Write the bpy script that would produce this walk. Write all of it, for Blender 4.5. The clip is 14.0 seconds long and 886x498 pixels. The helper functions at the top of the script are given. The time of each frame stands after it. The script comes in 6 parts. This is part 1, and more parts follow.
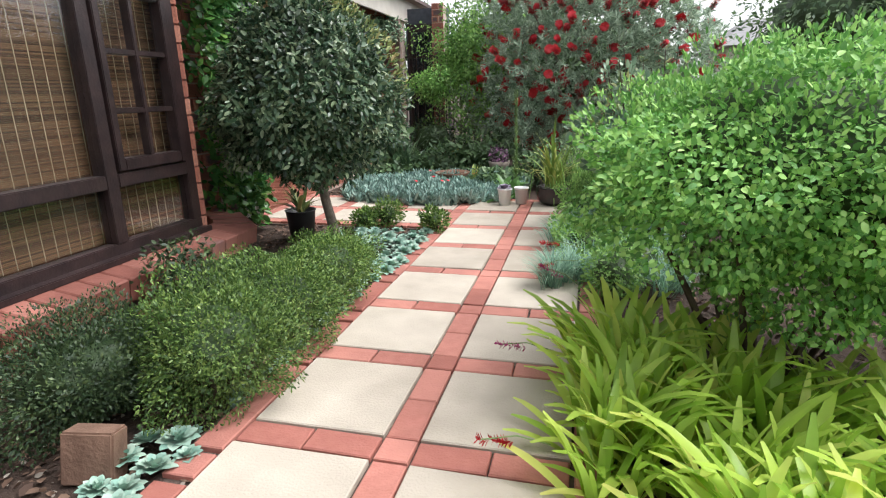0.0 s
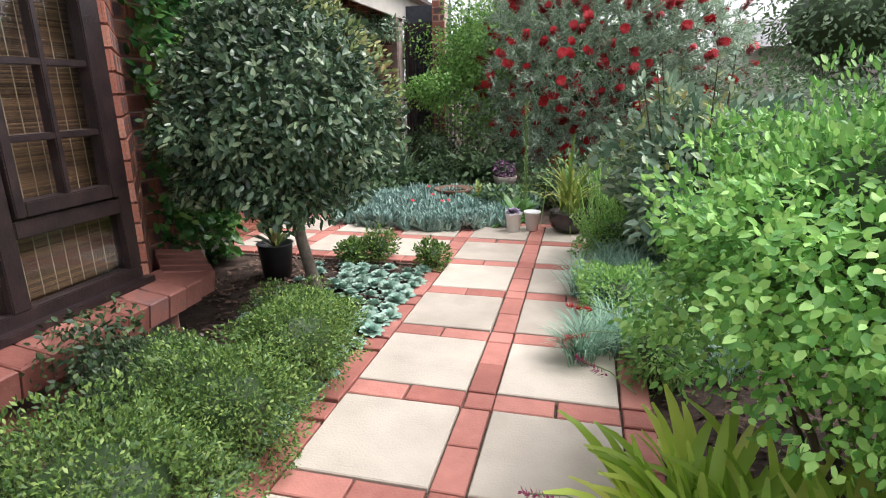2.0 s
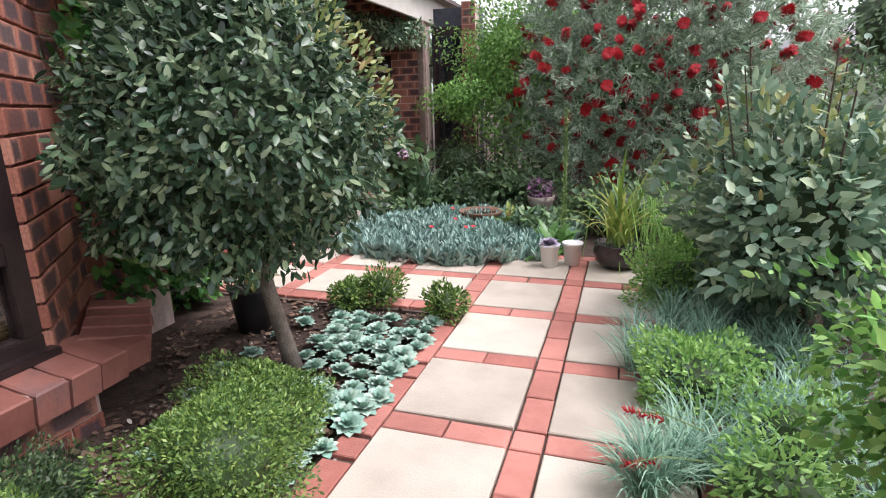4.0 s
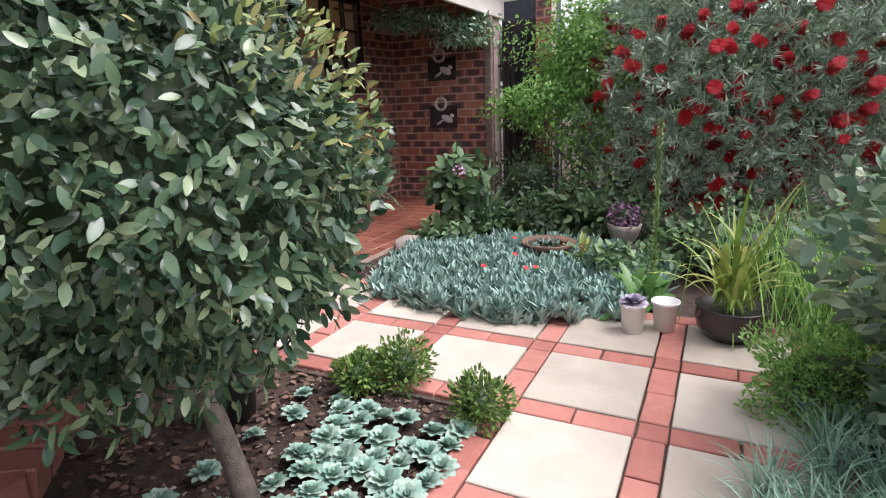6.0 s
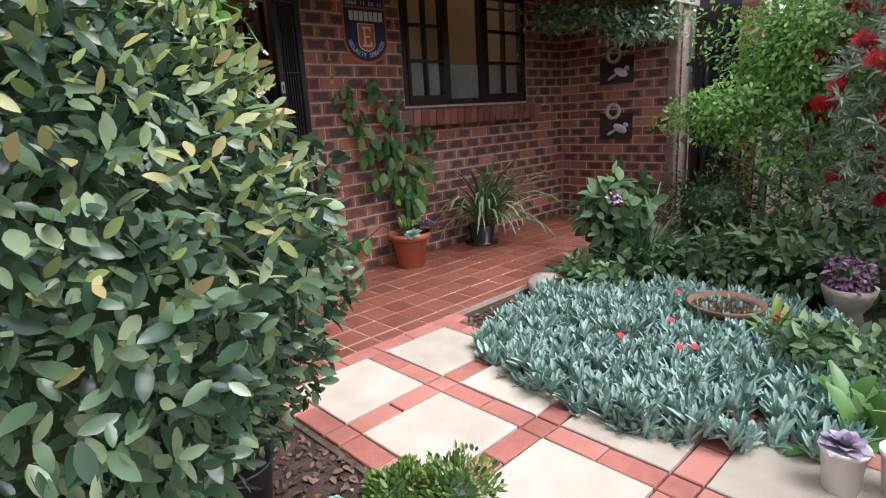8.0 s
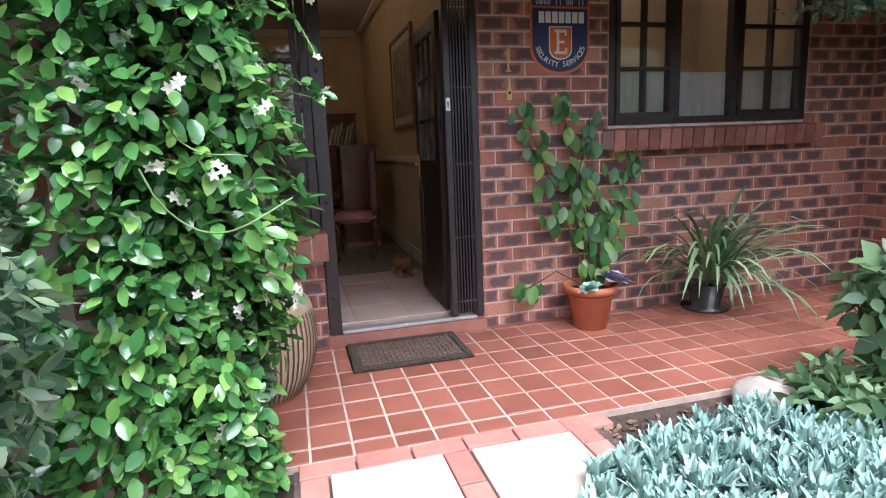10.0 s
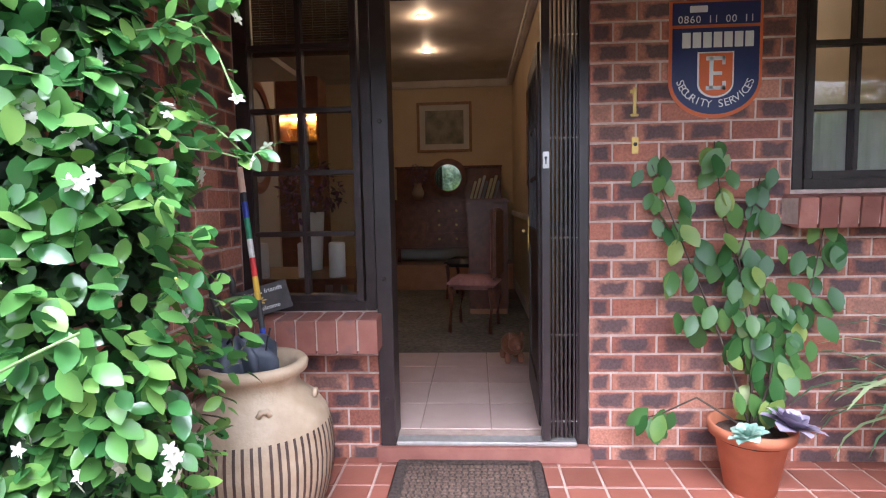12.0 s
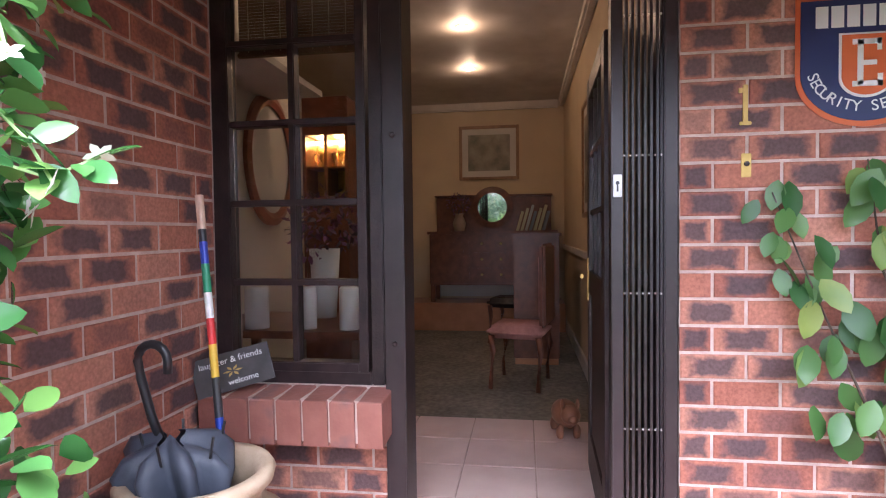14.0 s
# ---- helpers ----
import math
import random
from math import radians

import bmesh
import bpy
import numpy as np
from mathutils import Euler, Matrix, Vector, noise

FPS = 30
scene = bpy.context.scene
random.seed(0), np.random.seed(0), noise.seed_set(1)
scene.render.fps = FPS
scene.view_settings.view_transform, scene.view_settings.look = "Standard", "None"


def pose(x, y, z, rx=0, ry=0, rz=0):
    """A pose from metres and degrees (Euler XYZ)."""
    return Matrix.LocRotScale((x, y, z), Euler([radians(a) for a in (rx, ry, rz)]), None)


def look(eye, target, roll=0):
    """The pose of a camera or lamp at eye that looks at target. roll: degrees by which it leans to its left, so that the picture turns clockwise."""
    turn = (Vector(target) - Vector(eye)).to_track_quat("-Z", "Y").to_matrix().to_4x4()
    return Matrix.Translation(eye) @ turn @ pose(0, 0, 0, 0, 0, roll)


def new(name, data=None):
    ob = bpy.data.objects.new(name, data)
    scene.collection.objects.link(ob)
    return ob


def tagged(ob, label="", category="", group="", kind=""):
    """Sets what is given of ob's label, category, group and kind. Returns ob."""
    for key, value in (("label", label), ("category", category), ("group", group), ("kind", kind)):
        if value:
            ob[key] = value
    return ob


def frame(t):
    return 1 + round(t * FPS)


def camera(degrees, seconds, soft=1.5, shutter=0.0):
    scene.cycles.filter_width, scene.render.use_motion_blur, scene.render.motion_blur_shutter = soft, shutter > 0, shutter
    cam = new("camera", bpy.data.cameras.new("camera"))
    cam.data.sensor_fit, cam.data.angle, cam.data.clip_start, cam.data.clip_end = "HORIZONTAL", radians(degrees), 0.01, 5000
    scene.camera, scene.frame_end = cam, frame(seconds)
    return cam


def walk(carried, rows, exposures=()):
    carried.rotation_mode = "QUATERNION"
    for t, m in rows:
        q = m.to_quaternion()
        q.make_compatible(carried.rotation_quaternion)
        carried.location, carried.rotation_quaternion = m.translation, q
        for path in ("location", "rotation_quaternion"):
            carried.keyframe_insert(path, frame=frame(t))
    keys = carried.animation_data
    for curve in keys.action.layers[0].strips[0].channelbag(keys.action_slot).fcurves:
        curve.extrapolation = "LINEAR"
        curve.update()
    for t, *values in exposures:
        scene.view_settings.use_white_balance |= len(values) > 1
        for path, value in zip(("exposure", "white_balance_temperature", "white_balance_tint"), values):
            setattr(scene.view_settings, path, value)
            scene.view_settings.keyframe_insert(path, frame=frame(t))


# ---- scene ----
cam = camera(77.4, 14.0, soft=1.1)
PATH = [
    (0, (-0.046, 0.153, 1.017), (-0.525, 2.018, 0.476), -1.4),
    (0.5, (-0.076, 0.357, 1.048), (-0.554, 2.221, 0.502), -1.3),
    (1, (-0.115, 0.513, 1.076), (-0.59, 2.377, 0.529), -1.1),
    (1.5, (-0.179, 0.673, 1.093), (-0.651, 2.537, 0.543), -0.9),
    (2, (-0.223, 0.819, 1.118), (-0.695, 2.683, 0.568), -0.8),
    (2.2, (-0.231, 0.883, 1.131), (-0.699, 2.745, 0.571), -0.8),
    (4.3, (-0.299, 1.734, 1.093), (-0.936, 3.561, 0.587), -1.6),
    (4.5, (-0.301, 1.833, 1.095), (-0.957, 3.653, 0.589), -1.6),
    (5, (-0.321, 2.024, 1.115), (-1.048, 3.817, 0.61), -1.7),
    (5.5, (-0.381, 2.241, 1.139), (-1.178, 4.004, 0.634), -2.0),
    (6, (-0.407, 2.458, 1.166), (-1.281, 4.185, 0.66), -2.4),
    (6.5, (-0.424, 2.693, 1.2), (-1.413, 4.357, 0.695), -2.6),
    (7, (-0.448, 2.915, 1.191), (-1.6, 4.475, 0.7), -2.6),
    (7.5, (-0.499, 3.119, 1.192), (-1.778, 4.58, 0.714), -2.5),
    (8, (-0.473, 3.293, 1.245), (-1.887, 4.625, 0.772), -3.4),
    (8.5, (-0.51, 3.51, 1.237), (-2.117, 4.618, 0.802), -3.7),
    (8.7, (-0.562, 3.567, 1.229), (-2.217, 4.604, 0.8), -3.5),
    (10.8, (-1.001, 4.757, 1.215), (-2.967, 5.006, 0.943), -1.9),
    (11, (-1.097, 4.791, 1.22), (-3.07, 5.002, 0.97), -1.8),
    (11.5, (-1.298, 4.93, 1.269), (-3.286, 4.983, 1.055), -1.4),
    (12, (-1.524, 5.01, 1.302), (-3.513, 4.891, 1.134), -1.1),
    (12.5, (-1.785, 4.999, 1.334), (-3.771, 4.806, 1.202), -0.9),
    (13, (-1.953, 4.996, 1.344), (-3.938, 4.772, 1.241), -0.7),
    (13.5, (-2.099, 5.014, 1.348), (-4.081, 4.757, 1.269), -0.7),
    (14, (-2.232, 5.027, 1.344), (-4.21, 4.738, 1.281), -0.7),
]
walk(cam, [(t, look(eye, target, roll)) for t, eye, target, roll in PATH],
     exposures=[(0, 1.08, 6350, 12), (5, 1.2, 6250, 21), (8.0, 1.15, 6100, 18), (9.5, 1.75, 5800, 14), (11, 2.12, 5500, 13), (12, 2.5, 5550, 17), (13, 2.85, 5550, 20), (14, 3.1, 5550, 22)])

# ---- world and light ----
world = bpy.data.worlds.new("sky")
scene.world = world
world.use_nodes = True
wn = world.node_tree.nodes
sky = wn.new("ShaderNodeTexSky")
sky.sky_type = "NISHITA"
sky.sun_disc = False
sky.sun_elevation, sky.sun_rotation = radians(60), radians(82)
sky.dust_density, sky.air_density = 2.0, 1.0
grey = wn.new("ShaderNodeHueSaturation")
grey.inputs["Saturation"].default_value = 0.12
world.node_tree.links.new(sky.outputs[0], grey.inputs["Color"])
world.node_tree.links.new(grey.outputs[0], wn["Background"].inputs[0])
wn["Background"].inputs[1].default_value = 0.14
sun = new("sun", bpy.data.lights.new("sun", "SUN"))
sun.data.energy, sun.data.angle, sun.data.color = 1.55, radians(40), (1.0, 0.98, 0.95)
sun.matrix_world = look((6.2, 0.9, 10.8), (0, 0, 0))

RNG = np.random.default_rng(7)


# ---- materials ----
def mat(name, c1, c2, scale=8.0, rough=0.7, bump=0.2, metal=0.0, island=0.0, objrand=0.0, c3=None, trans=0.0, bump_scale=None, coat=0.0):
    m = bpy.data.materials.new(name)
    m.use_nodes = True
    nt = m.node_tree
    n, l = nt.nodes, nt.links
    p = n["Principled BSDF"]
    tc = n.new("ShaderNodeTexCoord")
    geo = n.new("ShaderNodeNewGeometry")
    nz = n.new("ShaderNodeTexNoise")
    nz.inputs["Scale"].default_value, nz.inputs["Detail"].default_value = scale, 6.0
    l.new(geo.outputs["Position"], nz.inputs["Vector"])
    ramp = n.new("ShaderNodeValToRGB")
    e = ramp.color_ramp.elements
    e[0].position, e[1].position = 0.3, 0.7
    e[0].color, e[1].color = (*c1, 1), (*c2, 1)
    if c3:
        k = ramp.color_ramp.elements.new(0.92)
        k.color = (*c3, 1)
    fac = nz.outputs[0]
    if island or objrand:
        mix = n.new("ShaderNodeMix")
        mix.inputs[0].default_value = island or objrand
        l.new(fac, mix.inputs[2])
        if island:
            l.new(geo.outputs["Random Per Island"], mix.inputs[3])
        else:
            oi = n.new("ShaderNodeObjectInfo")
            l.new(oi.outputs["Random"], mix.inputs[3])
        fac = mix.outputs[0]
    l.new(fac, ramp.inputs[0])
    big = n.new("ShaderNodeTexNoise")
    big.inputs["Scale"].default_value, big.inputs["Detail"].default_value = scale * 0.13, 3.0
    l.new(geo.outputs["Position"], big.inputs["Vector"])
    hsv = n.new("ShaderNodeHueSaturation")
    mr = n.new("ShaderNodeMapRange")
    mr.inputs[1].default_value, mr.inputs[2].default_value, mr.inputs[3].default_value, mr.inputs[4].default_value = 0.3, 0.7, 0.8, 1.15
    l.new(big.outputs[0], mr.inputs[0])
    l.new(mr.outputs[0], hsv.inputs["Value"])
    l.new(ramp.outputs[0], hsv.inputs["Color"])
    l.new(hsv.outputs[0], p.inputs["Base Color"])
    p.inputs["Roughness"].default_value, p.inputs["Metallic"].default_value = rough, metal
    p.inputs["Coat Weight"].default_value = coat
    if bump:
        b = n.new("ShaderNodeBump")
        b.inputs["Strength"].default_value, b.inputs["Distance"].default_value = bump, 0.01
        bn = n.new("ShaderNodeTexNoise")
        bn.inputs["Scale"].default_value, bn.inputs["Detail"].default_value = bump_scale or scale * 6, 8.0
        l.new(geo.outputs["Position"], bn.inputs["Vector"])
        l.new(bn.outputs[0], b.inputs["Height"])
        l.new(b.outputs[0], p.inputs["Normal"])
    if trans:
        t = n.new("ShaderNodeBsdfTranslucent")
        l.new(hsv.outputs[0], t.inputs["Color"])
        mx = n.new("ShaderNodeMixShader")
        mx.inputs[0].default_value = trans
        l.new(p.outputs[0], mx.inputs[1])
        l.new(t.outputs[0], mx.inputs[2])
        l.new(mx.outputs[0], n["Material Output"].inputs[0])
    return m


def brick_material():
    m = bpy.data.materials.new("face brick")
    m.use_nodes = True
    n, l = m.node_tree.nodes, m.node_tree.links
    p = n["Principled BSDF"]
    geo, oi, uv = n.new("ShaderNodeNewGeometry"), n.new("ShaderNodeObjectInfo"), n.new("ShaderNodeUVMap")
    uv.uv_map = "face"
    add = n.new("ShaderNodeMath")
    add.operation = "ADD"
    l.new(geo.outputs["Random Per Island"], add.inputs[0])
    l.new(oi.outputs["Random"], add.inputs[1])
    fr = n.new("ShaderNodeMath")
    fr.operation = "FRACT"
    l.new(add.outputs[0], fr.inputs[0])
    red = n.new("ShaderNodeValToRGB")
    e = red.color_ramp.elements
    e[0].color, e[1].color = (0.30, 0.105, 0.07, 1), (0.48, 0.22, 0.15, 1)
    k = e.new(0.5)
    k.color = (0.38, 0.14, 0.09, 1)
    l.new(fr.outputs[0], red.inputs[0])
    # kiln-flashed dark heart of each brick
    ln = n.new("ShaderNodeVectorMath")
    ln.operation = "LENGTH"
    mp = n.new("ShaderNodeMapping")
    mp.inputs["Scale"].default_value = (0.95, 0.85, 0.0)
    l.new(uv.outputs[0], mp.inputs[0])
    nz = n.new("ShaderNodeTexNoise")
    nz.inputs["Scale"].default_value, nz.inputs["Detail"].default_value = 22, 6
    l.new(geo.outputs["Position"], nz.inputs["Vector"])
    sep = n.new("ShaderNodeSeparateXYZ")
    l.new(mp.outputs[0], sep.inputs[0])
    ax, ay = n.new("ShaderNodeMath"), n.new("ShaderNodeMath")
    for a, s in ((ax, 0), (ay, 1)):
        a.operation = "ABSOLUTE"
        l.new(sep.outputs[s], a.inputs[0])
    mx = n.new("ShaderNodeMath")
    mx.operation = "MAXIMUM"
    l.new(ax.outputs[0], mx.inputs[0])
    l.new(ay.outputs[0], mx.inputs[1])
    wob = n.new("ShaderNodeMath")
    wob.operation = "MULTIPLY_ADD"
    l.new(nz.outputs[0], wob.inputs[0])
    wob.inputs[1].default_value = 0.7
    l.new(mx.outputs[0], wob.inputs[2])
    msk = n.new("ShaderNodeMapRange")
    msk.inputs[1].default_value, msk.inputs[2].default_value = 1.16, 0.86
    l.new(wob.outputs[0], msk.inputs[0])
    pw = n.new("ShaderNodeMapRange")
    pw.inputs[1].default_value, pw.inputs[2].default_value = 0.10, 0.30
    f2 = n.new("ShaderNodeMath")
    f2.operation = "MULTIPLY_ADD"
    l.new(fr.outputs[0], f2.inputs[0])
    f2.inputs[1].default_value, f2.inputs[2].default_value = 7.31, 0.1
    f3 = n.new("ShaderNodeMath")
    f3.operation = "FRACT"
    l.new(f2.outputs[0], f3.inputs[0])
    l.new(f3.outputs[0], pw.inputs[0])
    mm = n.new("ShaderNodeMath")
    mm.operation = "MULTIPLY"
    l.new(msk.outputs[0], mm.inputs[0])
    l.new(pw.outputs[0], mm.inputs[1])
    dk = n.new("ShaderNodeMath")
    dk.operation = "MULTIPLY"
    dk.inputs[1].default_value = 0.82
    l.new(mm.outputs[0], dk.inputs[0])
    mix = n.new("ShaderNodeMix")
    mix.data_type = "RGBA"
    l.new(dk.outputs[0], mix.inputs[0])
    l.new(red.outputs[0], mix.inputs[6])
    mix.inputs[7].default_value = (0.045, 0.043, 0.055, 1)
    fine = n.new("ShaderNodeTexNoise")
    fine.inputs["Scale"].default_value, fine.inputs["Detail"].default_value = 90, 8
    l.new(geo.outputs["Position"], fine.inputs["Vector"])
    hs = n.new("ShaderNodeHueSaturation")
    mr = n.new("ShaderNodeMapRange")
    mr.inputs[1].default_value, mr.inputs[2].default_value, mr.inputs[3].default_value, mr.inputs[4].default_value = 0.3, 0.7, 0.75, 1.2
    l.new(fine.outputs[0], mr.inputs[0])
    l.new(mr.outputs[0], hs.inputs["Value"])
    l.new(mix.outputs[2], hs.inputs["Color"])
    l.new(hs.outputs[0], p.inputs["Base Color"])
    p.inputs["Roughness"].default_value = 0.75
    b = n.new("ShaderNodeBump")
    b.inputs["Strength"].default_value, b.inputs["Distance"].default_value = 0.35, 0.006
    l.new(fine.outputs[0], b.inputs["Height"])
    l.new(b.outputs[0], p.inputs["Normal"])
    return m


def glass_material(name="window glass", tint=(0.9, 0.93, 0.92)):
    m = bpy.data.materials.new(name)
    m.use_nodes = True
    p = m.node_tree.nodes["Principled BSDF"]
    p.inputs["Base Color"].default_value = (*tint, 1)
    p.inputs["Transmission Weight"].default_value, p.inputs["Roughness"].default_value, p.inputs["IOR"].default_value = 1.0, 0.0, 1.45
    return m


def glow(name, colour, power):
    m = bpy.data.materials.new(name)
    m.use_nodes = True
    p = m.node_tree.nodes["Principled BSDF"]
    p.inputs["Emission Color"].default_value, p.inputs["Emission Strength"].default_value = (*colour, 1), power
    return m


BRICK = brick_material()
MORTAR = mat("mortar", (0.48, 0.36, 0.31), (0.62, 0.50, 0.44), 30, 0.9, 0.4)
PAVER = mat("clay paver", (0.36, 0.13, 0.10), (0.50, 0.21, 0.165), 20, 0.8, 0.3, objrand=0.55)
SILLBRICK = mat("sill brick", (0.20, 0.068, 0.050), (0.35, 0.145, 0.11), 9, 0.6, 0.3, objrand=0.4, c3=(0.13, 0.11, 0.12))
SLAB = mat("cream concrete slab", (0.43, 0.375, 0.305), (0.60, 0.535, 0.445), 5, 0.88, 0.35, objrand=0.3, bump_scale=120)
TILE = mat("quarry tile", (0.22, 0.075, 0.049), (0.315, 0.112, 0.076), 6, 0.4, 0.12, objrand=0.4)
GROUT = mat("grout", (0.42, 0.30, 0.245), (0.51, 0.385, 0.32), 25, 0.9, 0.2)
GRITBED = mat("dirty joint sand", (0.07, 0.05, 0.04), (0.15, 0.11, 0.09), 40, 0.95, 0.5)
SOIL = mat("garden soil", (0.035, 0.022, 0.016), (0.09, 0.058, 0.042), 18, 0.95, 0.8)
LITTER = mat("dry leaf litter", (0.06, 0.033, 0.022), (0.20, 0.125, 0.085), 20, 0.85, 0.2, island=0.85)
PEBBLE = mat("pale stone chips", (0.20, 0.17, 0.14), (0.42, 0.38, 0.32), 20, 0.85, 0.3, island=0.8)
TIMBER = mat("dark stained timber", (0.015, 0.009, 0.010), (0.038, 0.022, 0.021), 14, 0.4, 0.25)
STEEL = mat("dark brown painted steel", (0.022, 0.015, 0.016), (0.04, 0.028, 0.028), 10, 0.4, 0.08)
POSTWOOD = mat("weathered timber post", (0.16, 0.11, 0.09), (0.28, 0.21, 0.18), 18, 0.75, 0.3)
FASCIA = mat("cream painted fascia", (0.55, 0.50, 0.44), (0.66, 0.61, 0.55), 5, 0.6, 0.05)
CEIL = mat("porch ceiling board", (0.42, 0.38, 0.34), (0.52, 0.47, 0.43), 5, 0.7, 0.1)
ROOF = mat("roof tile", (0.08, 0.06, 0.055), (0.15, 0.11, 0.10), 5, 0.85, 0.3)
GLASS = glass_material()
BAMBOO = mat("bamboo blind", (0.075, 0.035, 0.018), (0.20, 0.105, 0.05), 9, 0.6, 0.1, island=0.75)
STRING = mat("blind cord", (0.34, 0.26, 0.17), (0.44, 0.36, 0.25), 20, 0.9, 0)
INWALL = mat("cream painted plaster", (0.60, 0.46, 0.29), (0.66, 0.52, 0.34), 3, 0.75, 0.05)
WHITEWALL = mat("white painted plaster", (0.62, 0.58, 0.52), (0.7, 0.66, 0.6), 3, 0.75, 0.05)
INTILE = mat("pale ceramic floor tile", (0.58, 0.42, 0.37), (0.68, 0.52, 0.46), 6, 0.35, 0.03, objrand=0.3)
CARPET = mat("grey green carpet", (0.15, 0.13, 0.10), (0.27, 0.24, 0.19), 25, 0.95, 0.6)
WOODFLOOR = mat("varnished floor board", (0.25, 0.10, 0.04), (0.40, 0.18, 0.08), 7, 0.35, 0.05, objrand=0.4)
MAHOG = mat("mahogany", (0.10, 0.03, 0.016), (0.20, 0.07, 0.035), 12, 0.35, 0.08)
PINKCLOTH = mat("dusty pink upholstery", (0.38, 0.17, 0.15), (0.48, 0.24, 0.21), 30, 0.9, 0.2)
BRASS = mat("brass", (0.45, 0.30, 0.10), (0.60, 0.41, 0.15), 20, 0.42, 0.05, metal=1.0)
ALU = mat("aluminium strip", (0.5, 0.48, 0.46), (0.62, 0.6, 0.58), 30, 0.4, 0.05, metal=0.6)
MATRUB = mat("brown coir and rubber", (0.045, 0.03, 0.026), (0.11, 0.075, 0.06), 60, 0.95, 0.9)
TERRA = mat("terracotta", (0.42, 0.13, 0.06), (0.52, 0.19, 0.10), 8, 0.8, 0.15)
JARCLAY = mat("buff glazed clay", (0.328, 0.242, 0.156), (0.429, 0.335, 0.234), 12, 0.6, 0.25)
JARDARK = mat("dark groove glaze", (0.05, 0.03, 0.025), (0.09, 0.06, 0.05), 12, 0.5, 0.1)
WHITEPOT = mat("white plastic", (0.80, 0.79, 0.78), (0.84, 0.84, 0.84), 6, 0.4, 0.03)
BLACKPLASTIC = mat("black plastic", (0.012, 0.012, 0.014), (0.03, 0.03, 0.033), 8, 0.4, 0.05)
DARKGLAZE = mat("dark glazed ceramic", (0.03, 0.025, 0.026), (0.07, 0.06, 0.06), 8, 0.25, 0.05)
STONE = mat("pale field stone", (0.30, 0.25, 0.21), (0.44, 0.38, 0.33), 8, 0.9, 0.5)
BARK = mat("grey bark", (0.12, 0.095, 0.075), (0.24, 0.20, 0.165), 25, 0.9, 0.7)
TWIG = mat("brown twig", (0.06, 0.04, 0.03), (0.12, 0.09, 0.065), 20, 0.9, 0.3)
NAVY = mat("navy enamel", (0.018, 0.025, 0.10), (0.025, 0.035, 0.13), 4, 0.35, 0.02)
ORANGE = mat("orange red enamel", (0.60, 0.12, 0.03), (0.66, 0.15, 0.04), 4, 0.35, 0.02)
SIGNWHITE = mat("white enamel", (0.75, 0.75, 0.74), (0.8, 0.8, 0.79), 4, 0.35, 0.02)
SLATE = mat("slate", (0.05, 0.045, 0.045), (0.09, 0.08, 0.08), 12, 0.7, 0.2)
CLOTH = mat("grey umbrella nylon", (0.035, 0.042, 0.06), (0.07, 0.08, 0.105), 12, 0.55, 0.1)
GILT = mat("dull gilt frame", (0.20, 0.10, 0.04), (0.34, 0.19, 0.08), 15, 0.4, 0.15)
PAPER = mat("faded print", (0.14, 0.13, 0.10), (0.42, 0.38, 0.28), 7, 0.6, 0.0)
MIRROR = mat("mirror glass", (0.62, 0.63, 0.62), (0.70, 0.70, 0.69), 2, 0.03, 0, metal=1.0)
FROST = mat("white net curtain", (0.62, 0.60, 0.60), (0.70, 0.68, 0.68), 20, 0.9, 0.1)

L_TOPIARY = mat("leathery dark leaf", (0.036, 0.078, 0.042), (0.135, 0.215, 0.115), 9, 0.24, 0, island=0.8, trans=0.16, c3=(0.32, 0.40, 0.23))
L_YOUNG = mat("young bronze yellow leaf", (0.15, 0.22, 0.075), (0.36, 0.41, 0.14), 9, 0.4, 0, island=0.85, trans=0.25, c3=(0.44, 0.34, 0.15))
L_BRIGHT = mat("soft bright green leaf", (0.12, 0.31, 0.07), (0.33, 0.60, 0.16), 6, 0.5, 0, island=0.75, trans=0.28, c3=(0.50, 0.74, 0.25))
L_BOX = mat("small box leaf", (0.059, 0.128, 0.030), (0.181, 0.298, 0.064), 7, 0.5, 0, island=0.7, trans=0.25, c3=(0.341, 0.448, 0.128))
# Leaf colour of dark bushes; also painted on plant cores as inner shade.
L_BOXDARK = mat("dark leaf and core shade", (0.022, 0.05, 0.02), (0.062, 0.108, 0.038), 7, 0.5, 0, island=0.7, trans=0.2, c3=(0.14, 0.2, 0.07))
L_BROM = mat("bromeliad leaf", (0.32, 0.51, 0.07), (0.63, 0.81, 0.16), 5, 0.3, 0, objrand=0.65, trans=0.48, c3=(0.84, 0.79, 0.27))
L_STRAP = mat("yellow green strap leaf", (0.176, 0.286, 0.055), (0.418, 0.495, 0.121), 5, 0.4, 0, objrand=0.7, trans=0.3, c3=(0.572, 0.550, 0.198))
L_SPIDER = mat("dark strap leaf", (0.08, 0.16, 0.08), (0.24, 0.35, 0.17), 5, 0.45, 0, objrand=0.7, trans=0.2, c3=(0.46, 0.52, 0.28))
L_ECHEV = mat("powdery blue succulent leaf", (0.23, 0.40, 0.32), (0.41, 0.55, 0.45), 10, 0.6, 0, objrand=0.6, c3=(0.52, 0.63, 0.51))
L_SENECIO = mat("chalky blue finger leaf", (0.24, 0.385, 0.335), (0.39, 0.54, 0.47), 7, 0.85, 0, island=0.7)
L_MAUVE = mat("mauve rosette leaf", (0.24, 0.20, 0.28), (0.40, 0.35, 0.44), 10, 0.6, 0, objrand=0.6)
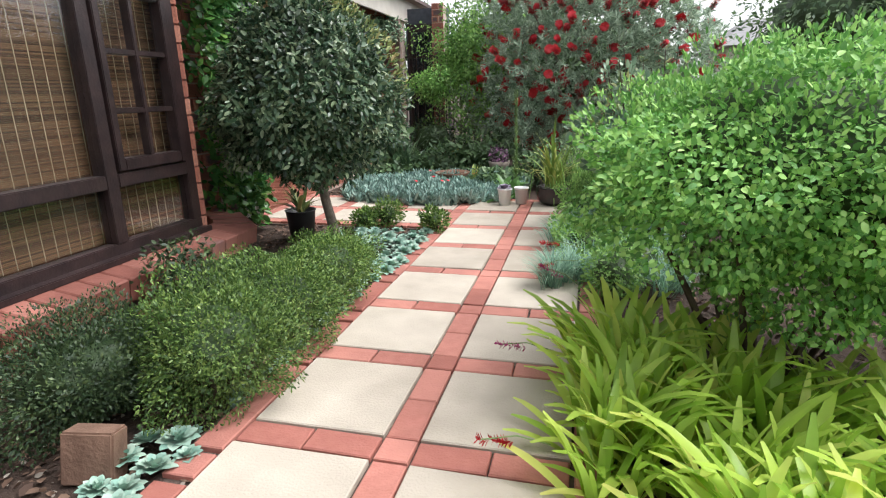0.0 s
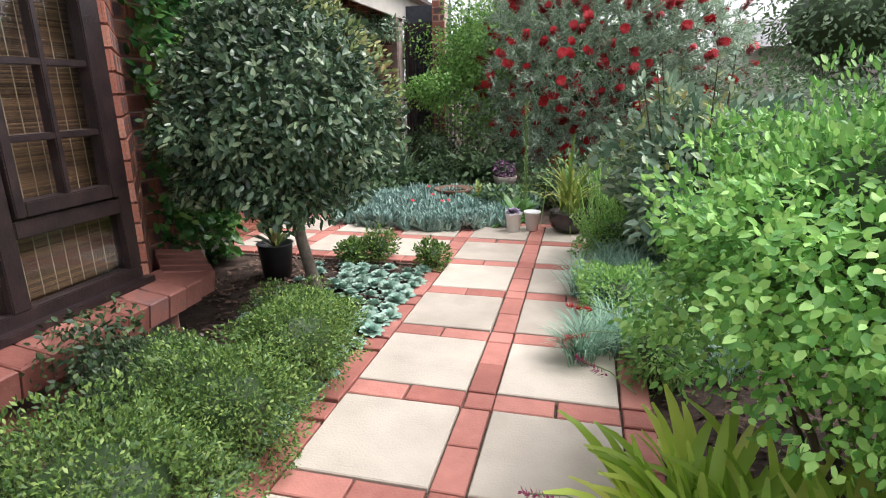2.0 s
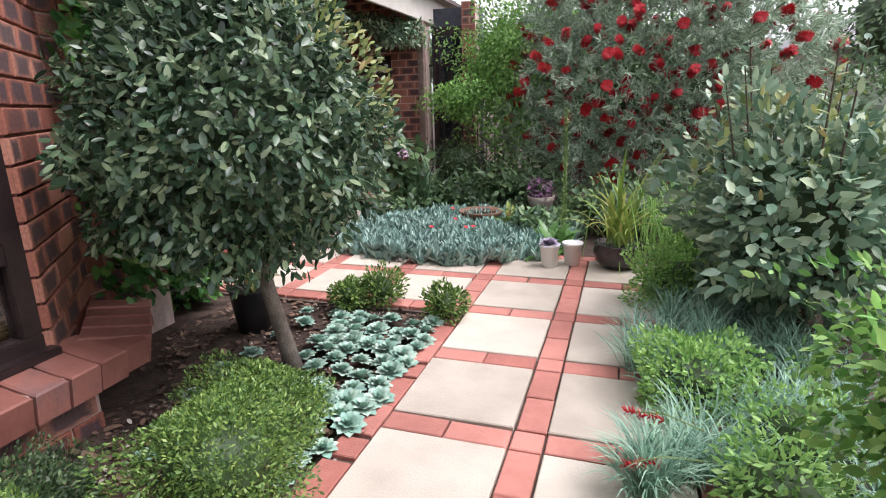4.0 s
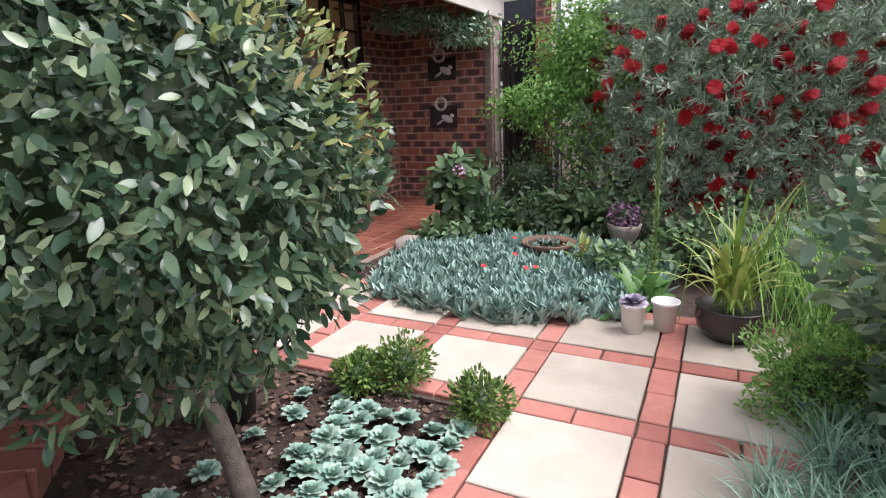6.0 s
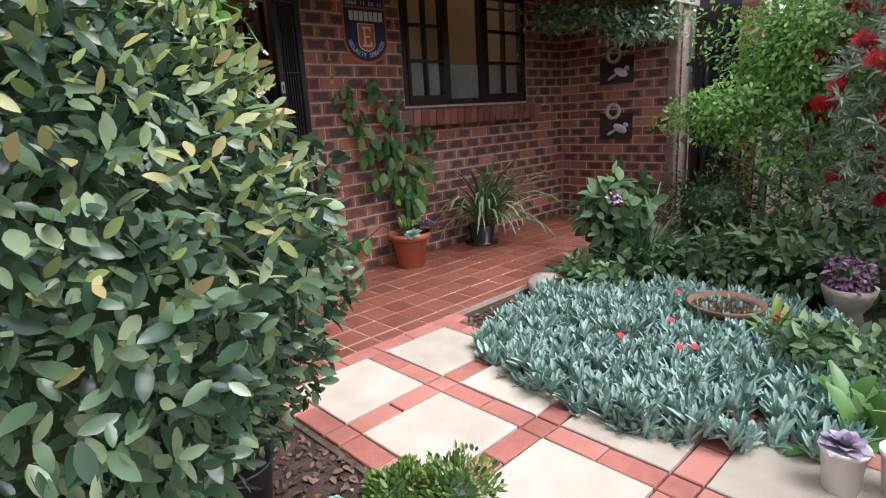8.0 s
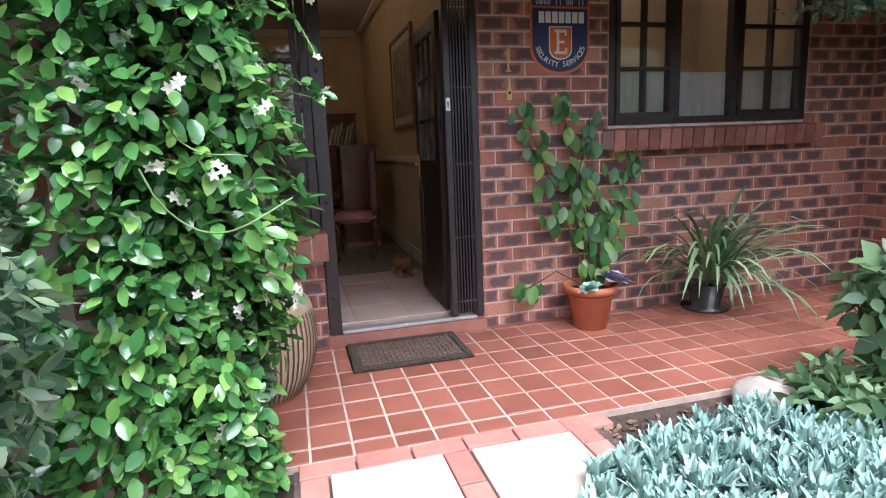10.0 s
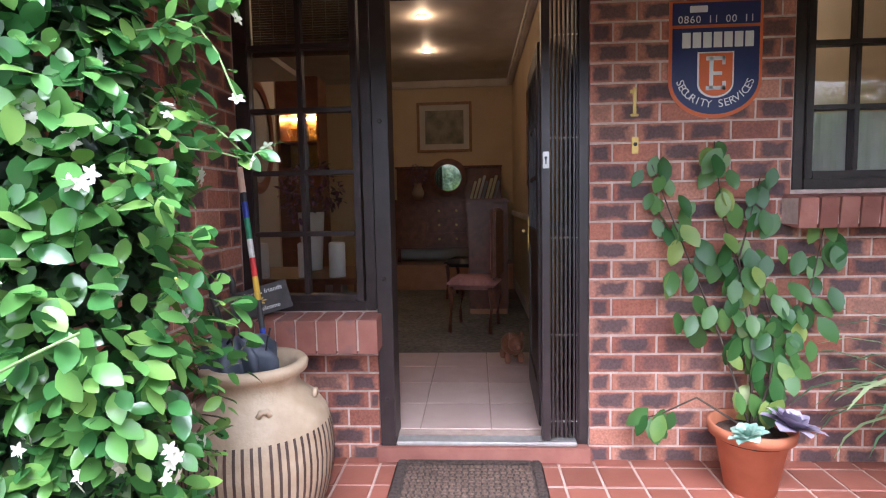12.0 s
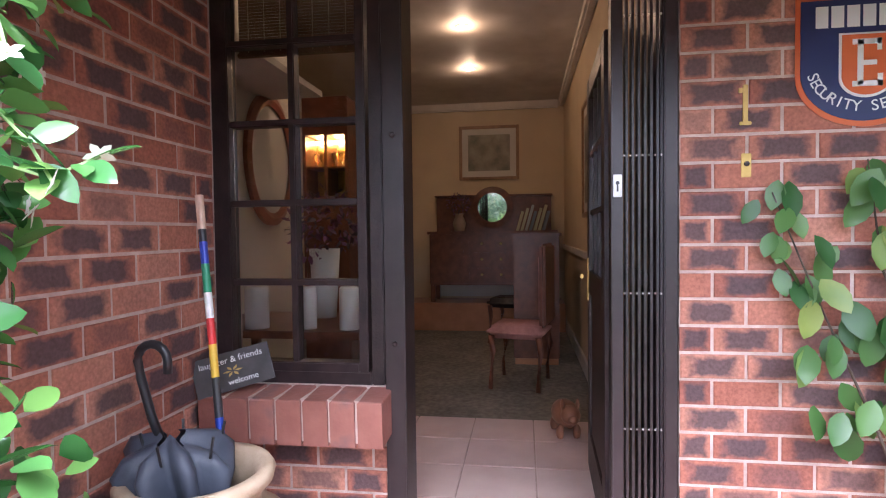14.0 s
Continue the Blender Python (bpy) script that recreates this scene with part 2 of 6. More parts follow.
L_GREY = mat("grey green shrub leaf", (0.12, 0.22, 0.14), (0.34, 0.47, 0.31), 7, 0.36, 0, island=0.75, trans=0.22, c3=(0.58, 0.66, 0.42))
L_MONDO = mat("blue green grass blade", (0.17, 0.33, 0.24), (0.42, 0.64, 0.48), 8, 0.5, 0, island=0.7, trans=0.3)
L_BBRUSH = mat("grey needle leaf", (0.25, 0.35, 0.25), (0.54, 0.67, 0.50), 6, 0.5, 0, island=0.7, trans=0.25)
L_FEATHER = mat("fresh green leaflet", (0.16, 0.34, 0.09), (0.38, 0.62, 0.18), 6, 0.5, 0, island=0.7, trans=0.4)
L_JAS = mat("glossy jasmine leaf", (0.050, 0.165, 0.045), (0.145, 0.340, 0.082), 7, 0.2, 0, island=0.7, trans=0.22, c3=(0.30, 0.48, 0.11))
L_VINE = mat("hanging vine leaf", (0.045, 0.14, 0.035), (0.13, 0.27, 0.07), 7, 0.35, 0, island=0.75, trans=0.25, c3=(0.38, 0.44, 0.10))
MATPALE = mat("worn tan coir", (0.10, 0.06, 0.045), (0.20, 0.13, 0.095), 60, 0.95, 0.6)
L_HEDGE = mat("shaded hedge leaf", (0.068, 0.135, 0.061), (0.176, 0.284, 0.121), 5, 0.5, 0, island=0.7, trans=0.25)
L_PURPLE = mat("purple bedding flower", (0.08, 0.06, 0.07), (0.22, 0.09, 0.19), 9, 0.6, 0, island=0.8, c3=(0.4, 0.2, 0.35))
RED = mat("crimson bottlebrush filament", (0.42, 0.008, 0.016), (0.66, 0.03, 0.04), 9, 0.6, 0, island=0.7)
PETAL = mat("white jasmine petal", (0.70, 0.68, 0.55), (0.82, 0.80, 0.70), 9, 0.6, 0, trans=0.25)
PINKPETAL = mat("pale pink petal", (0.55, 0.34, 0.48), (0.72, 0.52, 0.66), 9, 0.6, 0, island=0.6)
MAGENTA = mat("magenta flower spike", (0.45, 0.04, 0.16), (0.55, 0.10, 0.28), 9, 0.6, 0, island=0.6)
SPIRE = mat("pale green spire", (0.13, 0.22, 0.07), (0.26, 0.36, 0.14), 9, 0.6, 0, island=0.6)
FARROOF = mat("far grey roof", (0.25, 0.25, 0.25), (0.33, 0.33, 0.33), 3, 0.8, 0.1)


# ---- helpers of this scene ----
def part(name, bm, material, parent=None, label="", smooth=False):
    me = bpy.data.meshes.new(name)
    bm.to_mesh(me)
    bm.free()
    return place(name, me, material, parent, label, smooth)


def place(name, me, material, parent=None, label="", smooth=False):
    if material and not me.materials:
        me.materials.append(material)
    if smooth:
        me.polygons.foreach_set("use_smooth", [True] * len(me.polygons))
    ob = new(name, me)
    if parent:
        ob.parent = parent
    if label:
        ob["label"] = label
    return ob


def thing(name, label, category, loc=(0, 0, 0), group="", kind="", rz=0.0):
    ob = new(name)
    ob.matrix_basis = pose(*loc, 0, 0, rz)
    return tagged(ob, label, category, group, kind)


def box(bm, lo, hi, bevel=0.0):
    r = bmesh.ops.create_cube(bm, size=1.0)
    c = [(a + b) / 2 for a, b in zip(lo, hi)]
    s = [abs(b - a) for a, b in zip(lo, hi)]
    bmesh.ops.transform(bm, matrix=Matrix.Translation(c) @ Matrix.Diagonal((*s, 1)), verts=r["verts"])
    if bevel:
        edges = list({e for v in r["verts"] for e in v.link_edges})
        bmesh.ops.bevel(bm, geom=edges, offset=bevel, segments=2, affect="EDGES")
    return bm


def boxpart(name, lo, hi, material, parent=None, label="", bevel=0.004):
    return part(name, box(bmesh.new(), lo, hi, bevel), material, parent, label)


def lathe(profile, seg=32, wob=0.0, caps=True):
    """A turned shape from (radius, height) pairs."""
    bm = bmesh.new()
    rings = []
    for r, z in profile:
        rings.append([bm.verts.new((r * (1 + wob * math.sin(3 * a + z * 9)) * math.cos(a), r * math.sin(a), z)) for a in (2 * math.pi * i / seg for i in range(seg))])
    for a, b in zip(rings, rings[1:]):
        for i in range(seg):
            bm.faces.new((a[i], a[(i + 1) % seg], b[(i + 1) % seg], b[i]))
    if caps and profile[0][0] > 0.001:
        bm.faces.new(list(reversed(rings[0])))
    if caps and profile[-1][0] > 0.001:
        bm.faces.new(rings[-1])
    return bm


def tube(points, radii, seg=8):
    bm = bmesh.new()
    rings = []
    pts = [Vector(p) for p in points]
    for i, p in enumerate(pts):
        d = (pts[min(i + 1, len(pts) - 1)] - pts[max(i - 1, 0)]).normalized()
        q = d.to_track_quat("Z", "Y")
        r = radii[i] if isinstance(radii, (list, tuple)) else radii
        rings.append([bm.verts.new(p + q @ Vector((r * math.cos(a), r * math.sin(a), 0))) for a in (2 * math.pi * k / seg for k in range(seg))])
    for a, b in zip(rings, rings[1:]):
        for i in range(seg):
            bm.faces.new((a[i], a[(i + 1) % seg], b[(i + 1) % seg], b[i]))
    bm.faces.new(list(reversed(rings[0])))
    bm.faces.new(rings[-1])
    return bm


def unit(v):
    return v / np.maximum(np.linalg.norm(v, axis=-1, keepdims=True), 1e-9)


def raw_mesh(name, verts, faces):
    me = bpy.data.meshes.new(name)
    k = faces.shape[1]
    me.vertices.add(len(verts))
    me.vertices.foreach_set("co", np.ascontiguousarray(verts, dtype=np.float32).ravel())
    me.loops.add(faces.size)
    me.loops.foreach_set("vertex_index", np.ascontiguousarray(faces, dtype=np.int32).ravel())
    me.polygons.add(len(faces))
    me.polygons.foreach_set("loop_start", np.arange(0, faces.size, k, dtype=np.int32))
    me.update(calc_edges=True)
    return me


LEAF = np.array([(0, 0, 0), (0.28, 0.46, 0.10), (0.66, 0.40, 0.10), (1, 0, -0.06), (0.66, -0.40, 0.10), (0.28, -0.46, 0.10), (0.45, 0, 0)])
LEAF_F = np.array([(0, 6, 1), (6, 2, 1), (6, 3, 2), (0, 5, 6), (6, 5, 4), (6, 4, 3)])
FINE = [(0, 0, 0)]
for _u, _w in ((0.14, 0.26), (0.38, 0.46), (0.66, 0.42), (0.88, 0.22)):
    FINE += [(_u, _w, 0.20 * _w - 0.10 * _u * _u), (_u, 0, -0.10 * _u * _u), (_u, -_w, 0.20 * _w - 0.10 * _u * _u)]
FINE = np.array(FINE + [(1, 0, -0.14)])
_f = [(0, 2, 1), (0, 3, 2)]
for _k in (1, 4, 7):
    _f += [(_k, _k + 1, _k + 4), (_k, _k + 4, _k + 3), (_k + 1, _k + 2, _k + 5), (_k + 1, _k + 5, _k + 4)]
FINE_F = np.array(_f + [(10, 11, 13), (11, 12, 13)])
CHIP = np.array([(0, 0, 0), (0.5, 0.42, 0.06), (1, 0, 0), (0.5, -0.42, 0.06)])
CHIP_F = np.array([(0, 3, 1), (1, 3, 2)])


def leaf_mesh(name, base, along, up, length, width, small=False):
    """Many leaves: base points, directions of the midrib, directions of the upper side, sizes."""
    shape, fs = (FINE, FINE_F) if small == "fine" else (CHIP, CHIP_F) if small else (LEAF, LEAF_F)
    along = unit(along)
    side = unit(np.cross(up, along))
    nor = np.cross(along, side)
    n = len(base)
    length = np.broadcast_to(length, (n,))[:, None, None]
    width = np.broadcast_to(width, (n,))[:, None, None]
    v = base[:, None] + along[:, None] * shape[None, :, 0:1] * length + side[:, None] * shape[None, :, 1:2] * width + nor[:, None] * shape[None, :, 2:3] * width
    f = fs[None] + (np.arange(n) * len(shape))[:, None, None]
    return raw_mesh(name, v.reshape(-1, 3), f.reshape(-1, 3))


def sphere_dirs(n, rng):
    return unit(rng.normal(size=(n, 3)))


def lumps(d, rng, k=14, depth=0.16, tight=9.0):
    """An uneven outline: a few bulges spread over the directions d."""
    c = sphere_dirs(k, rng)
    return 1 - depth + depth * 1.6 * np.exp(-tight * (1 - d @ c.T)).max(axis=1)


def crown(name, centre, radii, n, size, material, parent, rng, depth=0.3, small=False, lump=0.16, k=14, droop=0.3, lo=-1.0, label="", out=0.55, aspect=0.5, keep=None, taper=0.0, tight=9.0, tumble=0.35):
    d = sphere_dirs(int(n * 1.4), rng)
    d = d[d[:, 2] > lo][:n]
    if keep is not None:
        d = d[keep(d)]
    r = lumps(d, rng, k, lump, tight) * (1 - depth * rng.random(len(d)) ** 1.7)
    p = np.array(centre) + d * r[:, None] * np.array(radii)
    p[:, :2] = np.array(centre)[:2] + (p[:, :2] - np.array(centre)[:2]) * (1 - taper * d[:, 2:3] - 0.5 * taper * np.maximum(d[:, 2:3], 0) ** 2)
    nor = unit(d / np.array(radii))
    al = unit(nor * out + rng.normal(size=d.shape) * 0.55 - np.array((0, 0, droop)))
    up = unit(nor + rng.normal(size=d.shape) * tumble + np.array((0, 0, 0.5)))
    s = size * rng.uniform(0.65, 1.25, len(d))
    ob = place(name, leaf_mesh(name, p, al, up, s, s * aspect, small), material, parent, label, smooth=small is not True)
    ob["kind"] = "stuff"
    return ob


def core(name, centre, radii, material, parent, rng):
    """A solid dark core inside a plant; its colour stands for the inner shade."""
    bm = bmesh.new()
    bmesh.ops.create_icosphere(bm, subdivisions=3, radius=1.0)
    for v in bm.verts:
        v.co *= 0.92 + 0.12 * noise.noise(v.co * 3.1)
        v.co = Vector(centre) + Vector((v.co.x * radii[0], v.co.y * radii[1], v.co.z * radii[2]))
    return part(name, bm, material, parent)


def blades(name, base, azim, tilt, length, width, bend, seg=5, fold=0.25, tip=0.15):
    """Strap leaves: arcs from base points; tilt from upright, bend added towards the tip (radians)."""
    n = len(base)
    b = np.broadcast_to
    azim, tilt, length, width, bend = (b(np.asarray(q, dtype=float), (n,)) for q in (azim, tilt, length, width, bend))
    hd = np.stack([np.cos(azim), np.sin(azim), np.zeros(n)], 1)
    sd = np.stack([-np.sin(azim), np.cos(azim), np.zeros(n)], 1)
    p = np.array(base, dtype=float)
    rows = []
    for i in range(seg + 1):
        u = i / seg
        a = tilt + bend * u * u
        w = width * (min(1.0, 0.55 + 1.6 * u) if u < 0.6 else max(tip, 1 - ((u - 0.6) / 0.4) ** 2 * (1 - tip))) * 0.5
        nrm = -hd * np.cos(a)[:, None] + np.array((0, 0, 1)) * np.sin(a)[:, None]
        rows += [p - sd * w[:, None] + nrm * (w * fold)[:, None], p.copy(), p + sd * w[:, None] + nrm * (w * fold)[:, None]]
        step = hd * np.sin(a)[:, None] + np.array((0, 0, 1)) * np.cos(a)[:, None]
        p = p + step * (length / seg)[:, None]
    v = np.stack(rows, 1)
    fs = []
    for i in range(seg):
        o = 3 * i
        fs += [(o, o + 1, o + 4, o + 3), (o + 1, o + 2, o + 5, o + 4)]
    f = np.array(fs)[None] + (np.arange(n) * v.shape[1])[:, None, None]
    return raw_mesh(name, v.reshape(-1, 3), f.reshape(-1, 4))


def scatter(n, inside, lo, hi, rng):
    pts = []
    while len(pts) < n:
        x, y = rng.uniform(lo[0], hi[0]), rng.uniform(lo[1], hi[1])
        if inside(x, y):
            pts.append((x, y))
    return np.array(pts)


def text(name, body, size, loc, rot, material, parent, depth=0.001, align="CENTER"):
    cu = bpy.data.curves.new(name, "FONT")
    cu.body, cu.size, cu.extrude, cu.align_x = body, size, depth, align
    tmp = bpy.data.objects.new(name, cu)
    me = bpy.data.meshes.new_from_object(tmp)
    bpy.data.objects.remove(tmp)
    me.materials.clear()
    ob = place(name, me, material, parent)
    ob.matrix_basis = pose(*loc, *rot)
    return ob


# ---- structure ----
DOOR_X, WING_Y, END_Y = -4.24, 3.83, 8.85
ground = part("ground", box(bmesh.new(), (-400, -400, -0.5), (400, 400, -0.035)), SOIL)
tagged(ground, "dark brown garden soil with leaf litter", "ground", kind="structure")
_b = box(bmesh.new(), (-1.20, -1.6, -0.3), (0.08, 5.60, -0.022))
box(_b, (-2.87, 4.27, -0.3), (-1.20, 5.60, -0.022))
slab_bed = part("pavement", _b, GRITBED)
tagged(slab_bed, "garden path of cream slabs framed by red clay pavers", "pavement", kind="structure")
porch_floor = boxpart("floor_porch", (DOOR_X + 0.01, WING_Y - 0.1, -0.3), (-2.88, END_Y, -0.004), GROUT, bevel=0)
tagged(porch_floor, "porch floor of square red quarry tiles with pale grout", "floor", kind="structure")


def backing(name, axis, at, u0, u1, z0, z1, holes, thick, label):
    """A mortar-faced wall with openings. axis 'x': plane x=at, u runs along y; 'y': plane y=at, u runs along x. thick is signed, away from the face."""
    us = sorted({u0, u1, *[h[0] for h in holes], *[h[1] for h in holes]})
    zs = sorted({z0, z1, *[h[2] for h in holes], *[h[3] for h in holes]})
    bm = bmesh.new()
    for a, b in zip(us, us[1:]):
        for c, d in zip(zs, zs[1:]):
            if any(h[0] <= (a + b) / 2 <= h[1] and h[2] <= (c + d) / 2 <= h[3] for h in holes):
                continue
            lo, hi = sorted((at, at + thick))
            if axis == "x":
                box(bm, (lo, a, c), (hi, b, d))
            else:
                box(bm, (a, lo, c), (b, hi, d))
    return tagged(part(name, bm, MORTAR), label, "wall", kind="structure")


HEAD = 2.38
DOOR_HOLES = [(3.83, 4.51, 0.765, 2.46), (4.51, 5.56, 0.06, HEAD), (6.50, 8.19, 1.33, HEAD)]
wall_door = backing("wall_west", "x", DOOR_X - 0.005, WING_Y - 0.22, END_Y + 0.22, -0.1, 3.1, DOOR_HOLES, -0.2, "red and dark flashed face brick porch wall with pale mortar")
wall_wing = backing("wall_south", "y", WING_Y - 0.005, DOOR_X - 0.01, -2.6, -0.1, 2.6, [], -0.2, "flashed face brick side wall of the porch")
wall_wing_face = backing("wall_east", "x", -2.612, -4.0, WING_Y - 0.012, -0.1, 2.6, [(-0.6, 2.84, 0.3, 2.15)], -0.2, "dark red face brick wall around the bay window")
wall_end = backing("wall_north", "y", END_Y + 0.005, DOOR_X - 0.01, -2.87, -0.1, 2.6, [], 0.2, "dark red face brick end wall of the porch")
porch_ceiling = boxpart("ceiling_porch", (DOOR_X - 0.2, WING_Y - 0.2, 2.52), (-2.88, 10.7, 2.56), CEIL, bevel=0)
tagged(porch_ceiling, "dull painted porch ceiling", "ceiling", kind="structure")
wing_soffit = boxpart("ceiling_wing", (-6, -4.0, 2.3), (-2.0, WING_Y - 0.2, 2.34), CEIL, bevel=0)
tagged(wing_soffit, "dull painted eaves soffit over the bay window", "ceiling", kind="structure")
fascia = boxpart("trim_fascia", (-2.87, WING_Y - 0.3, 2.11), (-2.83, 10.7, 2.42), FASCIA)
tagged(fascia, "cream painted timber eaves fascia board", "fascia", kind="structure")
fascia2 = boxpart("trim_fascia_wing", (-2.04, -4, 2.16), (-2.0, WING_Y - 0.34, 2.36), FASCIA)
tagged(fascia2, "cream painted eaves board over the bay window", "fascia", kind="structure")
rbm = bmesh.new()
for lo, hi, zl, zh in (((-2.7, -4.2), (-7.5, 10.4), 2.42, 4.8), ((-1.9, -4.2), (-3.2, 3.5), 2.40, 3.0)):
    vs = [rbm.verts.new(c) for c in ((lo[0], lo[1], zl), (lo[0], hi[1], zl), (hi[0], hi[1], zh), (hi[0], lo[1], zh), (lo[0], lo[1], zl + 0.05), (lo[0], hi[1], zl + 0.05), (hi[0], hi[1], zh + 0.05), (hi[0], lo[1], zh + 0.05))]
    for q in ((0, 1, 2, 3), (7, 6, 5, 4), (0, 4, 5, 1), (1, 5, 6, 2), (2, 6, 7, 3), (3, 7, 4, 0)):
        rbm.faces.new([vs[i] for i in q])
roof = tagged(part("roof", rbm, ROOF), "dark tiled pitched house roof", "roof", kind="structure")

# the room behind the front door
room = boxpart("floor_room", (-10.2, 1.5, -0.2), (DOOR_X - 0.2, 5.62, 0.09), CARPET, bevel=0)
tagged(room, "mottled grey green fitted carpet of the entrance room", "floor", kind="structure")
rm = bmesh.new()
box(rm, (-10.0, 1.5, 0.0), (-9.7, 5.62, 3.1))
tagged(part("wall_room_far", rm, INWALL), "cream painted plaster wall of the entrance room", "wall", kind="structure")
tagged(boxpart("wall_room_side", (-9.7, 5.56, 0.0), (DOOR_X - 0.21, 5.75, 3.1), INWALL, bevel=0), "cream painted plaster side wall with dado rail", "wall", kind="structure")
tagged(boxpart("wall_room_inner", (-6.55, 3.05, 0.0), (DOOR_X - 0.212, 3.2, 3.1), WHITEWALL, bevel=0), "pale plaster inner wall behind the side window", "wall", kind="structure")
tagged(boxpart("wall_room_back", (-9.7, 1.4, 0.0), (-6.55, 1.5, 3.1), INWALL, bevel=0), "cream painted plaster wall of the inner room", "wall", kind="structure")
tagged(boxpart("wall_room_return", (-6.65, 1.5, 0.0), (-6.55, 3.05, 3.1), INWALL, bevel=0), "cream painted plaster return wall", "wall", kind="structure")
tagged(boxpart("ceiling_room", (-10.0, 1.4, 3.05), (DOOR_X - 0.2, 5.75, 3.15), FASCIA, bevel=0), "cream painted room ceiling", "ceiling", kind="structure")
tagged(boxpart("trim_cornice", (-9.7, 3.2, 2.95), (-9.62, 5.5, 3.05), FASCIA, bevel=0.02), "moulded plaster cornice", "cornice", kind="structure")
tagged(boxpart("trim_cornice_side", (-9.62, 5.48, 2.95), (DOOR_X - 0.22, 5.56, 3.05), FASCIA, bevel=0.02), "moulded plaster cornice", "cornice", kind="structure")
tagged(boxpart("trim_dado", (-9.6, 5.53, 1.10), (-4.6, 5.56, 1.16), FASCIA), "painted dado rail", "rail", kind="structure")
tagged(boxpart("baseboard", (-9.6, 5.54, 0.09), (-4.6, 5.56, 0.22), FASCIA), "painted skirting board", "skirting", kind="structure")
wf = boxpart("floor_boards", (-9.7, 3.2, 0.085), (-9.12, 5.53, 0.44), WOODFLOOR, bevel=0.01)
tagged(wf, "varnished orange timber platform step", "floor", kind="structure")
tf = boxpart("floor_tiled", (-5.86, 3.2, 0.085), (DOOR_X - 0.05, 5.55, 0.094), GROUT, bevel=0)
tagged(tf, "pale pinkish ceramic tiled entrance floor", "floor", kind="structure")
tagged(boxpart("trim_threshold", (DOOR_X - 0.06, 4.595, 0.078), (DOOR_X + 0.03, 5.50, 0.10), ALU, bevel=0.006), "worn pale metal threshold strip", "threshold", kind="structure")
tagged(boxpart("trim_step", (DOOR_X - 0.06, 4.50, -0.02), (DOOR_X + 0.045, 5.56, 0.075), SILLBRICK, bevel=0.004), "low red brick doorstep", "step", kind="structure")


def window(name, label, y0, y1, z0, z1, mull, casements, x=DOOR_X, depth=0.07):
    """A timber window in a wall that faces +x. mull: places of the uprights; casements: (y0, y1, rows, cols)."""
    w = thing(name, label, "window", kind="structure")
    f = bmesh.new()
    fr = 0.05
    box(f, (x - depth, y0, z0), (x, y0 + fr, z1), 0.004)
    box(f, (x - depth, y1 - fr, z0), (x, y1, z1), 0.004)
    box(f, (x - depth, y0 + fr, z0), (x + 0.004, y1 - fr, z0 + fr), 0.004)
    box(f, (x - depth, y0 + fr, z1 - fr), (x, y1 - fr, z1), 0.004)
    part("window_frame", f, TIMBER, w)
    for m in mull:
        boxpart("mullion", (x - depth, m - 0.03, z0 + fr), (x + 0.002, m + 0.03, z1 - fr), TIMBER, w)
    for a, b, rows, cols in casements:
        c = bmesh.new()
        s = 0.035
        xa, xb = x - depth + 0.012, x + 0.012
        for lo, hi in (((a, z0 + fr), (a + s, z1 - fr)), ((b - s, z0 + fr), (b, z1 - fr)), ((a + s, z0 + fr), (b - s, z0 + fr + s)), ((a + s, z1 - fr - s), (b - s, z1 - fr))):
            box(c, (xa, lo[0], lo[1]), (xb, hi[0], hi[1]), 0.004)
        sash = part("casement", c, TIMBER, w)
        ys = [a + s + (b - a - 2 * s) * i / cols for i in range(cols + 1)]
        zz = [z0 + fr + s + (z1 - z0 - 2 * fr - 2 * s) * i / rows for i in range(rows + 1)]
        for q in ys[1:-1]:
            boxpart("glazing_bar", (xa + 0.008, q - 0.013, zz[0]), (xb - 0.006, q + 0.013, zz[-1]), TIMBER, sash)
        for q in zz[1:-1]:
            boxpart("glazing_bar", (xa + 0.01, ys[0], q - 0.012), (xb - 0.004, ys[-1], q + 0.012), TIMBER, sash)
        for i in range(cols):
            for j in range(rows):
                g = boxpart("pane", (x - 0.032, ys[i], zz[j]), (x - 0.028, ys[i + 1], zz[j + 1]), GLASS, sash, bevel=0)
                g.visible_shadow = False
    return w


window("window_1", "dark timber side window with ten small panes", 3.832, 4.508, 0.768, 2.458, [], [(3.872, 4.448, 5, 2)])
w2 = window("window_2", "dark timber casement window with small panes over a brick sill", 6.50, 8.19, 1.33, HEAD, [7.04, 7.53], [(6.55, 7.01, 3, 2), (7.56, 8.14, 3, 2)])
g = boxpart("pane", (DOOR_X - 0.03, 7.07, 1.38), (DOOR_X - 0.026, 7.5, HEAD - 0.05), GLASS, w2, bevel=0)
g.visible_shadow = False
roll = thing("window_blind", "brown split bamboo blind rolled up behind the side window", "blind")
for k in range(26):
    boxpart("slat", (DOOR_X - 0.125, 3.89, 2.075 + k * 0.0125), (DOOR_X - 0.12, 4.45, 2.085 + k * 0.0125), BAMBOO, roll, bevel=0)
for k in range(8):
    boxpart("cord", (DOOR_X - 0.1195, 3.93 + k * 0.068, 2.06), (DOOR_X - 0.118, 3.933 + k * 0.068, 2.40), STRING, roll, bevel=0)
boxpart("bottom_rail", (DOOR_X - 0.13, 3.885, 2.055), (DOOR_X - 0.112, 4.455, 2.075), BAMBOO, roll)
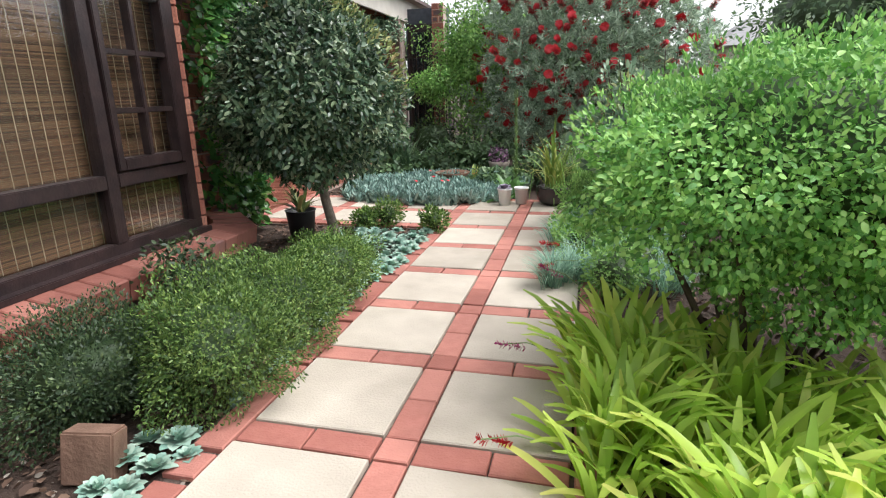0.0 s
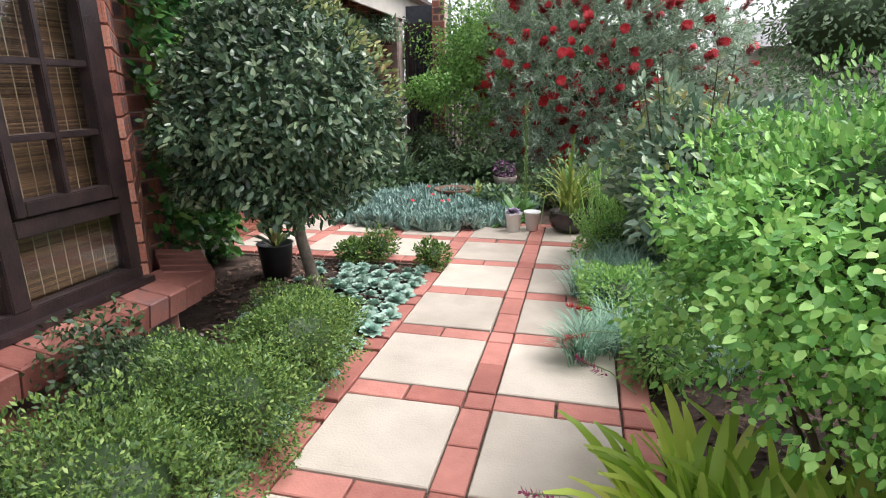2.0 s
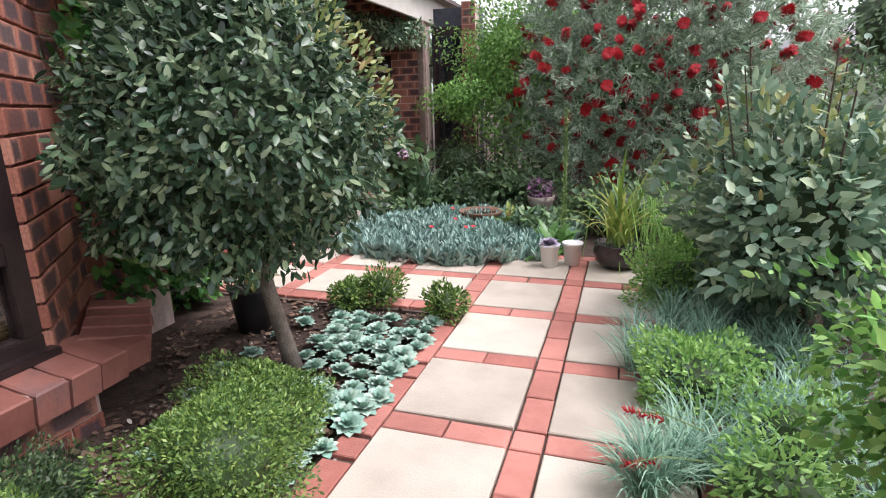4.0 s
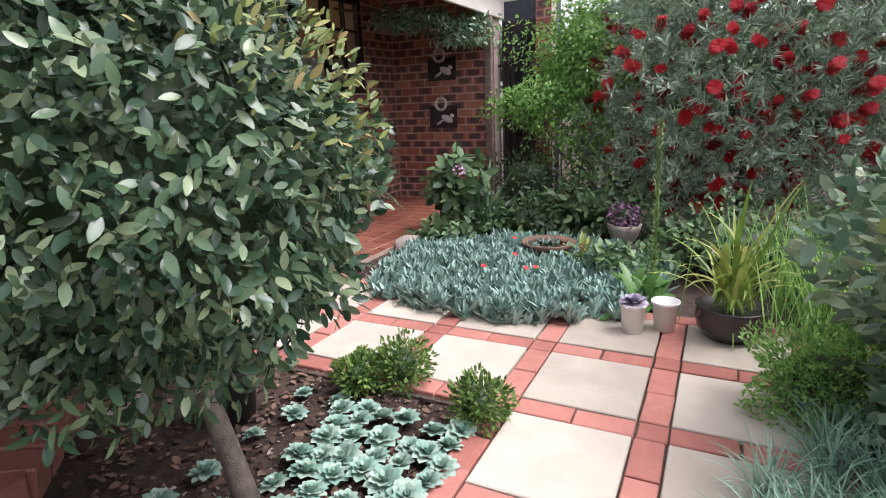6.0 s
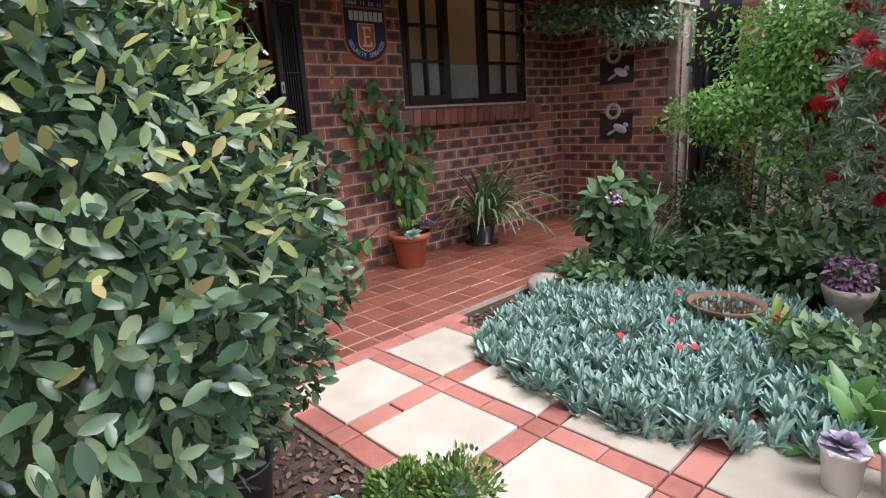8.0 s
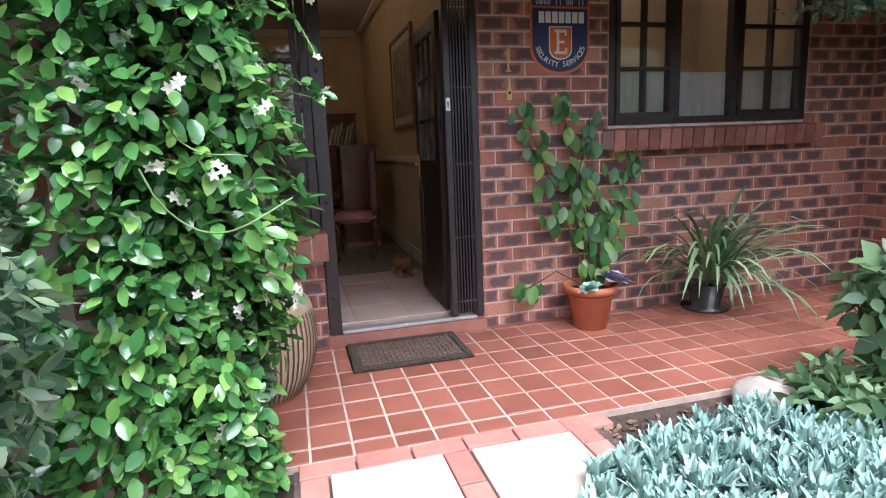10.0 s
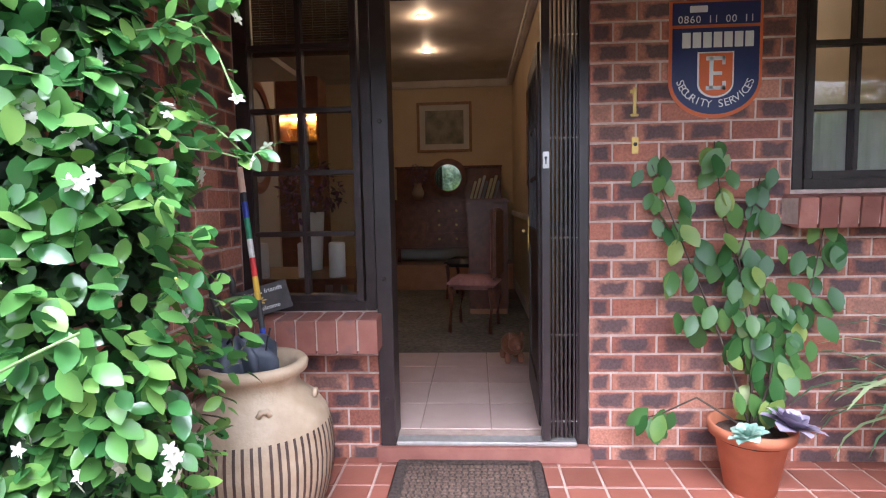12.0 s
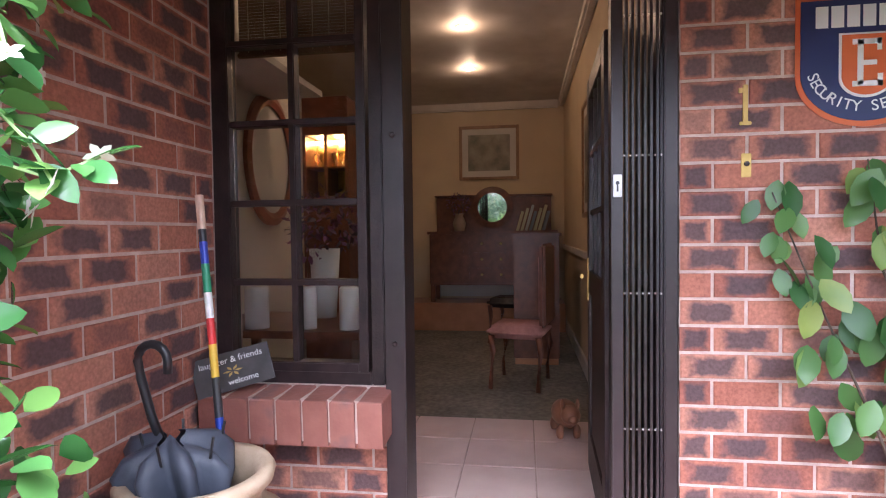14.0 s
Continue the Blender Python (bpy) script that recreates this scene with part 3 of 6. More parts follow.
# kitchen behind the second window
tagged(boxpart("wall_kitchen", (-6.6, 5.75, 0.0), (-6.5, 9.2, 3.0), INWALL, bevel=0), "dim cream wall behind the casement window", "wall", kind="structure")
tagged(boxpart("ceiling_kitchen", (-6.6, 5.75, 3.0), (-4.44, 9.2, 3.1), CEIL, bevel=0), "dim ceiling behind the casement window", "ceiling", kind="structure")
tagged(boxpart("wall_kitchen_end", (-6.6, 9.07, 0.0), (-4.44, 9.2, 3.0), INWALL, bevel=0), "dim cream end wall behind the casement window", "wall", kind="structure")
net = thing("cafe_curtain", "white half-height cafe curtain behind the window panes", "curtain")
for a, b in ((6.53, 7.0), (7.02, 7.53), (7.57, 8.15)):
    bm = bmesh.new()
    k = 30
    rows = []
    for z in (1.345, 1.69):
        rows.append([bm.verts.new((DOOR_X - 0.052 + 0.005 * math.sin(i * 1.3), a + (b - a) * i / k, z)) for i in range(k + 1)])
    for i in range(k):
        bm.faces.new((rows[0][i], rows[0][i + 1], rows[1][i + 1], rows[1][i]))
    bmesh.ops.solidify(bm, geom=bm.faces[:], thickness=0.003)
    part("curtain_panel", bm, FROST, net)

# bay window
bay = thing("window_3", "large dark timber bay window with bamboo blinds behind the glass", "window", kind="structure")
BX = -2.17
f = bmesh.new()
for lo, hi in (((-0.6, 0.30), (2.845, 0.365)), ((-0.6, 2.08), (2.845, 2.15)), ((2.775, 0.365), (2.845, 2.08)), ((-0.6, 0.365), (-0.53, 2.08))):
    box(f, (BX - 0.07, lo[0], lo[1]), (BX, hi[0], hi[1]), 0.004)
part("window_frame", f, TIMBER, bay)
boxpart("drip_board", (BX - 0.02, -0.6, 0.285), (BX + 0.05, 2.86, 0.315), TIMBER, bay)
for m in (0.30, 1.05, 2.265):
    boxpart("mullion", (BX - 0.07, m - 0.035, 0.365), (BX + 0.004, m + 0.035, 2.08), TIMBER, bay)
for a, b in ((-0.53, 0.265), (0.335, 1.015), (1.085, 2.23), (2.30, 2.775)):
    boxpart("transom", (BX - 0.07, a, 0.625), (BX + 0.006, b, 0.69), TIMBER, bay)
    for lo, hi in ((0.365, 0.625), (0.69, 2.08)):
        g = boxpart("pane", (BX - 0.034, a, lo), (BX - 0.03, b, hi), GLASS, bay, bevel=0)
        g.visible_shadow = False
c = bmesh.new()
for lo, hi in (((2.305, 0.70), (2.345, 2.07)), ((2.73, 0.70), (2.77, 2.07)), ((2.345, 0.70), (2.73, 0.755)), ((2.345, 2.03), (2.73, 2.07))):
    box(c, (BX - 0.05, lo[0], lo[1]), (BX + 0.02, hi[0], hi[1]), 0.004)
cas = part("casement", c, TIMBER, bay)
boxpart("glazing_bar", (BX - 0.04, 2.525, 0.755), (BX + 0.012, 2.551, 2.03), TIMBER, cas)
for z in (0.975, 1.24, 1.505, 1.77):
    boxpart("glazing_bar", (BX - 0.038, 2.345, z - 0.013), (BX + 0.01, 2.73, z + 0.013), TIMBER, cas)
# angled brick cheek of the bay
ck = bmesh.new()
vs = [ck.verts.new(q) for q in ((-2.16, 2.85, -0.1), (-2.615, 3.38, -0.1), (-2.615, 2.855, -0.1), (-2.24, 2.85, -0.1))]
top = [ck.verts.new((v.co.x, v.co.y, 2.3)) for v in vs]
ck.faces.new(list(reversed(vs)))
ck.faces.new(top)
for i in range(4):
    ck.faces.new((vs[i], vs[(i + 1) % 4], top[(i + 1) % 4], top[i]))
cheek = tagged(part("wall_bay_cheek", ck, SILLBRICK), "angled dark red brick cheek of the bay window", "wall", kind="structure")
low = boxpart("wall_bay_base", (-2.6, -0.6, -0.1), (-2.09, 2.93, 0.17), MORTAR, bevel=0)
tagged(low, "red brick base under the bay window", "wall", kind="structure")
tagged(boxpart("wall_bay_room", (-4.2, -1, 0.0), (-3.2, 3.2, 2.3), INWALL, bevel=0), "dim wall behind the blinds", "wall", kind="structure")
blind = thing("bamboo_blind", "brown split bamboo roller blind with pale cords", "blind")
n = 230
zz = 0.36 + (2.08 - 0.36) * np.arange(n) / n
bm = bmesh.new()
sv, sf = [], []
for i, z in enumerate(zz):
    for a, b in ((-0.5, 2.25), (2.28, 2.80)):
        dz = 0.0062
        o = len(sv)
        sv += [(BX - 0.10, a, z), (BX - 0.10, b, z), (BX - 0.097, b, z + dz / 2), (BX - 0.097, a, z + dz / 2), (BX - 0.10, b, z + dz), (BX - 0.10, a, z + dz)]
        sf += [(o, o + 1, o + 2, o + 3), (o + 3, o + 2, o + 4, o + 5)]
bm.free()
slats = place("slats", raw_mesh("slats", np.array(sv), np.array(sf)), BAMBOO, blind)
slats["kind"] = "stuff"
bm = bmesh.new()
for y in np.arange(-0.48, 2.80, 0.062):
    box(bm, (BX - 0.0965, y - 0.0016, 0.36), (BX - 0.0945, y + 0.0016, 2.08))
part("cord", bm, STRING, blind)
# Added sheet, coloured dark to give the shade seen between the slats.
boxpart("backing_cloth", (BX - 0.13, -0.52, 0.34), (BX - 0.12, 2.80, 2.1), MAHOG, blind, "added dark sheet standing for shade behind the slats", bevel=0)

# far end of the porch: post, glazed door and brick pier
post = boxpart("porch_post", (-2.90, 8.62, -0.03), (-2.82, 8.70, 2.11), POSTWOOD, bevel=0.006)
tagged(post, "weathered pinkish timber porch post", "post")
gd = thing("door_2", "dark framed glazed side door with steel burglar bars", "door", kind="structure")
for a, b in ((-2.80, -2.745), (-2.44, -2.39)):
    boxpart("door_frame", (a, 8.98, 0.0), (b, 9.04, 2.06), TIMBER, gd)
boxpart("rail", (-2.745, 8.985, 1.95), (-2.44, 9.035, 2.06), TIMBER, gd)
boxpart("rail", (-2.745, 8.985, 0.0), (-2.44, 9.035, 0.35), TIMBER, gd)
boxpart("pane", (-2.745, 9.005, 0.35), (-2.44, 9.011, 1.95), GLASS, gd, bevel=0)
boxpart("bar", (-2.78, 8.936, 1.0), (-2.40, 8.956, 1.03), STEEL, gd, bevel=0)
bg = thing("garden_gate", "dark steel bar gate beside the side door", "gate")
for k in range(8):
    x = -2.72 + k * 0.115
    boxpart("bar", (x - 0.007, 8.743, -0.03), (x + 0.007, 8.757, 1.62), STEEL, bg, bevel=0)
for z in (0.12, 0.98, 1.55):
    boxpart("rail", (-2.78, 8.735, z), (-1.88, 8.741, z + 0.03), STEEL, bg, bevel=0)
tagged(boxpart("wall_pier", (-2.38, 8.9, -0.1), (-2.2, 9.12, 2.3), MORTAR, bevel=0), "pinkish brick pier beside the side door", "wall", kind="structure")
# Box added behind the glass; borrowed nylon colour stands for the unlit inside.
tagged(boxpart("wall_far_side", (-2.86, 9.1, -0.1), (-2.2, 9.3, 2.3), CLOTH, bevel=0), "added dark box standing for the unlit inside behind the side door glass", "wall", kind="structure")

# ---- front door, gate and what hangs on the wall ----
frame_l = thing("door_1", "open dark timber front door with small panes and its frame", "door", kind="structure")
boxpart("jamb", (DOOR_X - 0.16, 4.515, 0.06), (DOOR_X + 0.02, 4.592, HEAD), STEEL, frame_l)
boxpart("jamb", (DOOR_X - 0.20, 5.50, 0.06), (DOOR_X - 0.01, 5.557, HEAD), STEEL, frame_l)
boxpart("lintel", (DOOR_X - 0.16, 4.592, HEAD - 0.06), (DOOR_X + 0.01, 5.5, HEAD), STEEL, frame_l)
for z in (0.32, 0.93, 1.7):
    b = part("bolt", lathe([(0.011, 0), (0.011, 0.006), (0.006, 0.01)], 10), STEEL, frame_l)
    b.matrix_basis = pose(DOOR_X + 0.02, 4.553, z, 0, 90, 0)
# leaf swung into the room, hinged at the gate side
leaf = thing("door_leaf", "dark varnished panelled door standing open inwards", "door", (DOOR_X - 0.17, 5.352, 0.10), rz=178.2)
def leafbox(n, a, b, c, d, m, lab="", t0=-0.02, t1=0.02, bev=0.004, par=None):
    return boxpart(n, (a, t0, c), (b, t1, d), m, par or leaf, lab, bev)
for a, b, c, d in ((0, 0.11, 0, 2.0), (0.69, 0.80, 0, 2.0), (0.11, 0.69, 0, 0.2), (0.11, 0.69, 0.92, 1.04), (0.11, 0.69, 1.9, 2.0)):
    leafbox("stile", a, b, c, d, TIMBER)
leafbox("door_panel", 0.11, 0.69, 0.2, 0.92, TIMBER, t0=-0.01, t1=0.01)
for i in range(1, 3):
    leafbox("glazing_bar", 0.11 + 0.193 * i - 0.014, 0.11 + 0.193 * i + 0.014, 1.04, 1.9, TIMBER, t0=-0.014, t1=0.014)
for z in (1.33, 1.62):
    leafbox("glazing_bar", 0.11, 0.69, z - 0.014, z + 0.014, TIMBER, t0=-0.013, t1=0.013)
leafbox("pane", 0.11, 0.69, 1.04, 1.9, GLASS, t0=-0.002, t1=0.002, bev=0)
leafbox("handle_plate", 0.73, 0.765, 0.88, 1.1, BRASS, "brass handle plate", t0=0.02, t1=0.026, bev=0.002)
leafbox("handle", 0.66, 0.755, 1.0, 1.02, BRASS, "brass lever handle", t0=0.05, t1=0.066)

gate = thing("security_gate", "folded dark brown steel trellis security gate", "gate")
GX = DOOR_X - 0.02
boxpart("lead_post", (GX - 0.03, 5.33, 0.10), (GX + 0.035, 5.37, HEAD - 0.06), STEEL, gate)
boxpart("end_post", (GX - 0.03, 5.508, 0.10), (GX + 0.03, 5.552, HEAD - 0.06), STEEL, gate)
for i in range(6):
    y = 5.385 + i * 0.0205
    boxpart("slat", (GX - 0.022, y - 0.0045, 0.115), (GX + 0.022, y + 0.0045, HEAD - 0.07), STEEL, gate, bevel=0.002)
for z in (0.20, 0.64, 1.12, 1.60, 2.08):
    for i in range(7):
        y = 5.375 + i * 0.0205
        r = part("rivet", lathe([(0.0042, 0), (0.0042, 0.003), (0.002, 0.005)], 8), ALU, gate, "bright rivet")
        r.matrix_basis = pose(GX + 0.0225, y, z, 0, 90, 0)
boxpart("lock_plate", (GX + 0.035, 5.335, 1.455), (GX + 0.039, 5.366, 1.535), ALU, gate, "bright keyhole plate", 0.002)
k = part("keyhole", lathe([(0.007, 0), (0.007, 0.002)], 12), BLACKPLASTIC, gate)
k.matrix_basis = pose(GX + 0.0392, 5.35, 1.505, 0, 90, 0)
boxpart("keyhole_slot", (GX + 0.039, 5.347, 1.475), (GX + 0.0412, 5.353, 1.503), BLACKPLASTIC, gate, bevel=0)

# security shield: plate with rounded foot
def shield(w, z0, z1, x, r=None):
    bm = bmesh.new()
    r = w / 2
    pts = [(-w / 2, z1), (-w / 2, z0 + r * 0.8)]
    pts += [(-r * math.cos(a), z0 + r * 0.8 - r * 0.8 * math.sin(a)) for a in (math.pi * i / 24 for i in range(1, 24))]
    pts += [(w / 2, z0 + r * 0.8), (w / 2, z1)]
    f0 = bm.faces.new([bm.verts.new((x, a, b)) for a, b in pts])
    e = bmesh.ops.extrude_face_region(bm, geom=[f0])
    bmesh.ops.translate(bm, vec=(0.003, 0, 0), verts=[v for v in e["geom"] if isinstance(v, bmesh.types.BMVert)])
    bmesh.ops.recalc_face_normals(bm, faces=bm.faces[:])
    return bm
sg = thing("security_sign", "navy and orange shield-shaped security company sign", "sign", (DOOR_X + 0.002, 6.135, 0))
part("border", shield(0.425, 1.672, 2.21, 0.0), ORANGE, sg)
part("field", shield(0.395, 1.69, 2.085, 0.0035), NAVY, sg)
boxpart("top_field", (0.0035, -0.198, 2.10), (0.0065, 0.198, 2.20), NAVY, sg, bevel=0)
part("crest_rim", shield(0.165, 1.765, 1.975, 0.0068), SIGNWHITE, sg)
part("crest", shield(0.15, 1.773, 1.968, 0.0102), ORANGE, sg)
for a, b, c, d in ((-0.03, -0.012, 1.805, 1.95), (-0.045, 0.04, 1.935, 1.953), (-0.045, 0.045, 1.80, 1.818), (-0.012, 0.028, 1.868, 1.884), (0.028, 0.042, 1.915, 1.953), (0.03, 0.046, 1.80, 1.84)):
    boxpart("crest_mark", (0.0136, a, c), (0.0146, b, d), SIGNWHITE, sg, bevel=0)
for i in range(7):
    y = -0.153 + i * 0.0475
    boxpart("name_block", (0.0068, y, 1.995), (0.0078, y + 0.038, 2.065), SIGNWHITE, sg, bevel=0)
for i, ch in enumerate("0860 11 00 11"):
    if ch != " ":
        text("digit", ch, 0.047, (0.0068, -0.162 + i * 0.027, 2.108), (90, 0, 90), SIGNWHITE, sg)
boxpart("slogan_bar", (0.0068, -0.12, 2.155), (0.0075, -0.04, 2.185), SIGNWHITE, sg, bevel=0)
word = "SECURITY SERVICES"
for i, ch in enumerate(word):
    if ch == " ":
        continue
    a = math.pi * (0.075 + 0.85 * i / (len(word) - 1))
    rr, rz = 0.168, 0.135
    y, z = -rr * math.cos(a), 1.868 - rz * math.sin(a)
    tang = math.degrees(math.atan2(-rz * math.cos(a), rr * math.sin(a)))
    o = text("letter", ch, 0.050, (0, 0, 0), (0, 0, 0), SIGNWHITE, sg)
    o.matrix_basis = Matrix.Translation((0.0068, y, z)) @ Matrix.Rotation(radians(tang), 4, "X") @ pose(0, 0, -0.012, 90, 0, 90)
num = thing("house_number", "brass number one on the brick wall", "number", (DOOR_X + 0.002, 5.768, 1.69))
boxpart("stem", (0.0, -0.008, 0.0), (0.008, 0.008, 0.135), BRASS, num, bevel=0.002)
boxpart("foot", (0.0, -0.019, 0.0), (0.009, 0.019, 0.012), BRASS, num, bevel=0.002)
boxpart("flag", (0.0, -0.022, 0.108), (0.007, -0.004, 0.124), BRASS, num, bevel=0.002)
bell = thing("door_bell", "small brass bell push plate on the brick wall", "bell", (DOOR_X + 0.002, 5.772, 1.515))
boxpart("plate", (0, -0.016, 0), (0.006, 0.016, 0.08), BRASS, bell, bevel=0.002)
bp = part("push", lathe([(0.009, 0), (0.009, 0.004), (0.005, 0.007)], 12), DARKGLAZE, bell)
bp.matrix_basis = pose(0.006, 0, 0.045, 0, 90, 0)

# wall plaques on the end wall
for k, z in enumerate((1.62, 1.05)):
    pl = thing("wall_plaque", "dark wall plaque with a pale bird relief and ring", "plaque", (-3.55, END_Y - 0.004, z), group="plaques on the porch end wall")
    boxpart("board", (-0.19, -0.02, -0.17), (0.19, 0.0, 0.1), DARKGLAZE, pl)
    bm = lathe([(0.055, -0.012), (0.085, -0.012), (0.085, 0.012), (0.055, 0.012), (0.055, -0.012)], 24, caps=False)
    r = part("ring", bm, FASCIA, pl, "pale cord ring", True)
    r.matrix_basis = pose(-0.02, -0.035, 0.12, 90, 0, 0)
    bd = bmesh.new()
    bmesh.ops.create_icosphere(bd, subdivisions=2, radius=1)
    bmesh.ops.transform(bd, matrix=pose(0.06, -0.03, -0.06, 0, 25, 0) @ Matrix.Diagonal((0.085, 0.012, 0.042, 1)), verts=bd.verts)
    hd = bmesh.ops.create_icosphere(bd, subdivisions=2, radius=1)
    bmesh.ops.transform(bd, matrix=Matrix.Translation((0.125, -0.03, -0.025)) @ Matrix.Diagonal((0.03, 0.012, 0.026, 1)), verts=hd["verts"])
    tl = bmesh.ops.create_icosphere(bd, subdivisions=2, radius=1)
    bmesh.ops.transform(bd, matrix=pose(-0.04, -0.03, -0.10, 0, -30, 0) @ Matrix.Diagonal((0.06, 0.008, 0.016, 1)), verts=tl["verts"])
    part("relief", bd, FROST, pl, "pale grey bird shape", True)
    boxpart("hanger", (-0.16, -0.03, 0.135), (0.14, -0.018, 0.15), FASCIA, pl)

# doormat with raised scroll border
dm = thing("doormat", "brown rubber and coir doormat with woven pattern", "mat", (-3.96, 4.96, 0.0))
boxpart("base", (-0.235, -0.36, 0.0), (0.235, 0.36, 0.012), MATRUB, dm, bevel=0.006)
bm = bmesh.new()
for i in range(13):
    for j in range(20):
        x, y = -0.165 + i * 0.0275, -0.285 + j * 0.03
        box(bm, (x - 0.009, y - (0.013 if (i + j) % 2 else 0.006), 0.012), (x + 0.009, y + (0.013 if (i + j) % 2 else 0.006), 0.019))
wv = part("weave", bm, MATPALE, dm)
bm = bmesh.new()
for a, b, c, d in ((-0.225, -0.35, 0.225, -0.31), (-0.225, 0.31, 0.225, 0.35), (-0.225, -0.31, -0.185, 0.31), (0.185, -0.31, 0.225, 0.31)):
    box(bm, (a, b, 0.012), (c, d, 0.022), 0.004)
part("border", bm, MATRUB, dm)


# ---- porch things ----
def strap_clump(owner, n, spread, tilt, length, width, bend, material, rng, seg=6, arc=(0, 360), kinds=7):
    """Strap leaves as parts of a clump, from a few leaf shapes."""
    shapes = []
    for i in range(kinds):
        f = i / (kinds - 1)
        me = blades("leaf", np.zeros((1, 3)), 0.0, tilt[0] + (tilt[1] - tilt[0]) * f, length[0] + (length[1] - length[0]) * ((i * 3) % kinds) / (kinds - 1), width[0] + (width[1] - width[0]) * ((i * 5) % kinds) / (kinds - 1), bend[0] + (bend[1] - bend[0]) * ((i * 4) % kinds) / (kinds - 1), seg)
        me.materials.append(material)
        me.polygons.foreach_set("use_smooth", [True] * len(me.polygons))
        shapes.append(me)
    for i in range(n):
        o = place("leaf", shapes[int(rng.integers(kinds))], None, owner)
        o.matrix_basis = pose(rng.normal() * spread, rng.normal() * spread, 0, rng.normal() * 5, rng.normal() * 5, rng.uniform(*arc)) @ Matrix.Scale(float(rng.uniform(0.75, 1.1)), 4)



rng_jar = np.random.default_rng(2)
jar = thing("clay_jar", "large buff clay jar with dark vertical grooves holding umbrellas", "jar", (-3.64, 4.12, 0.0))
prof = [(0.19, 0.0), (0.225, 0.05), (0.27, 0.14), (0.295, 0.24), (0.302, 0.33), (0.295, 0.41), (0.28, 0.475), (0.24, 0.53), (0.195, 0.565), (0.175, 0.59), (0.172, 0.62), (0.185, 0.64), (0.205, 0.65), (0.21, 0.675), (0.20, 0.69), (0.175, 0.688), (0.155, 0.66), (0.15, 0.60), (0.18, 0.55), (0.20, 0.5), (0.05, 0.45)]
part("body", lathe(prof, 48), JARCLAY, jar, smooth=True)
gm = bmesh.new()
ring = []
for z in np.linspace(0.02, 0.45, 12):
    r = float(np.interp(z, [q[1] for q in prof[:8]], [q[0] for q in prof[:8]])) + 0.0035
    ring.append([(r * math.cos(d / r), r * math.sin(d / r), z) for d in (-0.0055, 0.0055)])
vs = [[gm.verts.new(q) for q in pr] for pr in ring]
for a, b in zip(vs, vs[1:]):
    gm.faces.new((a[0], a[1], b[1], b[0]))
groove = part("groove", gm, JARDARK, jar, "dark vertical groove line")
for i in range(1, 60):
    o = place("groove", groove.data, None, jar)
    o.matrix_basis = pose(0, 0, 0, 0, 0, i * 6 + rng_jar.normal() * 0.3)
for k in range(5):
    a = 0.5 + k * 1.2
    l = part("lug", tube([(0.235 * math.cos(a + d), 0.235 * math.sin(a + d), 0.535 + h) for d, h in ((-0.09, 0.0), (-0.05, 0.02), (0.05, 0.02), (0.09, 0.0))], 0.011, 8), JARCLAY, jar, smooth=True)
um = thing("umbrella", "folded grey umbrella with black crook handle", "umbrella", (-3.63, 4.09, 0.0))
bm = bmesh.new()
rings = []
for z, r in ((0.45, 0.05), (0.55, 0.085), (0.64, 0.115), (0.72, 0.125), (0.76, 0.10), (0.78, 0.03)):
    rings.append([bm.verts.new((r * (1 + 0.28 * math.cos(8 * a)) * math.cos(a) - 0.02 + (z - 0.5) * 0.1, r * (1 + 0.28 * math.cos(8 * a)) * math.sin(a) - (z - 0.5) * 0.12, z + 0.02 * math.sin(3 * a))) for a in (2 * math.pi * i / 64 for i in range(64))])
for p, q in zip(rings, rings[1:]):
    for i in range(64):
        bm.faces.new((p[i], p[(i + 1) % 64], q[(i + 1) % 64], q[i]))
part("canopy", bm, CLOTH, um, smooth=True)
hook = [(0.0, -0.05, 0.72), (0.01, -0.09, 0.84), (0.015, -0.115, 0.95), (0.02, -0.12, 1.0)]
hook += [(0.02 - 0.0 * a, -0.075 - 0.045 * math.cos(a), 1.0 + 0.045 * math.sin(a)) for a in (math.pi * i / 8 for i in range(1, 9))]
hook += [(0.02, -0.03, 0.965)]
part("handle", tube(hook, 0.0125, 10), BLACKPLASTIC, um, "glossy black crook handle", True)
for i in range(5):
    a = i * 1.25
    part("rib_tip", tube([(0.10 * math.cos(a), 0.10 * math.sin(a), 0.74), (0.115 * math.cos(a), 0.115 * math.sin(a), 0.80)], 0.004, 6), BLACKPLASTIC, um)
st = thing("painted_stick", "walking stick painted in bright coloured bands", "stick", (-3.74, 4.165, 0.30))
bands = [((0.02, 0.05, 0.35), 0.30, 0.48), ((0.03, 0.03, 0.03), 0.48, 0.60), ((0.62, 0.40, 0.04), 0.60, 0.70), ((0.55, 0.03, 0.03), 0.70, 0.78), ((0.7, 0.7, 0.68), 0.78, 0.86), ((0.03, 0.25, 0.12), 0.86, 0.95), ((0.03, 0.05, 0.35), 0.95, 1.02), ((0.02, 0.02, 0.02), 1.02, 1.06), ((0.55, 0.38, 0.28), 1.06, 1.17)]
for i, (c, a, b) in enumerate(bands):
    q = lambda z: (-0.13 * z, -0.15 * z, z)
    m = mat("painted band", c, tuple(min(1, v * 1.2) for v in c), 40, 0.45, 0.05)
    part("band", tube([q(a - 0.0), q(b)], 0.0125 if i < 8 else 0.0135, 12), m, st)
sl = thing("slate_sign", "small slate plaque with pale handwriting leaning on the brick sill", "sign", (-4.13, 4.0, 0.745), rz=75)
sb = boxpart("plate", (-0.14, -0.005, 0), (0.14, 0.005, 0.14), SLATE, sl, bevel=0.002)
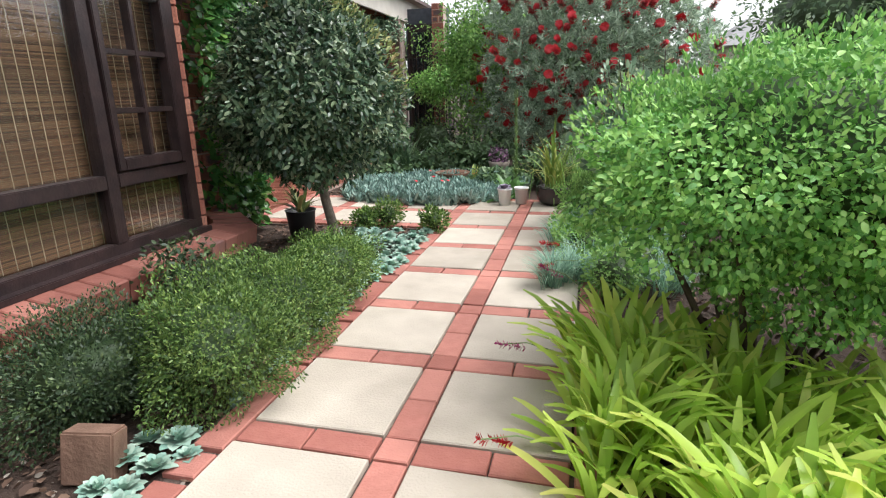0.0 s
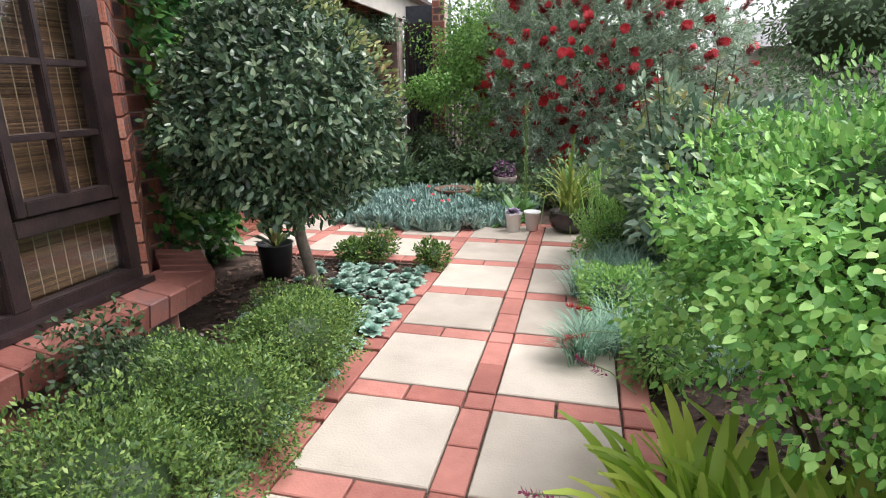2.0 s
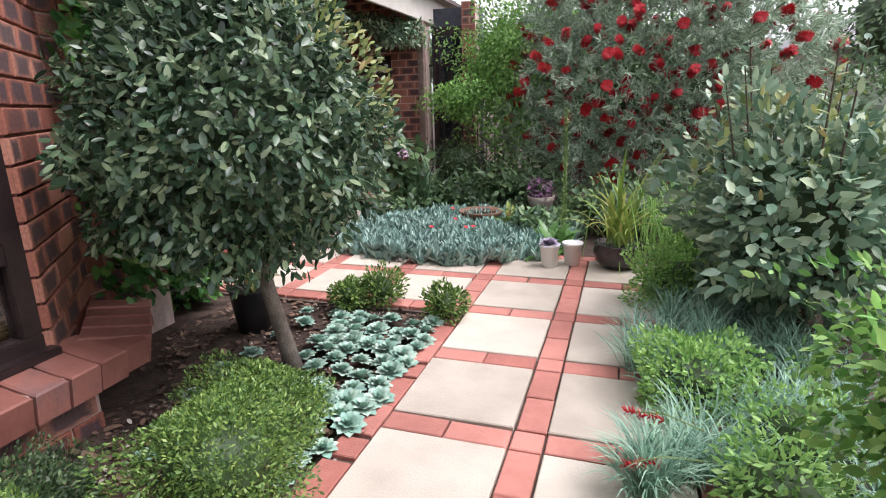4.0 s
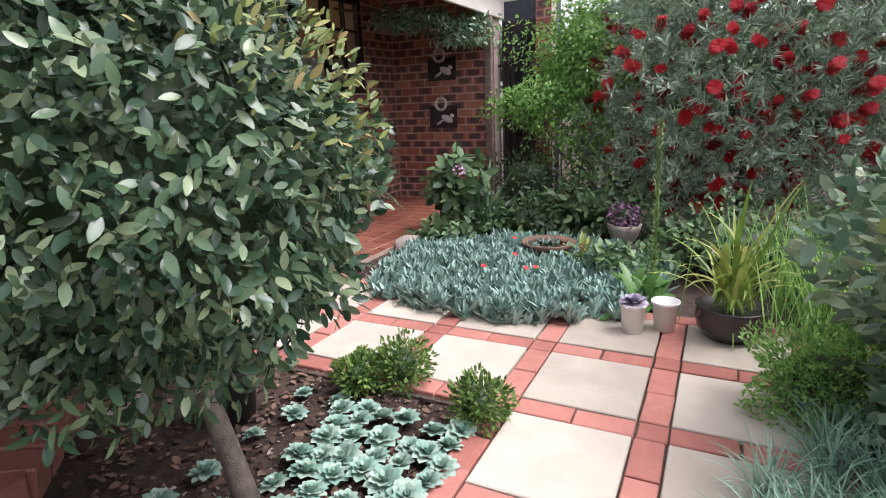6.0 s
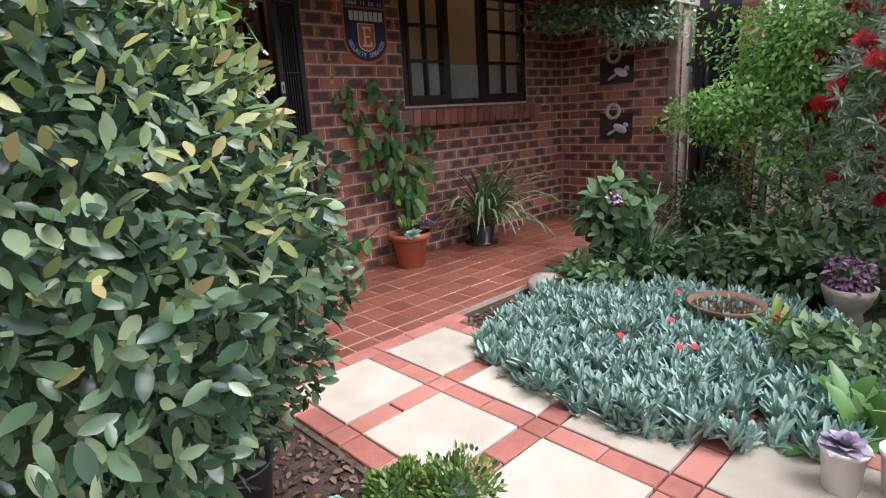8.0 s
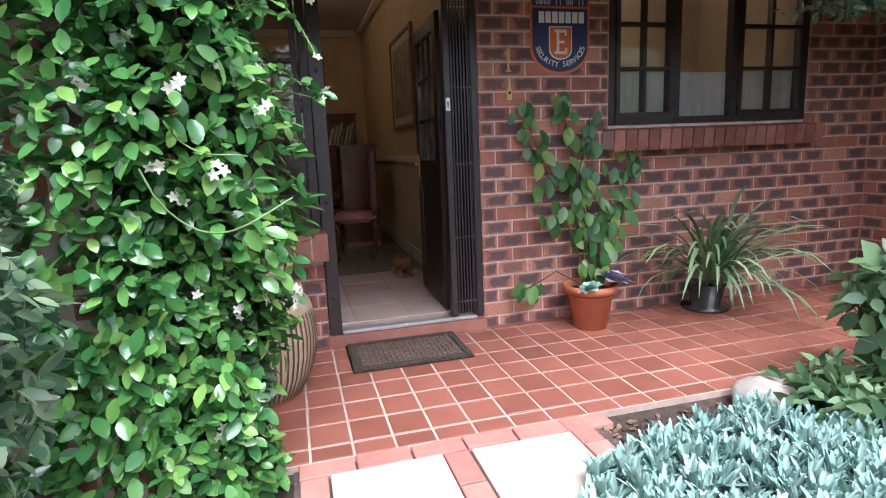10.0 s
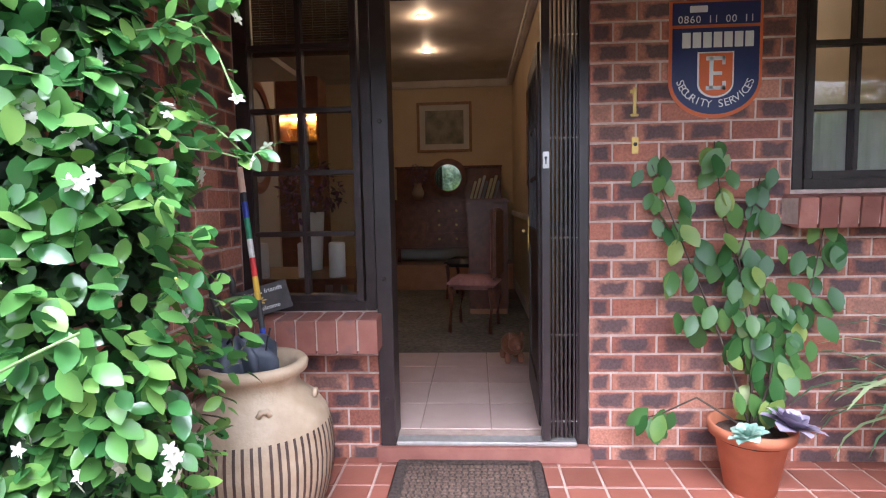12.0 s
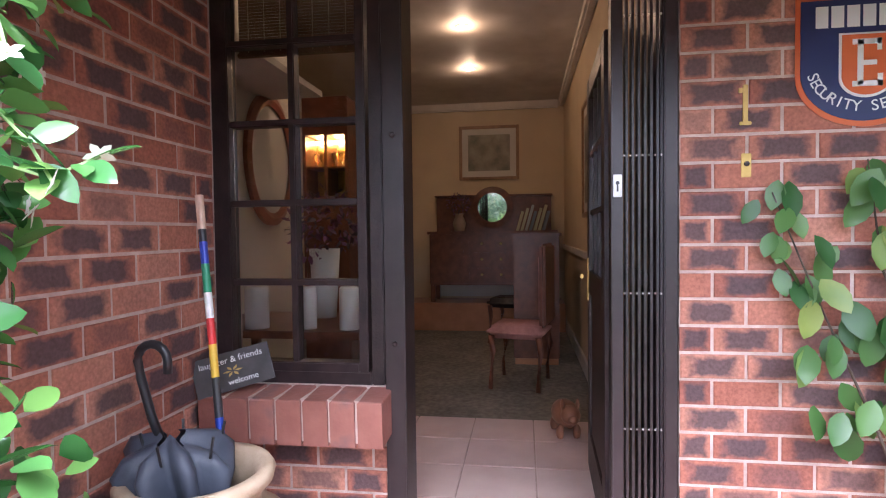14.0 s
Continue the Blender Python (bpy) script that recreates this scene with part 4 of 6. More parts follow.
t1 = text("inscription", "laughter & friends", 0.032, (0.0, -0.0055, 0.10), (90, 0, 0), SIGNWHITE, sl, 0.0005)
t2 = text("inscription", "welcome", 0.03, (0.03, -0.0055, 0.02), (90, 0, 0), SIGNWHITE, sl, 0.0005)
bm = bmesh.new()
for i in range(6):
    a = i * math.pi / 3
    f = [bm.verts.new((0.0 + r * math.cos(a + d), -0.0062, 0.068 + r * 0.6 * math.sin(a + d))) for r, d in ((0.004, 0), (0.022, -0.3), (0.036, 0), (0.022, 0.3))]
    bm.faces.new(f)
part("flower", bm, BRASS, sl, "pale gold flower motif")
sl.matrix_basis = pose(-4.12, 3.98, 0.775, 0, 0, 110) @ pose(0, 0, 0, -14, -14, 0)

def pot(name, label, loc, profile, material, soil_z, soil_r, seg=32, cat="pot"):
    p = thing(name, label, cat, loc)
    part("body", lathe(profile, seg), material, p, smooth=True)
    part("soil", lathe([(soil_r, soil_z - 0.02), (soil_r, soil_z), (0.0005, soil_z + 0.01)], 20), SOIL, p)
    return p

pot("plant_pot", "terracotta flower pot on the porch tiles", (-3.98, 6.22, 0.0), [(0.105, 0), (0.15, 0.25), (0.175, 0.25), (0.18, 0.30), (0.165, 0.30), (0.155, 0.26), (0.15, 0.24)], TERRA, 0.255, 0.15)
vine = thing("potted_vine", "climbing vine with hanging oval leaves trained up the wall", "plant", (-3.98, 6.22, 0.26))
rng = np.random.default_rng(11)
pts, als = [], []
stems = [[(0, 0, 0), (-0.12, 0.05, 0.35), (-0.2, 0.02, 0.75), (-0.22, 0.12, 1.15)], [(0, 0, 0), (-0.10, 0.16, 0.30), (-0.18, 0.34, 0.62), (-0.22, 0.42, 0.95)], [(0, 0, 0), (-0.15, -0.10, 0.45), (-0.2, -0.25, 0.85), (-0.22, -0.38, 1.2)], [(0, 0, 0), (-0.14, 0.06, 0.5), (-0.2, -0.06, 0.95), (-0.21, -0.1, 1.3)], [(0, 0, 0), (-0.05, 0.1, 0.2), (-0.12, 0.15, 0.42), (-0.18, 0.1, 0.7)], [(0, 0, 0), (-0.1, -0.2, 0.12), (-0.14, -0.36, 0.02), (-0.16, -0.42, 0.0)]]
for q, s in enumerate(stems):
    part("stem", tube(s, [0.006, 0.005, 0.004, 0.002], 6), TWIG, vine, smooth=True)
    s = np.array(s)
    m = 36 if q < 5 else 9
    for u in rng.uniform(0.75 if q != 4 else 0.2, 3, m):
        i = min(int(u), 2)
        p = s[i] + (s[i + 1] - s[i]) * (u - i) + rng.normal(size=3) * (0.025, 0.055, 0.04)
        pts.append(p)
        als.append((0.25 + rng.normal() * 0.3, rng.normal() * 0.45, -1.0))
pts = np.array(pts)
pts[:, 0] = np.maximum(pts[:, 0], -0.235)
up = unit(np.array((1.0, 0, 0.35)) + rng.normal(size=pts.shape) * 0.3)
ls = rng.uniform(0.09, 0.145, len(pts))
place("leaves", leaf_mesh("leaves", pts, np.array(als), up, ls, ls * 0.62, "fine"), L_VINE, vine, smooth=True)

def rosette(name, label, loc, r, material, rng, group="", rz=0.0, tilt=0.0):
    ob = thing(name, label, "succulent", loc, group)
    ob.matrix_basis = pose(*loc, tilt, 0, rz)
    me = leaf_mesh("leaf", np.zeros((1, 3)), np.array([(1.0, 0, 0)]), np.array([(0, 0, 1.0)]), r, r * 0.72, "fine")
    me.materials.append(material)
    me.polygons.foreach_set("use_smooth", [True] * len(me.polygons))
    for w in range(5):
        for k in range(7):
            c = place("leaf", me, None, ob)
            c.matrix_basis = pose(0, 0, 0.25 * r, 0, -(8 + 16 * w + rng.normal() * 4), k * 360 / 7 + w * 27 + rng.normal() * 4) @ Matrix.Scale(1.0 - 0.13 * w, 4)
    return ob

rosette("succulent", "grey mauve rosette succulent in the terracotta pot", (-3.86, 6.31, 0.30), 0.135, L_MAUVE, rng, tilt=-20)
rosette("succulent", "pale blue rosette succulent in the terracotta pot", (-3.84, 6.15, 0.28), 0.085, L_ECHEV, rng, tilt=20)
sp = pot("plant_pot", "small grey plastic pot holding a spider plant", (-4.05, 7.2, 0.0), [(0.16, 0.0), (0.17, 0.015), (0.10, 0.02), (0.13, 0.19), (0.12, 0.19)], DARKGLAZE, 0.18, 0.12)
spi = thing("spider_plant", "drooping dark green strap-leaved pot plant", "plant", (-4.02, 7.2, 0.18))
strap_clump(spi, 130, 0.03, (0.15, 1.0), (0.55, 0.95), (0.018, 0.03), (1.5, 2.7), L_SPIDER, rng, 7, (-125, 125))

# jasmine climbing at the corner of the porch
jas = thing("jasmine", "star jasmine climber with glossy leaves and white flowers", "climber", (0, 0, 0))
rng = np.random.default_rng(5)
JC = np.array((-2.80, 4.02, 1.15))
part("stem", tube([(-2.72, 3.92, -0.03), (-2.75, 3.95, 0.7), (-2.7, 3.98, 1.5), (-2.78, 4.1, 2.2)], [0.022, 0.02, 0.016, 0.01], 8), TWIG, jas)
n = 6200
th = rng.uniform(-2.2, 2.75, n) 
z = rng.uniform(0.02, 2.35, n)
bul = 0.78 + 0.20 * np.sin(z * 5.1 + th * 2) + 0.12 * np.sin(z * 11 + th * 5)
bul = bul * np.clip(0.62 + 0.42 * z, 0.62, 1.0)
rad = bul * (1 - 0.5 * rng.random(n) ** 1.5)
p = np.stack([JC[0] + np.cos(th) * rad * 0.40, JC[1] - 0.01 + np.sin(th) * rad * 0.41, z], 1)
nor = np.stack([np.cos(th), np.sin(th), np.zeros(n)], 1)
ok = ((p[:, 1] > WING_Y + 0.02) | (p[:, 0] > -2.58)) & ((rng.random(n) < 0.40 + 0.6 * (nor[:, 0] > 0.15)) | (z > 2.0))
p, nor = p[ok], nor[ok]
al = unit(nor * 0.55 + rng.normal(size=p.shape) * 0.6 + np.array((0, 0, -0.25)))
up = unit(nor * 0.7 + rng.normal(size=p.shape) * 0.4 + np.array((0, 0, 0.8)))
s = rng.uniform(0.045, 0.082, len(p))
place("leaves", leaf_mesh("leaves", p, al, up, s, s * 0.62, "fine"), L_JAS, jas, smooth=True)
# Dark leaf layer added behind the gaps; its colour stands for shade there.
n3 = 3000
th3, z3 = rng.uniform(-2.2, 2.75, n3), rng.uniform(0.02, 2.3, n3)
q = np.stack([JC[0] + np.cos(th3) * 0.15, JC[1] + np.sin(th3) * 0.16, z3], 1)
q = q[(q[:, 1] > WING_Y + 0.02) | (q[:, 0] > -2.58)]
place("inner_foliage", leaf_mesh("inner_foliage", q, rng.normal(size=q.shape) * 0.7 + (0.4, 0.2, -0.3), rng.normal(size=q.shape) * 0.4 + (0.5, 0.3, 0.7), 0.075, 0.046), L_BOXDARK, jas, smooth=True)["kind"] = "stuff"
for y0, y1, z0, dip, x0 in ((3.98, 4.36, 1.20, 0.17, -2.38), (4.05, 4.25, 1.32, 0.07, -2.40)):
    arc = [(x0 - 0.05 * math.sin(2 * math.pi * k / 16), y0 + (y1 - y0) * k / 16, z0 - dip * math.sin(math.pi * (k / 16) ** 0.7) - 0.10 * (k / 16) ** 2) for k in range(17)]
    part("tendril", tube(arc, 0.0028, 6), SPIRE, jas, "pale green twining shoot", True)
n2 = 2600
q = np.stack([-2.58 + 0.22 * rng.random(n2) ** 0.7, rng.uniform(3.36, 3.98, n2), rng.uniform(0.25, 2.3, n2)], 1)
s = rng.uniform(0.045, 0.08, n2)
place("wall_growth", leaf_mesh("wall_growth", q, rng.normal(size=q.shape) * 0.6 + (0.7, 0, -0.3), rng.normal(size=q.shape) * 0.4 + (0.7, 0, 0.7), s, s * 0.6, "fine"), L_JAS, jas, smooth=True)["kind"] = "stuff"
def flower_mesh(name, r, petals=5):
    a = np.arange(petals) * 2 * math.pi / petals
    al = np.stack([np.cos(a), np.sin(a), 0.15 + 0 * a], 1)
    return leaf_mesh(name, np.zeros((petals, 3)), al, np.tile((0, 0, 1.0), (petals, 1)), r, r * 0.6)
jf = flower_mesh("flower", 0.02)
jf.materials.append(PETAL)
sel = rng.choice(len(p), 70, replace=False)
for i in sel:
    c = p[i] + nor[i] * 0.05
    q = Vector(nor[i] + rng.normal(size=3) * 0.3).to_track_quat("Z", "Y").to_matrix().to_4x4()
    for k in range(3):
        o = place("flower", jf, None, jas)
        o.matrix_basis = Matrix.Translation(Vector(c + rng.normal(size=3) * 0.012)) @ q @ pose(0, 0, 0, rng.normal() * 25, rng.normal() * 25, rng.uniform(0, 360))
for k in range(6):
    z0 = rng.uniform(1.25, 2.15)
    x0 = -2.72 - 0.22 * rng.random()
    pts_ = [np.array((x0, 4.22, z0))]
    for j in range(5):
        pts_.append(pts_[-1] + np.array((rng.normal() * 0.025, rng.uniform(0.03, 0.075), rng.normal() * 0.05 + 0.02 - 0.015 * j)))
    part("spray", tube([tuple(v) for v in pts_], 0.0022, 5), SPIRE, jas)
    m = 16
    u = rng.uniform(0.6, 5, m)
    base_ = np.array([pts_[int(v)] + (pts_[min(int(v) + 1, 5)] - pts_[int(v)]) * (v - int(v)) for v in u])
    sz = rng.uniform(0.045, 0.075, m)
    place("spray_foliage", leaf_mesh("spray_foliage", base_, rng.normal(size=(m, 3)) + (0.3, 0.4, 0), rng.normal(size=(m, 3)) * 0.4 + (0.4, 0.2, 0.9), sz, sz * 0.58, "fine"), L_JAS, jas, smooth=True)["kind"] = "stuff"
    o = place("flower", jf, None, jas)
    o.matrix_basis = pose(*pts_[-1], rng.normal() * 40, 50, rng.uniform(0, 360))
# vine along the eaves
ev = thing("eaves_vine", "leafy climber hanging along the porch eaves", "climber")
n = 2600
u = 0.72 * rng.random(n)
hang = 0.24 + 0.10 * np.sin(u * 9) + 0.06 * np.sin(u * 23 + 1)
p = np.stack([-2.88 - 0.95 * u + rng.normal(size=n) * 0.09, 8.55 - 1.35 * u + rng.normal(size=n) * 0.09, 2.12 - hang * rng.random(n) ** 0.8], 1)
s = rng.uniform(0.04, 0.075, n)
place("leaves", leaf_mesh("leaves", p, rng.normal(size=(n, 3)) + (0.4, 0, -0.5), rng.normal(size=(n, 3)) * 0.5 + (0.4, 0, 1), s, s * 0.5), L_GREY, ev, smooth=True)
part("stem", tube([(-2.88, 8.6, 1.95), (-3.2, 8.1, 2.05), (-3.5, 7.6, 2.03), (-3.85, 7.15, 2.1)], 0.012, 6), TWIG, ev)

# ---- room things ----
def downlight(loc, power):
    d = thing("downlight", "lit ceiling downlight, the one near the side window added as fill", "lamp", loc, group="ceiling downlights")
    part("rim", lathe([(0.03, 0.0), (0.055, -0.006), (0.06, 0.0)], 20), FASCIA, d)
    part("bulb", lathe([(0.028, -0.001), (0.028, -0.008), (0.0005, -0.016)], 16), LAMPGLOW, d)
    l = new("downlight_light", bpy.data.lights.new("downlight_light", "POINT"))
    l.data.energy, l.data.color, l.data.shadow_soft_size = power, (1.0, 0.64, 0.34), 0.03
    l.parent = d
    l.location = (0, 0, -0.05)
LAMPGLOW = glow("warm bulb", (1.0, 0.75, 0.42), 9)
downlight((-6.86, 4.535, 3.045), 0.72)
downlight((-8.06, 4.475, 3.045), 0.72)
# Unseen third lamp, added to brighten the wall behind the side window.
downlight((-5.9, 3.9, 3.045), 0.8)
kl = thing("downlight", "lit ceiling downlight, the one near the side window added as fill", "lamp", (-5.6, 7.3, 2.995), group="ceiling downlights")
part("bulb", lathe([(0.04, -0.001), (0.04, -0.01), (0.0005, -0.02)], 16), LAMPGLOW, kl)
klight = new("downlight_light", bpy.data.lights.new("downlight_light", "POINT"))
klight.data.energy, klight.data.color, klight.data.shadow_soft_size = 3.0, (1, 0.8, 0.6), 0.04
klight.parent = kl
klight.location = (0, 0, -0.06)

sd = thing("sideboard", "mahogany sideboard with raised mirror back", "sideboard", (-9.68, 4.625, 0.44))
for a in (-0.78, 0.72):
    for x in (0.05, 0.42):
        boxpart("leg", (x, a, 0), (x + 0.06, a + 0.06, 0.22), MAHOG, sd)
boxpart("body", (0.0, -0.79, 0.22), (0.48, 0.79, 0.87), MAHOG, sd, bevel=0.008)
boxpart("top", (0.0, -0.82, 0.87), (0.51, 0.82, 0.905), MAHOG, sd, bevel=0.008)
for i in range(3):
    z = 0.27 + i * 0.195
    dr = boxpart("drawer", (0.48, -0.25, z), (0.495, 0.25, z + 0.17), MAHOG, sd)
    for y in (-0.12, 0.12):
        kk = part("knob", lathe([(0.008, 0), (0.018, 0.015), (0.012, 0.025)], 12), BRASS, dr)
        kk.matrix_basis = pose(0.495, y, z + 0.085, 0, 90, 0)
for a, b in ((-0.76, -0.28), (0.28, 0.76)):
    boxpart("door", (0.48, a, 0.26), (0.493, b, 0.83), MAHOG, sd)
    boxpart("door_panel", (0.493, a + 0.07, 0.33), (0.498, b - 0.07, 0.76), MAHOG, sd, bevel=0.002)
boxpart("shelf", (0.02, -0.72, 0.03), (0.06, 0.72, 0.19), WHITEWALL, sd, "pale back under the body")
boxpart("back_panel", (0.0, -0.76, 0.905), (0.05, 0.76, 1.36), MAHOG, sd)
boxpart("gallery", (0.0, -0.78, 1.36), (0.09, 0.78, 1.385), MAHOG, sd)
mr_ = part("mirror_frame", lathe([(0.19, 0), (0.26, 0.0), (0.27, 0.03), (0.20, 0.04), (0.19, 0.03)], 40, caps=False), MAHOG, sd)
mr_.matrix_basis = pose(0.06, -0.005, 1.215, 0, 90, 0)
mr2 = part("mirror", lathe([(0.195, 0), (0.195, 0.02)], 40), MIRROR, sd, "bright round mirror glass")
mr2.matrix_basis = pose(0.065, -0.005, 1.215, 0, 0, 2.0) @ pose(0, 0, 0, 0, 94, 0)
part("mirror_crest", lathe([(0.0005, 0), (0.28, 0.0), (0.28, 0.05), (0.0005, 0.05)], 32), MAHOG, sd).matrix_basis = pose(0.0, -0.005, 1.215, 0, 90, 0)
for i in range(7):
    c = random.choice([(0.5, 0.48, 0.42), (0.3, 0.12, 0.1), (0.2, 0.22, 0.25), (0.55, 0.5, 0.3)])
    bk = boxpart("book", (0.12, 0, 0), (0.34, 0.035, 0.26 + 0.04 * (i % 3)), mat("book cover", c, tuple(v * 1.1 for v in c), 10, 0.6, 0), bevel=0.003)
    bk.matrix_basis = pose(-9.68, 4.93 + i * 0.055, 1.345, -16, 0, 0)
    tagged(bk, "upright book leaning on the sideboard", "book", "books on the sideboard")
vs_ = thing("vase", "small dark vase with dried flowers on the sideboard", "vase", (-9.4, 4.2, 1.345))
part("body", lathe([(0.06, 0), (0.09, 0.1), (0.05, 0.2), (0.06, 0.23)], 20), JARCLAY, vs_, smooth=True)
crown("dried_flower", (0, 0, 0.36), (0.16, 0.16, 0.14), 160, 0.04, L_PURPLE, vs_, rng)
def picture(label, m, w, h):
    pc = thing("picture", label, "picture")
    f = bmesh.new()
    for a, b, c, d in ((-w / 2, -w / 2 + 0.04, 0, h), (w / 2 - 0.04, w / 2, 0, h), (-w / 2 + 0.04, w / 2 - 0.04, 0, 0.04), (-w / 2 + 0.04, w / 2 - 0.04, h - 0.04, h)):
        box(f, (0, a, c), (0.03, b, d), 0.005)
    part("frame", f, GILT, pc)
    boxpart("mount", (0.004, -w / 2 + 0.04, 0.04), (0.012, w / 2 - 0.04, h - 0.04), WHITEWALL, pc, "cream card mount", 0)
    boxpart("print", (0.012, -w / 2 + 0.12, 0.12), (0.016, w / 2 - 0.12, h - 0.12), PAPER, pc, "faded landscape print", 0)
    pc.matrix_basis = m
picture("gilt framed landscape print on the cream wall", pose(-9.695, 4.575, 2.03), 0.8, 0.72)
picture("gilt framed print on the side wall", pose(-6.6, 5.555, 1.45, 0, 0, -90), 1.1, 0.95)
def chair(loc, rz, cloth, label):
    c = thing("side_chair", label, "chair", loc, rz=rz)
    s = bmesh.new()
    box(s, (-0.23, -0.23, 0.40), (0.23, 0.23, 0.50), 0.04)
    part("seat", s, cloth, c, "padded upholstered seat", True)
    for a, b in ((-0.19, -0.19), (0.19, -0.19), (-0.19, 0.19), (0.19, 0.19)):
        k = 1 if a > 0 else -1
        part("leg", tube([(a, b, 0.42), (a + 0.03 * k, b + 0.02, 0.3), (a, b, 0.12), (a + 0.04 * k, b, 0.0)], [0.028, 0.024, 0.016, 0.02], 8), MAHOG, c, smooth=True)
    bm = bmesh.new()
    box(bm, (-0.23, 0.2, 0.5), (0.23, 0.25, 1.15), 0.02)
    part("backrest", bm, MAHOG, c)
    boxpart("splat", (-0.16, 0.185, 0.58), (0.16, 0.2, 1.05), cloth, c)
chair((-6.78, 4.99, 0.09), -12, PINKCLOTH, "mahogany side chair with dusty pink seat on the carpet")
chair((-8.55, 4.88, 0.09), -15, DARKGLAZE, "dark wooden chair standing by the sideboard")
cb = thing("cabinet", "tall plain mahogany cabinet against the side wall", "cabinet", (-7.72, 5.14, 0.09))
boxpart("body", (-0.3, -0.21, 0.06), (0.3, 0.21, 1.20), MAHOG, cb, bevel=0.008)
boxpart("top", (-0.32, -0.23, 1.20), (0.32, 0.23, 1.23), MAHOG, cb)
boxpart("plinth", (-0.29, -0.2, 0.0), (0.29, 0.2, 0.06), WOODFLOOR, cb)
boxpart("door", (0.3, -0.18, 0.1), (0.312, 0.18, 1.14), MAHOG, cb)
pig = bmesh.new()
for c, s in (((0, 0, 0.13), (0.13, 0.085, 0.085)), ((0.13, 0, 0.16), (0.07, 0.06, 0.06)), ((0.19, 0, 0.15), (0.03, 0.03, 0.028)), ((0.12, 0.045, 0.22), (0.02, 0.012, 0.035)), ((0.12, -0.045, 0.22), (0.02, 0.012, 0.035)), ((0.08, 0.05, 0.04), (0.025, 0.025, 0.05)), ((0.08, -0.05, 0.04), (0.025, 0.025, 0.05)), ((-0.08, 0.05, 0.04), (0.025, 0.025, 0.05)), ((-0.08, -0.05, 0.04), (0.025, 0.025, 0.05))):
    r = bmesh.ops.create_icosphere(pig, subdivisions=2, radius=1)
    bmesh.ops.transform(pig, matrix=Matrix.Translation(c) @ Matrix.Diagonal((*s, 1)), verts=r["verts"])
pg = part("pig_doorstop", pig, mat("carved brown wood", (0.16, 0.06, 0.03), (0.26, 0.11, 0.055), 12, 0.45, 0.1), smooth=True)
pg.matrix_basis = pose(-5.66, 5.27, 0.094, 0, 0, 10)
tagged(pg, "carved brown wooden pig figure holding the door", "doorstop")
# things on the table inside the side window
tb = thing("hall_table", "dark table behind the side window", "table", (-5.3, 3.75, 0.094))
boxpart("tabletop", (-0.35, -0.5, 0.70), (0.35, 0.50, 0.74), MAHOG, tb)
for a, b in ((-0.3, -0.45), (0.3, -0.45), (-0.3, 0.37), (0.3, 0.37)):
    boxpart("leg", (a - 0.025, b - 0.025, 0), (a + 0.025, b + 0.025, 0.70), MAHOG, tb)
for x, y, r, h in ((-5.05, 3.59, 0.064, 0.225), (-5.05, 3.89, 0.037, 0.225), (-5.05, 4.11, 0.053, 0.225)):
    cd = part("pillar_candle", lathe([(r, 0), (r, h - 0.01), (r - 0.01, h), (0.0005, h - 0.01)], 20), WHITEPOT, smooth=True)
    cd.matrix_basis = pose(x, y, 0.834)
    tagged(cd, "thick white pillar candle on the hall table", "candle", "candles on the hall table")
fv = thing("flower_vase", "white vase of dried flowers on the hall table", "vase", (-5.45, 3.83, 0.834))
part("body", lathe([(0.065, 0), (0.093, 0.415), (0.083, 0.415), (0.06, 0.05)], 24), WHITEPOT, fv, smooth=True)
crown("dried_flower", (0, 0, 0.56), (0.24, 0.24, 0.2), 300, 0.05, L_PURPLE, fv, rng)
om = thing("oval_mirror", "oval mahogany framed picture on the pale wall", "picture", (-6.03, 3.205, 1.875))
fr_ = part("frame", lathe([(0.30, 0), (0.37, 0), (0.37, 0.03), (0.33, 0.045), (0.30, 0.03)], 40, caps=False), mat("red brown oak", (0.22, 0.07, 0.035), (0.34, 0.12, 0.06), 10, 0.35, 0.08), om)
fr_.matrix_basis = pose(0, 0, 0, -90, 0, 0) @ Matrix.Diagonal((1, 1.28, 1, 1))
gl_ = part("print", lathe([(0.305, 0), (0.305, 0.012)], 40), WHITEWALL, om, "pale mounted print")
gl_.matrix_basis = pose(0, 0, 0, -90, 0, 0) @ Matrix.Diagonal((1, 1.28, 1, 1))
lc = thing("lit_cabinet", "tall dark display cabinet with a lit shelf of glassware", "cabinet", (-7.35, 3.22, 0.09))
boxpart("body", (-0.18, -0.24, 0), (0.15, 0.20, 1.60), MAHOG, lc)
boxpart("back", (-0.18, -0.24, 1.60), (-0.16, 0.20, 2.17), BRASS, lc, "gold backed lit niche", 0)
for y in (-0.24, -0.03, 0.17):
    boxpart("post", (-0.16, y, 1.60), (0.15, y + 0.03, 2.17), MAHOG, lc)
boxpart("head", (-0.18, -0.24, 2.17), (0.15, 0.20, 2.52), MAHOG, lc)
boxpart("glass_shelf", (-0.16, -0.21, 1.86), (0.13, 0.17, 1.875), MAHOG, lc)
boxpart("lamp_tube", (-0.13, -0.2, 2.12), (-0.09, 0.16, 2.15), glow("cabinet lamp", (1.0, 0.55, 0.16), 14), lc, "lit cabinet lamp")
